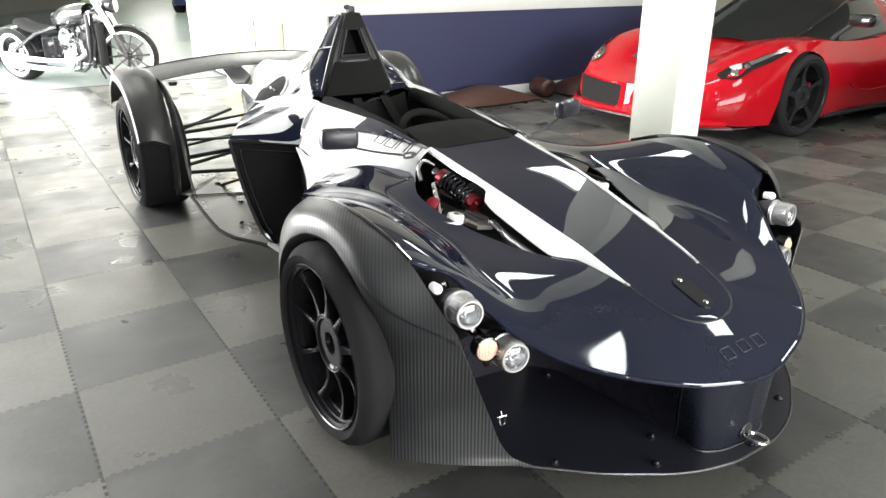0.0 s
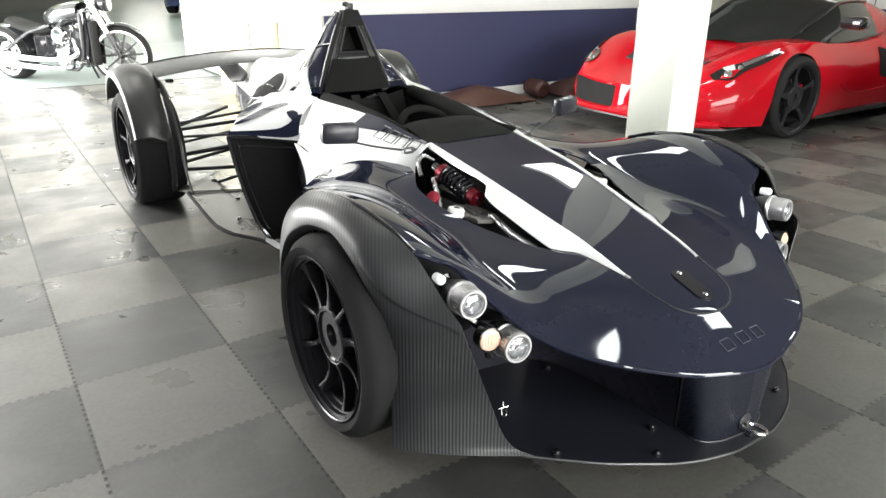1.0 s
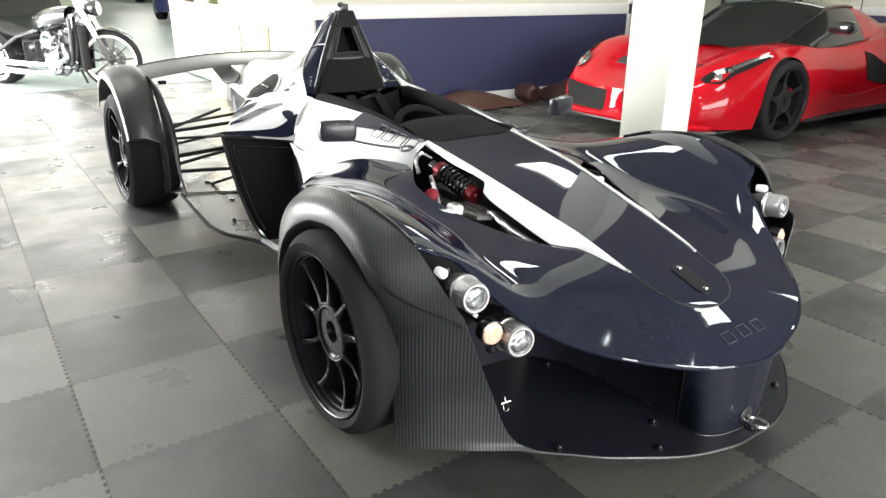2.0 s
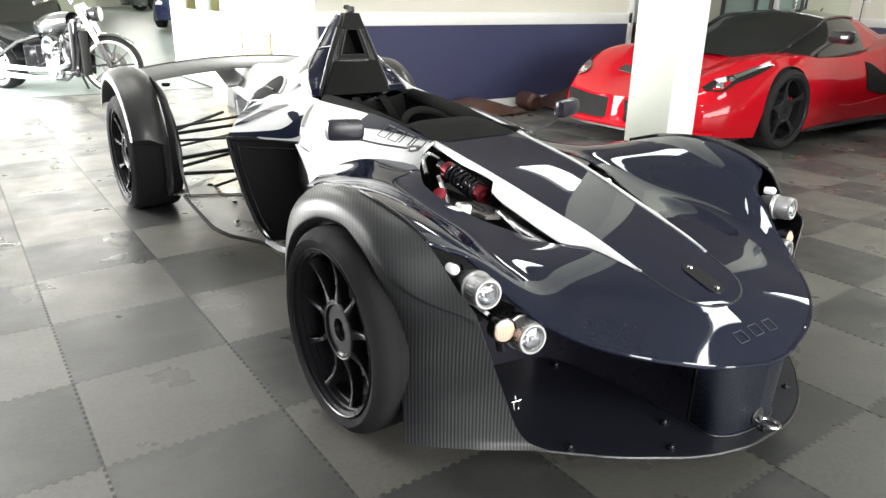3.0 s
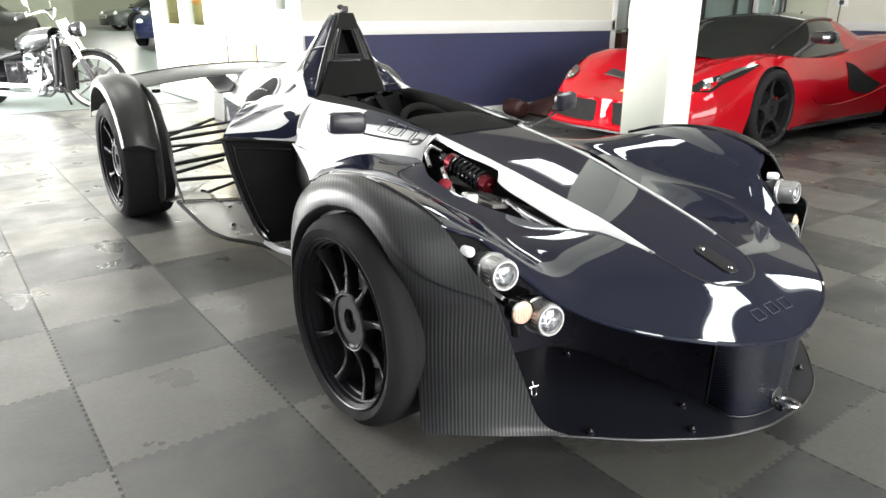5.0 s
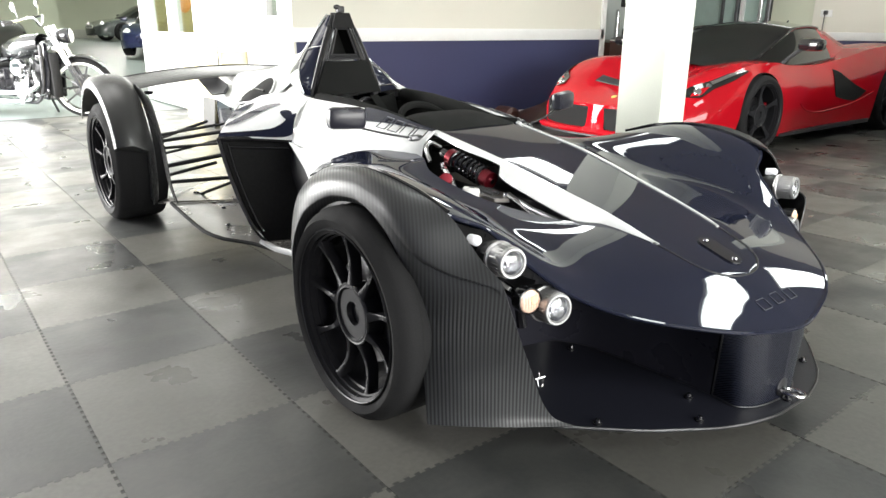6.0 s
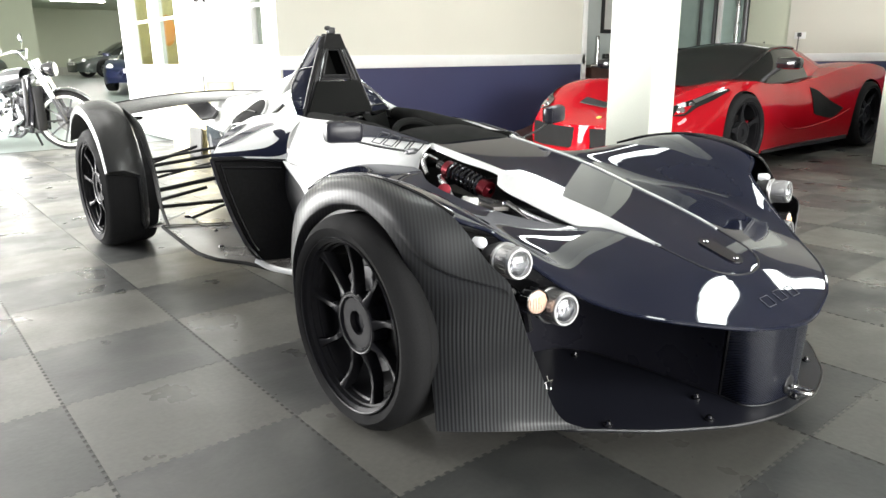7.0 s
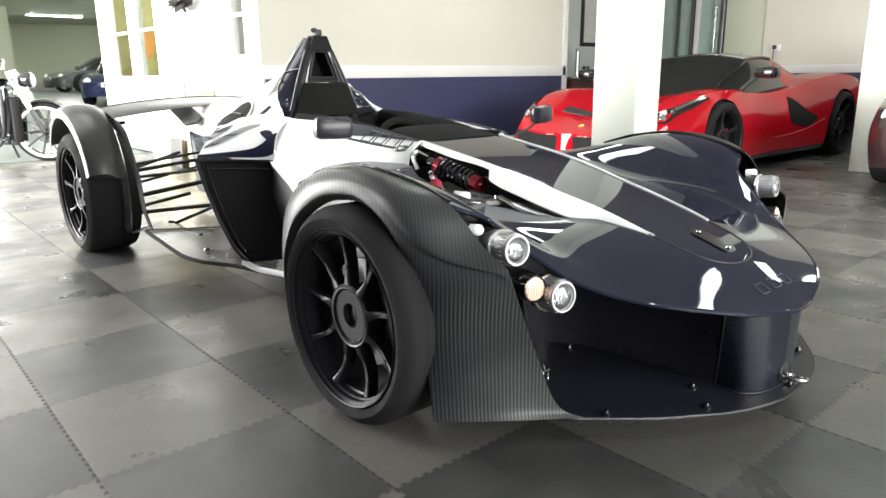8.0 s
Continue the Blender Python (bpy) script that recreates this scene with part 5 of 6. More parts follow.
# mirrors
for sgn in (1, -1):
    mr = part("mirror", boxed((0, 0, 0), (0.135, 0.052, 0.074), 0.02, Matrix.Identity(4)), DARK_GLOSS, mono, "black gloss wing mirror")
    mr.matrix_basis = Matrix.Translation(P(sgn * 0.53, 0.385, 0.748)) @ pose(0, 0, 0, 0, sgn * 2, sgn * -15)
    part("mirror_glass", boxed((0, 0.0265, 0), (0.115, 0.002, 0.054), 0.0), CHROME, mr, "mirror glass")
    part("mirror_stalk", tube([P(sgn * 0.49, 0.385, 0.715), P(sgn * 0.4, 0.36, 0.69), P(sgn * 0.275, 0.35, 0.662)], [0.0042, 0.0042, 0.005], 8, 12), BLACK, mono, "thin black mirror stalk")
    part("stalk_foot", boxed(P(sgn * 0.275, 0.345, 0.664), (0.05, 0.03, 0.02), 0.006), DARK_STEEL, mono)

# front suspension showing through the nose opening
for sgn in (1, -1):
    A, B = P(sgn * 0.232, 0.235, 0.622), P(sgn * 0.225, -0.02, 0.562)
    d = B - A
    dm = part("damper", tube([A, A.lerp(B, 0.5)], 0.017, 14), BLACK_GLOSS, mono, "damper with a black coil spring and red collars")
    part("shaft", tube([A.lerp(B, 0.4), B], 0.009, 12), CHROME, dm)
    part("collar", tube([A.lerp(B, 0.16), A.lerp(B, 0.26)], 0.031, 18), RED_ANOD, dm, "red anodised collar")
    part("collar", tube([A.lerp(B, 0.84), A.lerp(B, 0.97)], 0.029, 18), RED_ANOD, dm, "red anodised collar")
    ax = d.normalized()
    e1 = ax.orthogonal().normalized()
    e2 = ax.cross(e1)
    part("spring", tube([A.lerp(B, 0.24 + 0.62 * k / 96) + (e1 * math.cos(k * 2 * math.pi / 13) + e2 * math.sin(k * 2 * math.pi / 13)) * 0.031 for k in range(97)], 0.0052, 6), BLACK_GLOSS, dm, "black coil spring")
    part("pushrod", tube([P(sgn * 0.26, 0.2, 0.585), P(sgn * 0.33, 0.06, 0.555), P(sgn * 0.37, -0.02, 0.52)], 0.012, 10), CHROME, mono)
    part("reservoir", lathe([(0, 0.05), (0.02, 0.048), (0.022, 0.0), (0.022, -0.05), (0, -0.052)], Matrix.Translation(P(sgn * 0.325, 0.11, 0.553)) @ pose(0, 0, 0, 0, 20, 60), 18), RED_ANOD, mono, "red damper reservoir")
    part("rocker", prism([P(sgn * u, y, 0.532 + 0.1 * y) for u, y in ((0.23, -0.01), (0.29, 0.03), (0.32, -0.02), (0.295, -0.11), (0.25, -0.13), (0.22, -0.08))], (0, 0, 0.012)), ROCKER, mono, "machined rocker plate")
    for k in (0, 1):
        part("rocker_slot", tube([P(sgn * (0.262 + 0.022 * k), 0.0 - 0.02 * k, 0.546), P(sgn * (0.252 + 0.024 * k), -0.08, 0.538)], 0.0065, 8), BLACK, mono)
    part("bolt", lathe([(0, 0.012), (0.012, 0.01), (0.015, 0.0)], Matrix.Translation(P(sgn * 0.236, -0.105, 0.534)) @ pose(0, 0, 0, 0, -90, 0), 12), STEEL, mono)
    part("hose", tube([P(sgn * 0.215, 0.27, 0.635), P(sgn * 0.25, 0.285, 0.652), P(sgn * 0.285, 0.262, 0.635), P(sgn * 0.30, 0.22, 0.60)], 0.008, 8, 14), STEEL, mono, "braided steel hose")
    part("crossbar", tube([P(sgn * 0.236, -0.12, 0.536), P(sgn * 0.262, -0.24, 0.522), P(sgn * 0.262, -0.36, 0.507)], 0.008, 8), DARK_STEEL, mono, "slim steel link rod")
    part("cap", lathe([(0, 0.008), (0.025, 0.007), (0.028, 0.0), (0.028, -0.02), (0, -0.02)], Matrix.Translation(P(sgn * 0.328, -0.035, 0.552)) @ pose(0, 0, 0, 0, -80, 0), 20), PLATE_WHITE, mono, "round pale alloy cap")
    part("cap_bore", lathe([(0, 0.0095), (0.009, 0.0092), (0.011, 0.007)], Matrix.Translation(P(sgn * 0.328, -0.035, 0.552)) @ pose(0, 0, 0, 0, -80, 0), 14), BLACK, mono)
    part("arm", tube([P(sgn * 0.245, -0.12, 0.54), P(sgn * 0.262, -0.28, 0.50), P(sgn * 0.275, -0.38, 0.485)], 0.010, 8), BLACK_GLOSS, mono)
    for y0 in (-0.20, -0.35):
        part("wishbone", tube([P(sgn * 0.66, FY, 0.36), P(sgn * 0.22, y0 + 0.2, 0.40)], 0.011, 8), BLACK, mono)
part("front_bulkhead", boxed(P(0, -0.02, 0.36), (0.38, 0.72, 0.34), 0.04), BLACK, mono, "black tub nose under the cowl")
part("opening_floor", boxed(P(0, -0.03, 0.49), (0.86, 0.7, 0.012), 0.003), BLACK, mono)

# ---- other vehicles ----


def car_shell(parent, paint, c, m):
    """A closed car body: sides with real wheel arches, deck and ends. c holds curves of the length: W half width, S shoulder height, D deck height at the centre, L sill height; x0 tail, x1 nose; axles (x, z, r)."""
    n = c.get("n", 110)
    xs = [c["x0"] + (c["x1"] - c["x0"]) * 0.5 * (1 - math.cos(math.pi * i / (n - 1))) for i in range(n)]
    xs = sorted(xs + [ax + r * math.cos(math.pi * k / 14) for ax, az, r in c["axles"] for k in range(15)])
    bm = bmesh.new()
    rows = []
    for x in xs:
        W, S, D, L = c["W"](x), c["S"](x), c["D"](x), c["L"](x)
        for ax, az, r in c["axles"]:
            if abs(x - ax) < r:
                L = max(L, az + math.sqrt(max(0, r * r - (x - ax) ** 2)))
        L = min(L, S - 0.03)
        half = []
        tuck = c.get("tuck", 0.05)
        for k in range(11):
            q = k / 10
            z = L + (S - L) * q
            zz = (z - c["L"](x)) / max(0.05, S - c["L"](x))
            w = W - tuck * (1 - zz) ** 2 * 1.2 - c.get("lean", 0.10) * zz ** 3
            half.append((w, z))
        w0 = half[-1][0]
        for k in range(1, 13):
            q = k / 12
            bulge = c["C"](x) if "C" in c else 0.015
            half.append((w0 * (1 - q), S + (D - S) * (q * q * (3 - 2 * q)) + bulge * math.sin(math.pi * min(1, q * 1.6)) * (1 if q < 0.63 else 0)))
        rows.append([m @ Vector((x, w, z)) for w, z in half] + [m @ Vector((x, -w, z)) for w, z in reversed(half[:-1])])
    sheet(rows, bm=bm)
    cap(bm, rows[0]), cap(bm, rows[-1])
    bmesh.ops.remove_doubles(bm, verts=bm.verts, dist=1e-5)
    return part("body", bm, paint, parent, angle=40)


def canopy(parent, glass_m, roof_m, c, m):
    """Glasshouse: half widths at the belt and the roof, belt and roof heights along the length."""
    rows = []
    for x in stations(c["x0"], c["x1"], 40):
        b, t, zb, zt = c["B"](x), c["T"](x), c["ZB"](x), c["ZT"](x)
        half = [(b + (t - b) * q - 0.0 + 0.02 * math.sin(math.pi * q), zb + (zt - zb) * q) for q in [k / 7 for k in range(8)]]
        half += [(t * (1 - q), zt + c.get("crown", 0.03) * math.sin(math.pi / 2 * q)) for q in [k / 7 for k in range(1, 8)]]
        rows.append([m @ Vector((x, w, z)) for w, z in half] + [m @ Vector((x, -w, z)) for w, z in reversed(half[:-1])])
    cutx = c.get("split")
    front = rows if cutx is None else rows[sum(x < cutx for x in stations(c["x0"], c["x1"], 40)):]
    bm = sheet(front)
    bmesh.ops.remove_doubles(bm, verts=bm.verts, dist=1e-5)
    g = part("glasshouse", bm, glass_m, parent, "dark tinted windows")
    if cutx is not None:
        bm = sheet(rows[:len(rows) - len(front) + 1])
        bmesh.ops.remove_doubles(bm, verts=bm.verts, dist=1e-5)
        part("engine_deck", bm, c["paint"], parent, "painted engine deck behind the windows")
    rr = []
    for x in stations(c["r0"], c["r1"], 20):
        t, zt = c["T"](x), c["ZT"](x)
        rr.append([m @ Vector((x, w, zt + c.get("crown", 0.03) * math.sin(math.pi / 2 * (1 - abs(w) / max(t, 0.05))) + 0.004)) for w in stations(-t, t, 15)])
    part("roof", sheet(rr, 0.006), roof_m, parent)
    return g


# the red mid-engined sports car
FM = Matrix.Translation((6.93, 2.31, 0)) @ pose(0, 0, 0, 0, 0, 180)
FERR = dict(
    x0=-2.28, x1=2.40, n=120, tuck=0.05, lean=0.13,
    W=pch((-2.28, 0.80), (-2.15, 0.93), (-1.8, 0.985), (-1.29, 1.0), (-0.8, 0.97), (-0.2, 0.93), (0.4, 0.915), (0.9, 0.955), (1.36, 0.985), (1.75, 0.965), (2.0, 0.92), (2.2, 0.82), (2.33, 0.66), (2.40, 0.34)),
    S=pch((-2.28, 0.72), (-1.9, 0.83), (-1.3, 0.89), (-0.8, 0.85), (-0.3, 0.77), (0.3, 0.72), (0.8, 0.735), (1.1, 0.765), (1.36, 0.765), (1.6, 0.735), (1.85, 0.655), (2.1, 0.54), (2.3, 0.44), (2.40, 0.40)),
    D=pch((-2.28, 0.74), (-1.5, 0.86), (-0.8, 0.85), (0.2, 0.72), (0.9, 0.72), (1.15, 0.69), (1.6, 0.58), (2.0, 0.50), (2.25, 0.445), (2.40, 0.405)),
    C=pch((-2.28, 0.0), (-1.3, 0.02), (0.2, 0.0), (0.9, 0.012), (1.36, 0.025), (1.9, 0.02), (2.40, 0.0)),
    L=pch((-2.28, 0.28), (-2.0, 0.17), (0.8, 0.12), (1.8, 0.14), (2.40, 0.17)),
    axles=((1.36, 0.335, 0.358), (-1.29, 0.35, 0.38)))
red = thing("sports_car", "red mid-engined sports car with a black roof and black wheels", "car", at=FM.translation)
LOC = Matrix.Translation(-FM.translation) @ FM
shell = car_shell(red, FERRO_RED, FERR, LOC)
FG = dict(B=pch((-1.6, 0.45), (-1.2, 0.60), (-0.8, 0.68), (-0.2, 0.72), (0.5, 0.74), (0.9, 0.66), (1.12, 0.40)), T=pch((-1.6, 0.34), (-0.9, 0.42), (0.0, 0.52), (0.45, 0.54), (0.8, 0.54), (1.12, 0.38)),
          ZB=pch((-1.6, 0.80), (-0.3, 0.74), (0.6, 0.69), (1.12, 0.675)), ZT=pch((-1.6, 0.82), (-1.25, 0.87), (-0.9, 0.95), (-0.5, 1.03), (-0.1, 1.064), (0.2, 1.05), (0.55, 0.925), (0.85, 0.79), (1.12, 0.66)))
canopy(red, TINTED, BLACK_GLOSS, dict(x0=-1.6, x1=1.12, r0=-0.3, r1=0.22, crown=0.06, split=-0.3, paint=FERRO_RED,
**FG), LOC)

for side in (1, -1):
    part("pillar", tube([LOC @ Vector((x, side * (FG["T"](x) + 0.004), FG["ZT"](x) + 0.002)) for x in stations(0.92, -0.32, 30)], 0.016, 8), BLACK_GLOSS, red, "gloss black roof pillar")
    part("window_line", tube([LOC @ Vector((x, side * (FG["B"](x) + 0.012), FG["ZB"](x) + 0.03)) for x in stations(0.84, -0.32, 30)], 0.009, 6), BLACK, red, "black window seal")


def ferr_w(x, z):
    L, S = FERR["L"](x), FERR["S"](x)
    q = (z - L) / (S - L)
    return FERR["W"](x) - 0.06 * (1 - q) ** 2 - 0.13 * q ** 3 + 0.001


def ferr_deck(x, w):
    S, D, W = FERR["S"](x), FERR["D"](x), ferr_w(x, FERR["S"](x) - 0.001)
    q = 1 - w / W
    return S + (D - S) * (q * q * (3 - 2 * q)) + (FERR["C"](x) * math.sin(math.pi * min(1, q * 1.6)) if q < 0.63 else 0)


for side in (1, -1):
    # door intake, a black hollow with a sharp front
    hi, lo = pch((-0.66, 0.450), (-0.44, 0.518), (-0.31, 0.575), (-0.14, 0.655), (-0.05, 0.676)), pch((-0.66, 0.444), (-0.54, 0.385), (-0.44, 0.362), (-0.2, 0.392), (-0.06, 0.43), (-0.05, 0.50))
    rows = [[LOC @ Vector((x, side * (ferr_w(x, lo(x) + (hi(x) - lo(x)) * q / 10) + 0.006), lo(x) + (hi(x) - lo(x)) * q / 10)) for q in range(11)] for x in stations(-0.66, -0.05, 30)]
    part("side_intake", sheet(rows, 0.004), MESH_BLACK, red, "black door intake")
    part("flank_crease", tube([LOC @ Vector((x, side * (ferr_w(x, z) - 0.001), z)) for x, z in [(p.x, p.y) for p in curve3([(0.62, 0.385, 0), (0.42, 0.31, 0), (0.18, 0.287, 0), (-0.36, 0.325, 0), (-0.82, 0.43, 0)], 30)]], 0.007, 8), FERRO_RED, red, "pressed crease along the flank")
    # black sill
    part("sill", prism([LOC @ Vector((x, side * (ferr_w(x, 0.15) + 0.006), z)) for x, z in ((0.95, 0.115), (0.95, 0.14), (-0.88, 0.155), (-0.88, 0.115))], LOC.to_3x3() @ Vector((0, -side * 0.05, 0))), BLACK, red)
    # head lamp: slanted dark glass with a bright unit
    up = curve3([(2.14, 0.63, 0.531), (2.04, 0.655, 0.582), (1.93, 0.765, 0.634), (1.75, 0.83, 0.692), (1.58, 0.866, 0.709)], 24)
    dn = curve3([(2.165, 0.69, 0.508), (2.10, 0.778, 0.509), (1.97, 0.828, 0.575), (1.77, 0.872, 0.635), (1.565, 0.878, 0.697)], 24)

    def on_lamp(a, b, v0, v1, lift, n=6):
        return [[LOC @ (Vector((p.x, side * p.y, p.z)) + Vector((0.006, side * lift, lift))) for p in [up[i].lerp(dn[i], v0(i / 23) + (v1(i / 23) - v0(i / 23)) * k / n) for k in range(n + 1)]] for i in range(a, b)]
    hd = part("head_lamp", sheet(on_lamp(0, 24, lambda q: 0.0, lambda q: 1.0, 0.007), 0.004), TINTED, red, "slanted dark glass head lamp")
    part("lamp_strip", sheet(on_lamp(9, 23, lambda q: 0.12, lambda q: 0.62 - 0.2 * q, 0.012), 0.003), STEEL, hd, "silver strip inside the lamp")
    part("lamp_unit", lathe([(0, 0.03), (0.03, 0.025), (0.042, 0.0), (0.042, -0.02)], LOC @ Matrix.Translation((2.06, side * 0.74, 0.545)) @ pose(0, 0, 0, 0, -40, side * 25), 20), CHROME, hd, "bright round lamp unit")
    part("lamp_unit", lathe([(0, 0.02), (0.02, 0.016), (0.028, 0.0), (0.028, -0.02)], LOC @ Matrix.Translation((1.97, side * 0.78, 0.595)) @ pose(0, 0, 0, 0, -40, side * 25), 16), DARK_STEEL, hd)
    # mirror
    mr = part("mirror", boxed((0, 0, 0), (0.12, 0.22, 0.105), 0.035, Matrix.Identity(4)), BLACK_GLOSS, red, "black door mirror")
    mr.matrix_basis = LOC @ Matrix.Translation((0.80, side * 1.0, 0.915)) @ pose(0, 0, 0, 0, 0, side * -12)
    part("mirror_arm", tube([LOC @ Vector((0.80, side * 0.93, 0.885)), LOC @ Vector((0.85, side * 0.84, 0.80)), LOC @ Vector((0.88, side * 0.80, 0.75))], 0.018, 8, 8), BLACK, red)
    for ax, r, wd, rr in ((1.36, 0.335, 0.27, 0.268), (-1.29, 0.35, 0.34, 0.28)):
        wheel("wheel", red, LOC @ Matrix.Translation((ax, side * (0.955 if ax > 0 else 0.975), r)) @ pose(0, 0, 0, 0, 0, side * 90), r, wd, rr, 5, "black five-spoke wheel with a red caliper", RED_CAL, 0.4 if ax > 0 else 0.9, 2.4)
        well = part("wheel_well", lathe([(r + 0.018, -0.03), (r + 0.018, -0.4), (0, -0.4)], LOC @ Matrix.Translation((ax, side * 0.95, r)) @ pose(0, 0, 0, 0, 0, side * 90), 36), MESH_BLACK, red)
        for v in well.data.vertices:
            v.co.z = max(v.co.z, 0.14)
    # front air opening, with upright vanes

    def nose_x(w):
        return max(x for x in stations(1.9, 2.40, 240) if FERR["W"](x) - 0.04 >= abs(w))
    part("front_opening", sheet([[LOC @ Vector((nose_x(w) + 0.014, side * w, z + 0.03 * (w / 0.6) ** 2)) for w in stations(0.045, 0.64, 16)] for z in (0.185, 0.25, 0.32, 0.385)], 0.01), MESH_BLACK, red, "black front air opening")
    part("hood_vent", prism([LOC @ Vector((x, side * w, ferr_deck(x, w) + 0.004)) for x, w in ((1.97, 0.40), (1.92, 0.14), (1.80, 0.13), (1.84, 0.42))], (0, 0, 0.004)), BLACK, red, "dark bonnet vent")
part("front_lip", sheet([[LOC @ Vector((nz + d, w, z)) for w, nz in [(w, max(x for x in stations(1.6, 2.40, 90) if FERR["W"](x) >= abs(w))) for w in stations(-0.86, 0.86, 25)]] for d, z in ((0.03, 0.15), (0.035, 0.135), (-0.25, 0.125))], 0.008), BLACK, red, "black front lip")
part("nose_pylon", sheet([[LOC @ Vector((2.418 + 0.012 * q - 0.03 * abs(u) ** 2 + dx, u * w, z)) for u in stations(-1, 1, 9)] for q, (z, w, dx) in enumerate(((0.41, 0.17, 0.0), (0.36, 0.12, 0.0), (0.30, 0.095, 0.0), (0.22, 0.10, 0.0), (0.18, 0.16, 0.01)))], 0.02), FERRO_RED, red, "red upright between the front openings")
part("nose_lip", sheet([[LOC @ Vector((max(x for x in stations(1.6, 2.40, 90) if FERR["W"](x) >= abs(w)) + d, w, z)) for w in stations(-0.84, 0.84, 41)] for d, z in ((0.01, 0.205), (0.05, 0.195), (0.065, 0.175), (0.05, 0.155), (0.0, 0.150))], 0.006), FERRO_RED, red, "red lower nose lip")
part("badge", lathe([(0, 0.004), (0.02, 0.004), (0.026, 0)], LOC @ Matrix.Translation((2.18, 0, ferr_deck(2.18, 0.0) + 0.004)) @ pose(0, 0, 0, 0, -70, 0), 20), mat("yellow_badge", (0.7, 0.5, 0.1), 0.4), red, "small yellow badge")
part("aerial", tube([LOC @ Vector((-0.62, 0.0, 1.06)), LOC @ Vector((-0.70, 0.0, 1.13))], 0.008, 6), BLACK, red)
part("underbody", boxed(LOC @ Vector((0, 0, 0.2)), (3.9, 1.5, 0.16), 0.03), BLACK, red)


def plain_car(name, label, paint, at, turn, k=1.0, tall=0.0, glass_m=TINTED):
    """A saloon or coupe far off: body, windows, roof, wheels, lamps."""
    t = thing(name, label, "car", at=at)
    m = pose(0, 0, 0, 0, 0, turn) @ Matrix.Diagonal((k, k, k, 1))
    c = dict(x0=-2.15, x1=2.15, n=70, tuck=0.05, lean=0.08,
             W=pch((-2.15, 0.66), (-2.0, 0.84), (-1.3, 0.90), (0, 0.88), (1.3, 0.89), (1.8, 0.84), (2.05, 0.7), (2.15, 0.45)),
             S=pch((-2.15, 0.70 + tall), (-1.6, 0.84 + tall), (-0.8, 0.84 + tall), (0.6, 0.80 + tall), (1.3, 0.76 + tall), (1.8, 0.66 + tall), (2.15, 0.5 + tall * 0.7)),
             D=pch((-2.15, 0.74 + tall), (-1.4, 0.90 + tall), (0.8, 0.82 + tall), (1.6, 0.72 + tall), (2.15, 0.52 + tall * 0.7)),
             L=pch((-2.15, 0.3), (-1.8, 0.2), (1.8, 0.18), (2.15, 0.22)), axles=((1.3, 0.32, 0.36), (-1.25, 0.32, 0.36)))
    car_shell(t, paint, c, m)
    canopy(t, glass_m, paint, dict(x0=-1.7, x1=1.0, r0=-0.8, r1=0.2, crown=0.03, B=pch((-1.7, 0.5), (-0.9, 0.72), (0.5, 0.74), (1.0, 0.6)), T=pch((-1.7, 0.42), (-0.8, 0.52), (0.2, 0.54), (1.0, 0.5)),
           ZB=pch((-1.7, 0.84 + tall), (1.0, 0.78 + tall)), ZT=pch((-1.7, 0.90 + tall), (-1.0, 1.14 + tall), (-0.4, 1.27 + tall), (0.1, 1.26 + tall), (0.6, 1.04 + tall), (1.0, 0.81 + tall))), m)
    for side in (1, -1):
        for ax in (1.3, -1.25):
            wheel("wheel", t, m @ Matrix.Translation((ax, side * 0.87, 0.32)) @ pose(0, 0, 0, 0, 0, side * 90), 0.32, 0.22, 0.22, 5, "dark wheel", DARK_STEEL, 0.3, 2.0)
        part("lamp", lathe([(0, 0.02), (0.06, 0.015), (0.085, 0), (0.085, -0.05)], m @ Matrix.Translation((1.98, side * 0.62, 0.6 + tall * 0.7)) @ pose(0, 0, 0, 0, -25, side * 20), 18), PLATE_WHITE, t, "pale head lamp")
        mr = part("mirror", boxed((0, 0, 0), (0.1, 0.18, 0.1), 0.03, Matrix.Identity(4)), paint, t)
        mr.matrix_basis = m @ Matrix.Translation((0.65, side * 0.97, 0.9 + tall))
    part("grille", boxed((0, 0, 0), (0.05, 0.8, 0.14), 0.02), BLACK, t).matrix_basis = m @ Matrix.Translation((2.12, 0, 0.36))
    pl = part("number_plate", boxed((0, 0, 0), (0.02, 0.52, 0.11), 0.004), PLATE_WHITE, t, "white plate with plain dark bars")
    pl.matrix_basis = m @ Matrix.Translation((2.165, 0, 0.5))
    for q in (-0.17, -0.06, 0.08, 0.18):
        part("bar", boxed((0.0105, q, 0), (0.002, 0.05, 0.07)), BLACK, pl, smooth=False)
    return t


plain_car("coupe", "grey coupe parked by the far wall", GREY_CAR, (7.8, 27.2, 0.453), 190, 1.0)
plain_car("saloon", "dark blue car parked nose out in the far hall", BLUE_CAR, (5.95, 18.6, 0.279), -118, 1.0)
plain_car("estate_car", "tall black car behind the motorcycle", BLACK_CAR, (-0.1, 12.0, -0.02), -125, 1.05, 0.22)
plain_car("hatchback", "dark maroon car beside the second column", MAROON_CAR, (7.62, -0.5, 0), 180, 1.0)

# ---- the motorcycle ----
BD = Vector((0.94, -1.43, 0)).normalized()
bike = thing("motorcycle", "black and chrome cruiser motorcycle on the painted floor", "motorcycle", at=(0.95, 8.10, -0.02))
BM = Matrix(((BD.x, -BD.y, 0, 0), (BD.y, BD.x, 0, 0), (0, 0, 1, 0), (0, 0, 0, 1))) @ pose(0, 0, 0, 5, 0, 0)


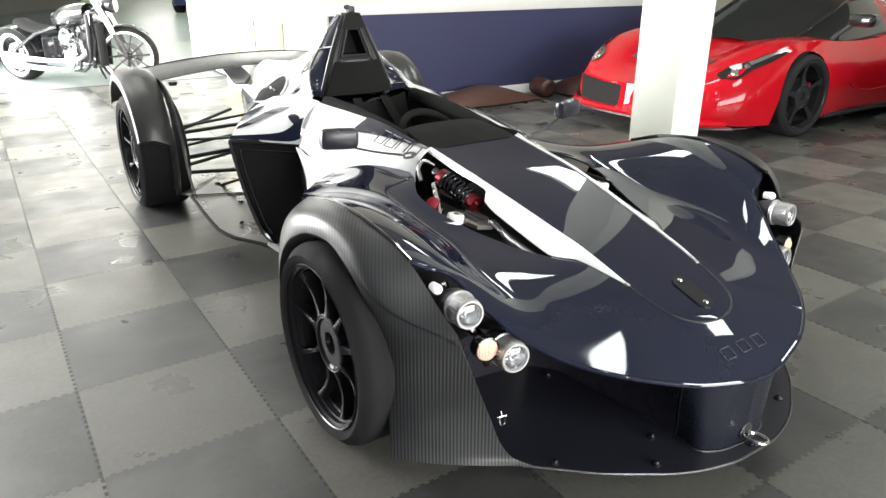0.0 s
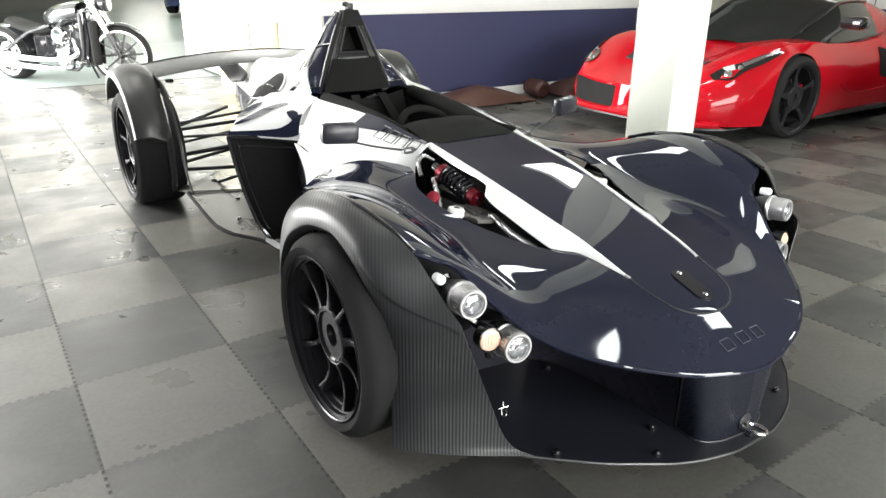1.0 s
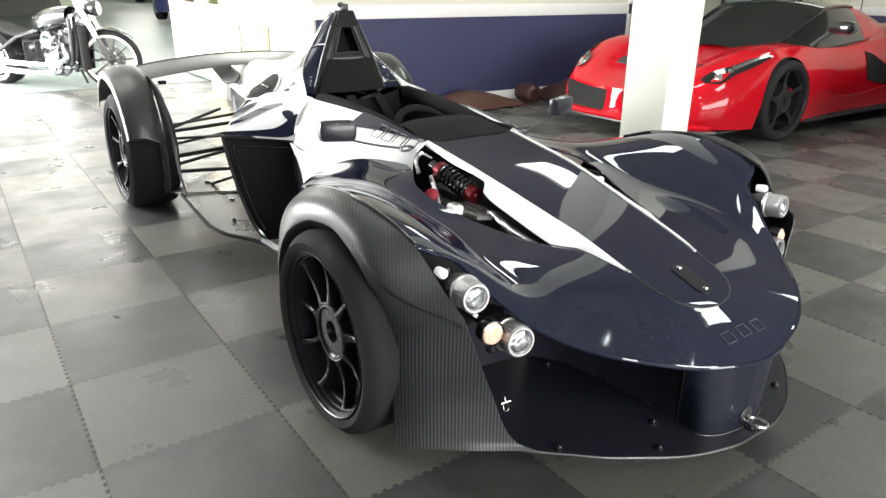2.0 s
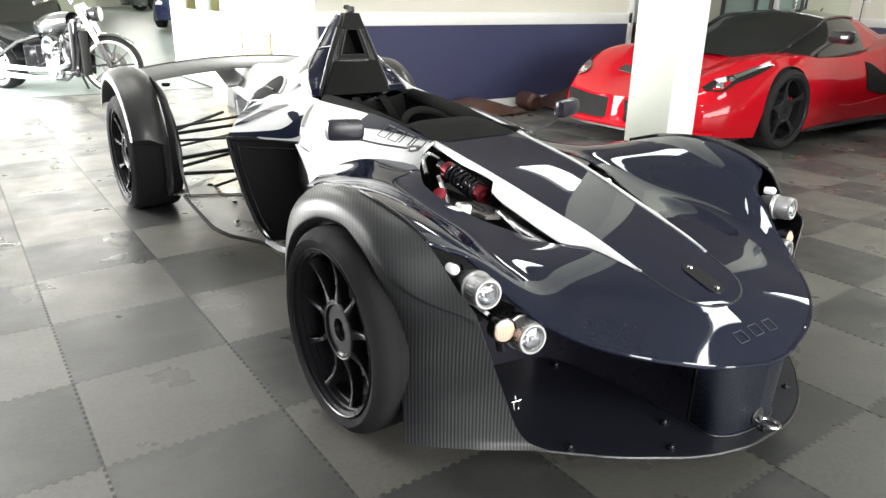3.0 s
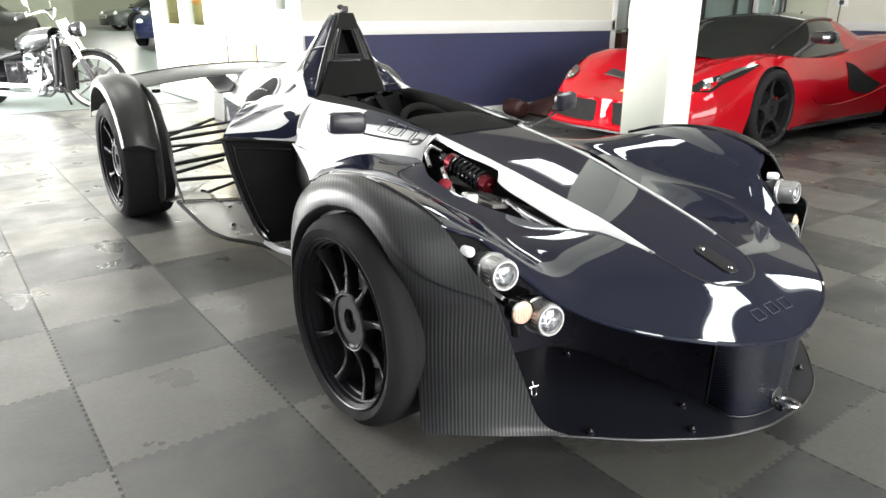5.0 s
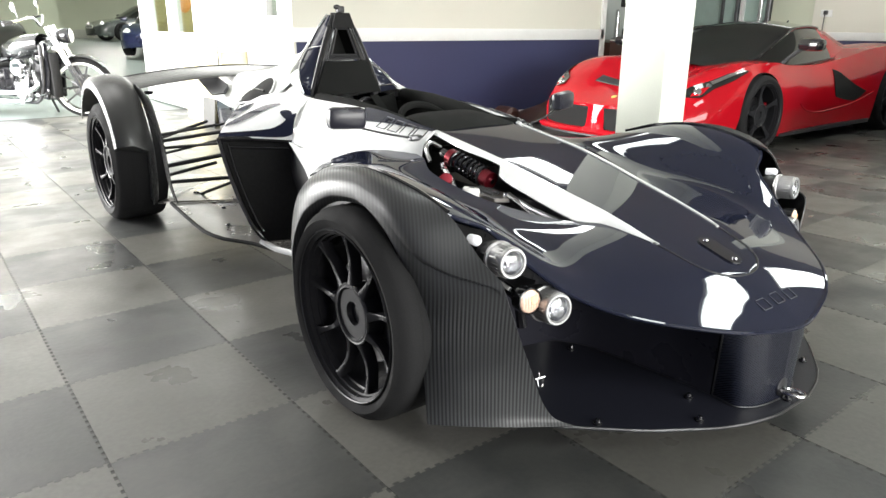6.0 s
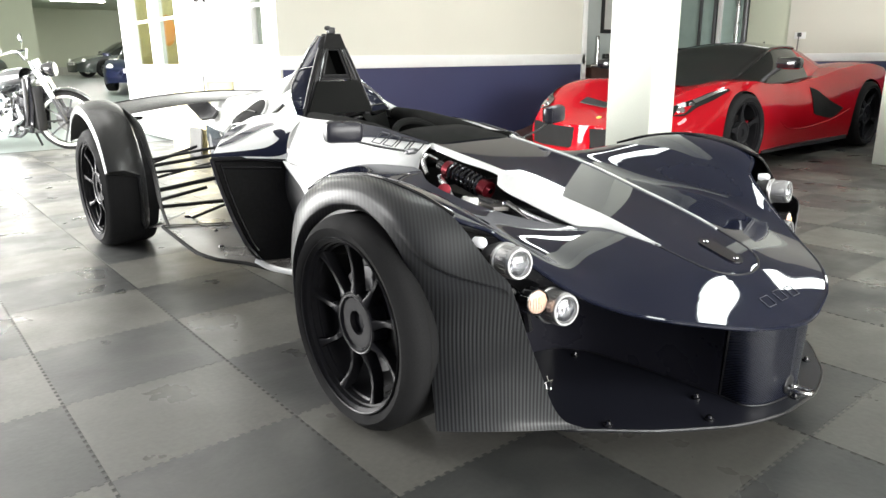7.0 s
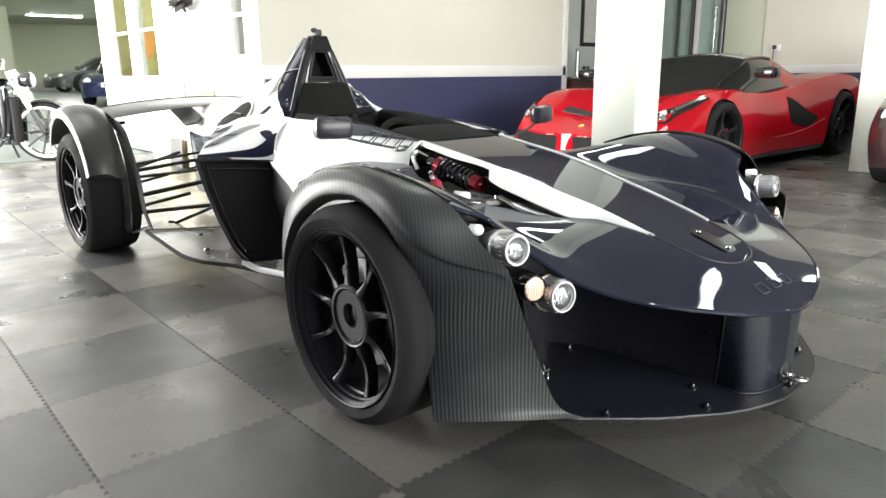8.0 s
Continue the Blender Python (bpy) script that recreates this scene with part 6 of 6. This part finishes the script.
BF = BM @ Matrix.Translation((0.6, 0, 0)) @ pose(0, 0, 0, 0, 0, 32) @ Matrix.Translation((-0.6, 0, 0))


BX = 0.17


def B(x, y, z):
    """A point of the frame, with the engine set forward between the wheels."""
    return BM @ Vector((x + BX * min(1, max(0, (x + 0.85) / 0.5)), y, z))


def F(x, y, z):
    """A point of the steered front end."""
    return BF @ Vector((x, y, z))


def bike_wheel(x, r, w, rim, name):
    t = new(name)
    t.parent = bike
    m = (BF if x > 0 else BM) @ Matrix.Translation((x, 0, r)) @ pose(0, 0, 0, 0, 0, 90)
    part("tyre", lathe([(rim, -w * 0.42), (r - 0.04, -w / 2), (r - 0.012, -w * 0.36), (r, 0), (r - 0.012, w * 0.36), (r - 0.04, w / 2), (rim, w * 0.42)], m, 56), RUBBER, t, "black tyre")
    for sd in (1, -1):
        part("rim_edge", lathe([(rim + 0.03, sd * w * 0.465), (rim + 0.008, sd * w * 0.47), (rim - 0.008, sd * w * 0.44), (rim - 0.012, sd * w * 0.36)], m, 56), PLATE_WHITE, t, "pale polished rim edge")
    part("rim", lathe([(rim + 0.008, -w * 0.42), (rim - 0.012, -w * 0.36), (rim - 0.02, 0), (rim - 0.012, w * 0.36), (rim + 0.008, w * 0.42)], m, 56), BLACK_GLOSS, t, "black rim")
    for k in range(10):
        a = 2 * math.pi * k / 10
        d = Vector((0, math.cos(a), math.sin(a)))
        part("spoke", tube([m @ (Vector((0.03 * (-1) ** k, 0, 0)) + d * 0.03), m @ (d * (rim - 0.015))], [0.013, 0.009], 6), DARK_STEEL, t)
    part("hub", lathe([(0, 0.08), (0.03, 0.075), (0.045, 0.03), (0.045, -0.03), (0.03, -0.075), (0, -0.08)], m, 20), BLACK_GLOSS, t)
    for sd in (1,) if x > 0 else (-1,):
        part("brake_disc", lathe([(0.07, 0.06 * sd), (0.145, 0.06 * sd), (0.145, 0.066 * sd), (0.07, 0.066 * sd)], m, 32), STEEL, t)


bike_wheel(0.87, 0.345, 0.13, 0.275, "front_wheel")
bike_wheel(-0.85, 0.325, 0.24, 0.235, "rear_wheel")
for sd in (1, -1):
    part("fork", tube([F(0.87, sd * 0.11, 0.345), F(0.785, sd * 0.11, 0.62)], 0.026, 12), BLACK_GLOSS, bike, "black fork slider")
    part("fork_shroud", tube([F(0.785, sd * 0.11, 0.62), F(0.70, sd * 0.11, 0.87), F(0.64, sd * 0.11, 1.04)], [0.034, 0.038, 0.03], 12), CHROME, bike, "chrome upper fork shroud")
    part("push_rod", tube([B(0.12, sd * 0.14, 0.40), B(0.20, sd * 0.10, 0.66)], 0.012, 8), CHROME, bike)
    part("push_rod", tube([B(0.06, sd * 0.14, 0.40), B(-0.04, sd * 0.10, 0.66)], 0.012, 8), CHROME, bike)
    part("down_tube", tube([B(0.42, sd * 0.06, 0.86), B(0.44, sd * 0.10, 0.55), B(0.36, sd * 0.12, 0.24)], 0.026, 8), BLACK_GLOSS, bike, "black down tube")
    part("side_cover", boxed(B(-0.22, sd * 0.15, 0.46), (0.24, 0.05, 0.26), 0.03), BLACK_GLOSS, bike, "black oil tank cover")
    part("signal_lamp", lathe([(0, 0.03), (0.03, 0.02), (0.036, -0.02), (0, -0.04)], BF @ Matrix.Translation((0.70, sd * 0.2, 0.80)), 14), CHROME, bike, "small chrome signal lamp")
    part("handlebar", tube([F(0.56, sd * 0.03, 1.05), F(0.54, sd * 0.2, 1.15), F(0.40, sd * 0.40, 1.12)], 0.014, 8, 10), CHROME, bike, "chrome handlebar")
    part("grip", tube([F(0.40, sd * 0.40, 1.12), F(0.34, sd * 0.50, 1.105)], 0.02, 10), BLACK, bike)
    part("bar_mirror", lathe([(0, 0.012), (0.05, 0.008), (0.055, 0), (0.05, -0.012), (0, -0.016)], BF @ Matrix.Translation((0.45, sd * 0.42, 1.27)) @ pose(0, 0, 0, 0, 0, 0), 18), CHROME, bike, "round chrome mirror")
    part("mirror_stem", tube([F(0.45, sd * 0.36, 1.14), F(0.46, sd * 0.42, 1.26)], 0.006, 6), CHROME, bike)
    part("frame_rail", tube([B(0.42, sd * 0.12, 0.85), B(0.36, sd * 0.14, 0.40), B(0.20, sd * 0.14, 0.20), B(-0.45, sd * 0.14, 0.22), B(-0.85, sd * 0.16, 0.33)], 0.022, 8, 20), BLACK, bike, "black frame rail")
    part("rear_strut", tube([B(-0.85, sd * 0.17, 0.34), B(-0.42, sd * 0.16, 0.62), B(-0.1, sd * 0.12, 0.7)], 0.024, 8), BLACK_GLOSS, bike)
    part("foot_peg", tube([B(0.42, sd * 0.15, 0.32), B(0.44, sd * 0.32, 0.33)], 0.016, 8), CHROME, bike)
part("headlamp", lathe([(0, 0.03), (0.06, 0.022), (0.085, 0.0), (0.09, -0.03), (0.06, -0.12), (0, -0.14)], BF @ Matrix.Translation((0.83, 0, 0.93)), 28), BLACK_GLOSS, bike, "round gloss black headlamp")
part("lamp_glass", lathe([(0, 0.034), (0.06, 0.026), (0.078, 0.01)], BF @ Matrix.Translation((0.835, 0, 0.93)), 28), PLATE_WHITE, bike)
part("tank", sheet([[B(0.34 - 0.56 * i / 12, (0.04 + 0.13 * math.sin(math.pi * (0.18 + 0.7 * i / 12))) * math.cos(a), 0.86 - 0.10 * i / 12 + (0.05 + 0.085 * math.sin(math.pi * (0.2 + 0.6 * i / 12))) * math.sin(a)) for a in [2 * math.pi * k / 18 for k in range(18)]] for i in range(13)], closed=True), BLACK_CAR, bike, "gloss black fuel tank")
part("seat", sheet([[B(-0.12 - 0.62 * i / 12, 0.16 * math.cos(a) * (0.75 + 0.25 * math.sin(math.pi * i / 12)), 0.66 - 0.05 * math.sin(math.pi * i / 12) + 0.06 * (i / 12) ** 2 + 0.05 * math.sin(a)) for a in [2 * math.pi * k / 16 for k in range(16)]] for i in range(13)], closed=True), SUEDE, bike, "black leather seat")
for nm, x, r, a0, a1, w in (("front_mudguard", 0.87, 0.375, 40, 150, 0.07), ("rear_mudguard", -0.85, 0.365, 10, 140, 0.135)):
    part(nm, sheet([[(F if x > 0 else B)(x + (r - 0.02 * q * q) * math.cos(math.radians(a)), w * q, (0.345 if x > 0 else 0.325) + (r - 0.02 * q * q) * math.sin(math.radians(a))) for q in stations(-1, 1, 9)] for a in stations(a0, a1, 20)], 0.008), BLACK_CAR, bike, "gloss black mudguard")
for ang, bx in ((24, 0.16), (-22, -0.04)):
    cm = BM @ Matrix.Translation((bx + BX, 0, 0.42)) @ pose(0, 0, 0, 0, ang, 0)
    fins = [(0.0, 0.06)] + [(r, 0.06 + 0.025 * k + a) for k in range(8) for r, a in ((0.075, 0.0), (0.095, 0.001), (0.095, 0.011), (0.075, 0.012))] + [(0.0, 0.25)]
    part("cylinder", lathe(fins, cm @ pose(0, 0, 0, 0, -90, 0), 20), DARK_STEEL, bike, "finned engine cylinder", smooth=False)
    part("rocker_cover", boxed(cm @ Vector((0, 0, 0.30)), (0.17, 0.17, 0.08), 0.03), CHROME, bike, "chrome rocker cover")
part("crankcase", boxed(B(0.04, 0, 0.36), (0.30, 0.42, 0.22), 0.06), DARK_STEEL, bike, "dark metal crankcase")
part("primary_cover", lathe([(0, 0.03), (0.10, 0.025), (0.13, 0), (0.13, -0.04)], BM @ Matrix.Translation((0.1 + BX, -0.19, 0.34)) @ pose(0, 0, 0, 0, 0, -90), 24), CHROME, bike, "round chrome engine cover")
part("air_cleaner", lathe([(0, 0.04), (0.08, 0.036), (0.10, 0.01), (0.10, -0.03)], BM @ Matrix.Translation((0.10 + BX, -0.20, 0.60)) @ pose(0, 0, 0, 0, 0, -90), 28), CHROME, bike, "round chrome air cleaner")
for k, (z, y) in enumerate(((0.33, -0.22), (0.23, -0.23))):
    part("exhaust", tube([B(0.22 - 0.1 * k, -0.12, 0.55), B(0.34 - 0.16 * k, -0.19, 0.42), B(0.10, y, z), B(-0.35, y, z - 0.01), B(-0.86, y, z + 0.02)], [0.026, 0.028, 0.036, 0.046, 0.046], 14, 24), CHROME, bike, "long chrome exhaust pipe")
part("belt_guard", tube([B(-0.85, 0.19, 0.33), B(-0.1, 0.19, 0.36)], 0.03, 8), BLACK, bike)
part("side_stand", tube([B(0.1, 0.15, 0.22), B(0.0, 0.30, 0.0)], 0.014, 8), BLACK, bike)
part("battery_box", boxed(B(-0.22, 0, 0.44), (0.26, 0.26, 0.3), 0.04), BLACK_GLOSS, bike)
part("radiator", boxed(B(0.40, 0, 0.50), (0.10, 0.28, 0.5), 0.03), MESH_BLACK, bike)

# ---- loose things by the walls ----
ct = thing("cabinet", "cream board cabinet standing against the office front", "cabinet", at=(2.56, 6.08, 0))
part("carcass", boxed((0, 0, 0.39), (0.28, 1.2, 0.78), 0.006), CARTON, ct, "cream board carcass")
part("top", boxed((-0.005, 0, 0.795), (0.31, 1.24, 0.03), 0.006), WHITE_GLOSS, ct)
part("door_gap", boxed((-0.142, 0.0, 0.38), (0.003, 0.006, 0.7)), BLACK, ct, smooth=False)
part("black_post", boxed((-0.165, -0.60, 0.72), (0.014, 0.014, 0.34), 0.003), BLACK, ct, "thin black post at its corner")
bp = thing("panel_board", "grey board leaning on the cream cabinet", "board", at=(2.36, 5.78, 0))
part("board", boxed((0, 0, 0.15), (0.02, 0.34, 0.3), 0.003, pose(0, 0, 0, 0, 6, 0)), mat("grey_board", (0.06, 0.06, 0.058), 0.7), bp)
fl = thing("hanging_flowers", "dark dried flower bunch hanging on the office front", "decoration", at=(2.58, 5.86, 1.69))
rnd = random.Random(5)
for k in range(90):
    a, e = rnd.uniform(0, 2 * math.pi), rnd.uniform(-0.2, 1.2)
    d = Vector((math.cos(a) * math.cos(e) * 0.35, math.cos(e) * math.sin(a), -math.sin(e) * 0.45))
    ln = rnd.uniform(0.17, 0.30)
    s = d.orthogonal().normalized() * rnd.uniform(0.03, 0.055)
    part("petal", sheet([[d * 0.01 - s * 0.2, d * 0.01 + s * 0.2], [d * ln * 0.6 - s, d * ln * 0.6 + s], [d * ln - s * 0.2, d * ln + s * 0.2]], 0.002), PLANT, fl)
part("cord", tube([Vector((0, 0, 0)), Vector((0.0, 0, 0.5))], 0.004, 6), BLACK, fl)
part("hook", tube([Vector((0, 0, 0.5)), Vector((0.12, 0, 0.51))], 0.005, 6), BLACK, fl)
# brown hide seat pads along the navy wall
LEATHER = mat("brown_leather", (0.07, 0.03, 0.02), 0.5, vary=0.25, scale=3, bump=0.002)
DARK_LEATHER = mat("dark_brown_leather", (0.045, 0.016, 0.012), 0.5, vary=0.25, scale=3, bump=0.002)


def pad(name, label, x0, x1, h, material):
    t = thing(name, label, "seat pad", at=((x0 + x1) / 2, 4.12, 0))
    n, w = 26, (x1 - x0) / 2
    rows = []
    for i in range(n):
        u = -1 + 2 * i / (n - 1)
        rows.append([Vector((u * w, 0.24 * v, 0.012 + h * (1 - abs(u) ** 3) * (1 - v * v) ** 0.5 * (0.85 + 0.15 * math.sin(5 * u + 1)) + 0.008 * noise.noise(Vector((u * 4, v * 3, x0))))) for v in stations(-1, 1, 13)])
    part("cover", sheet(rows, 0.01), material, t)
    return t


pad("leather_pad", "brown leather seat pad lying by the navy wall", 3.55, 4.95, 0.16, LEATHER)
pad("dark_pad", "dark brown leather seat pad lying by the navy wall", 5.35, 6.75, 0.24, DARK_LEATHER)
kb = thing("leather_roll", "rolled dark brown leather bolster on the floor", "bolster", at=(5.13, 4.1, 0.1))
part("roll", lathe([(0, 0.16), (0.06, 0.16), (0.095, 0.13), (0.1, 0), (0.095, -0.13), (0.06, -0.16), (0, -0.16)], pose(0, 0, 0, 0, 0, 80), 24), DARK_LEATHER, kb)
# desk in the alcove with a chrome tap-like stand and a picture
dk = thing("desk", "dark red wooden desk in the alcove", "desk", at=(8.6, 5.3, 0))
part("desk_top", boxed((0, 0, 0.86), (1.2, 0.5, 0.04), 0.006), STEEL, dk, "pale metal desk top")
part("front_board", boxed((0, -0.22, 0.44), (1.16, 0.03, 0.8), 0.004), WOOD_DARK, dk)
part("side_board", boxed((-0.57, 0.02, 0.44), (0.03, 0.44, 0.8), 0.004), WOOD_DARK, dk)
part("side_board", boxed((0.57, 0.02, 0.44), (0.03, 0.44, 0.8), 0.004), WOOD_DARK, dk)
st = thing("chrome_stand", "slim chrome cylinder standing on the desk", "stand", at=(8.44, 5.3, 0.88))
part("cylinder", lathe([(0.0, 0.42), (0.02, 0.42), (0.03, 0.4), (0.032, 0.36), (0.04, 0.02), (0.07, 0.015), (0.07, 0.0)], pose(0, 0, 0, 0, -90, 0), 20), STEEL, st)
kt = thing("black_jar", "small black jar standing on the desk", "jar", at=(8.66, 5.3, 0.88))
part("jar", lathe([(0, 0.16), (0.05, 0.155), (0.06, 0.12), (0.06, 0.0), (0, 0)], pose(0, 0, 0, 0, -90, 0), 18), BLACK_GLOSS, kt)
pc = thing("framed_picture", "dark framed picture on the alcove wall", "picture", at=(9.32, 5.585, 1.85))
part("frame", boxed((0, 0, 0), (0.9, 0.03, 1.0), 0.008), BLACK, pc)
part("picture", boxed((0, -0.017, 0), (0.78, 0.004, 0.88)), PLATE_WHITE, pc, smooth=False)
sk = thing("wall_socket", "white wall socket with a black plug and cable", "socket", at=(EX - 0.008, 2.898, 1.245))
part("plate", boxed((0, 0, 0), (0.014, 0.15, 0.09), 0.004), WHITE_GLOSS, sk)
part("plug", boxed((-0.025, 0.0, 0.01), (0.04, 0.05, 0.055), 0.01), BLACK, sk)
part("cable", tube([Vector((-0.04, 0, 0)), Vector((-0.05, 0.0, -0.15)), Vector((-0.045, 0.01, -0.5)), Vector((-0.04, 0.02, -1.2))], 0.007, 6, 14), BLACK, sk)
part("baseboard", boxed((4.88, WY - 0.008, 0.05), (4.34, 0.016, 0.1), 0.003), WHITE_GLOSS, bpy.data.objects["wall_back"], "white baseboard")

# ---- floor tiles ----
floor = slab("floor", (3.2, 0.3, -0.0053), (14.4, 14.6, 0.008), SEAM, "interlocking grey vinyl floor tiles in a chequer")
T = 0.5
bm = bmesh.new()
pts, g, n = [], 0.0004, 16
for side in range(4):
    for i in range(n):
        s0, w = -T / 2 + g + (T - 2 * g) * i / n, (T - 2 * g) / n
        # toothed edges: open slots on one side, teeth that fill the neighbour's slots on another
        for f, dpt in (((0.0, 0), (0.5, 0), (0.5, 1), (1.0, 1)), ((0.0, 0), (0.5, 0), (0.5, 1), (1.0, 1)), ((0.0, -0.94), (0.5, -0.94), (0.5, 0), (1.0, 0)), ((0.0, 0),))[side]:
            a, b = s0 + w * f, -T / 2 + g + (0.0085 if side == 1 else 0.009) * dpt
            pts.append([(a, b), (-b, a), (-a, -b), (b, -a)][side])
prism([(x, y, -0.006) for x, y in pts], (0, 0, 0.006), bm)
bmesh.ops.recalc_face_normals(bm, faces=bm.faces)
tile_me = bpy.data.meshes.new("tile")
bm.to_mesh(tile_me)
bm.free()
tile_dark = tile_me.copy()
tile_me.materials.append(TILE_LIGHT), tile_dark.materials.append(TILE_DARK)
far = {0: bmesh.new(), 1: bmesh.new()}
for i in range(-8, 20):
    for j in range(-14, 15):
        x, y, par = (i + 0.5) * T, (j + 0.5) * T, (i + j) % 2
        if -5 <= i <= 10 and -4 <= j <= 13:
            ob = new("tile", tile_dark if par else tile_me)
            ob.location, ob.parent = (x - 3.2 + 3.2, y, 0), floor
        else:
            box(far[par], (x, y, -0.003), (T - 0.0008, T - 0.0008, 0.006))
for par in (0, 1):
    ob = part("far_tiles", far[par], TILE_DARK if par else TILE_LIGHT, floor, smooth=False)
    tagged(ob, kind="stuff")
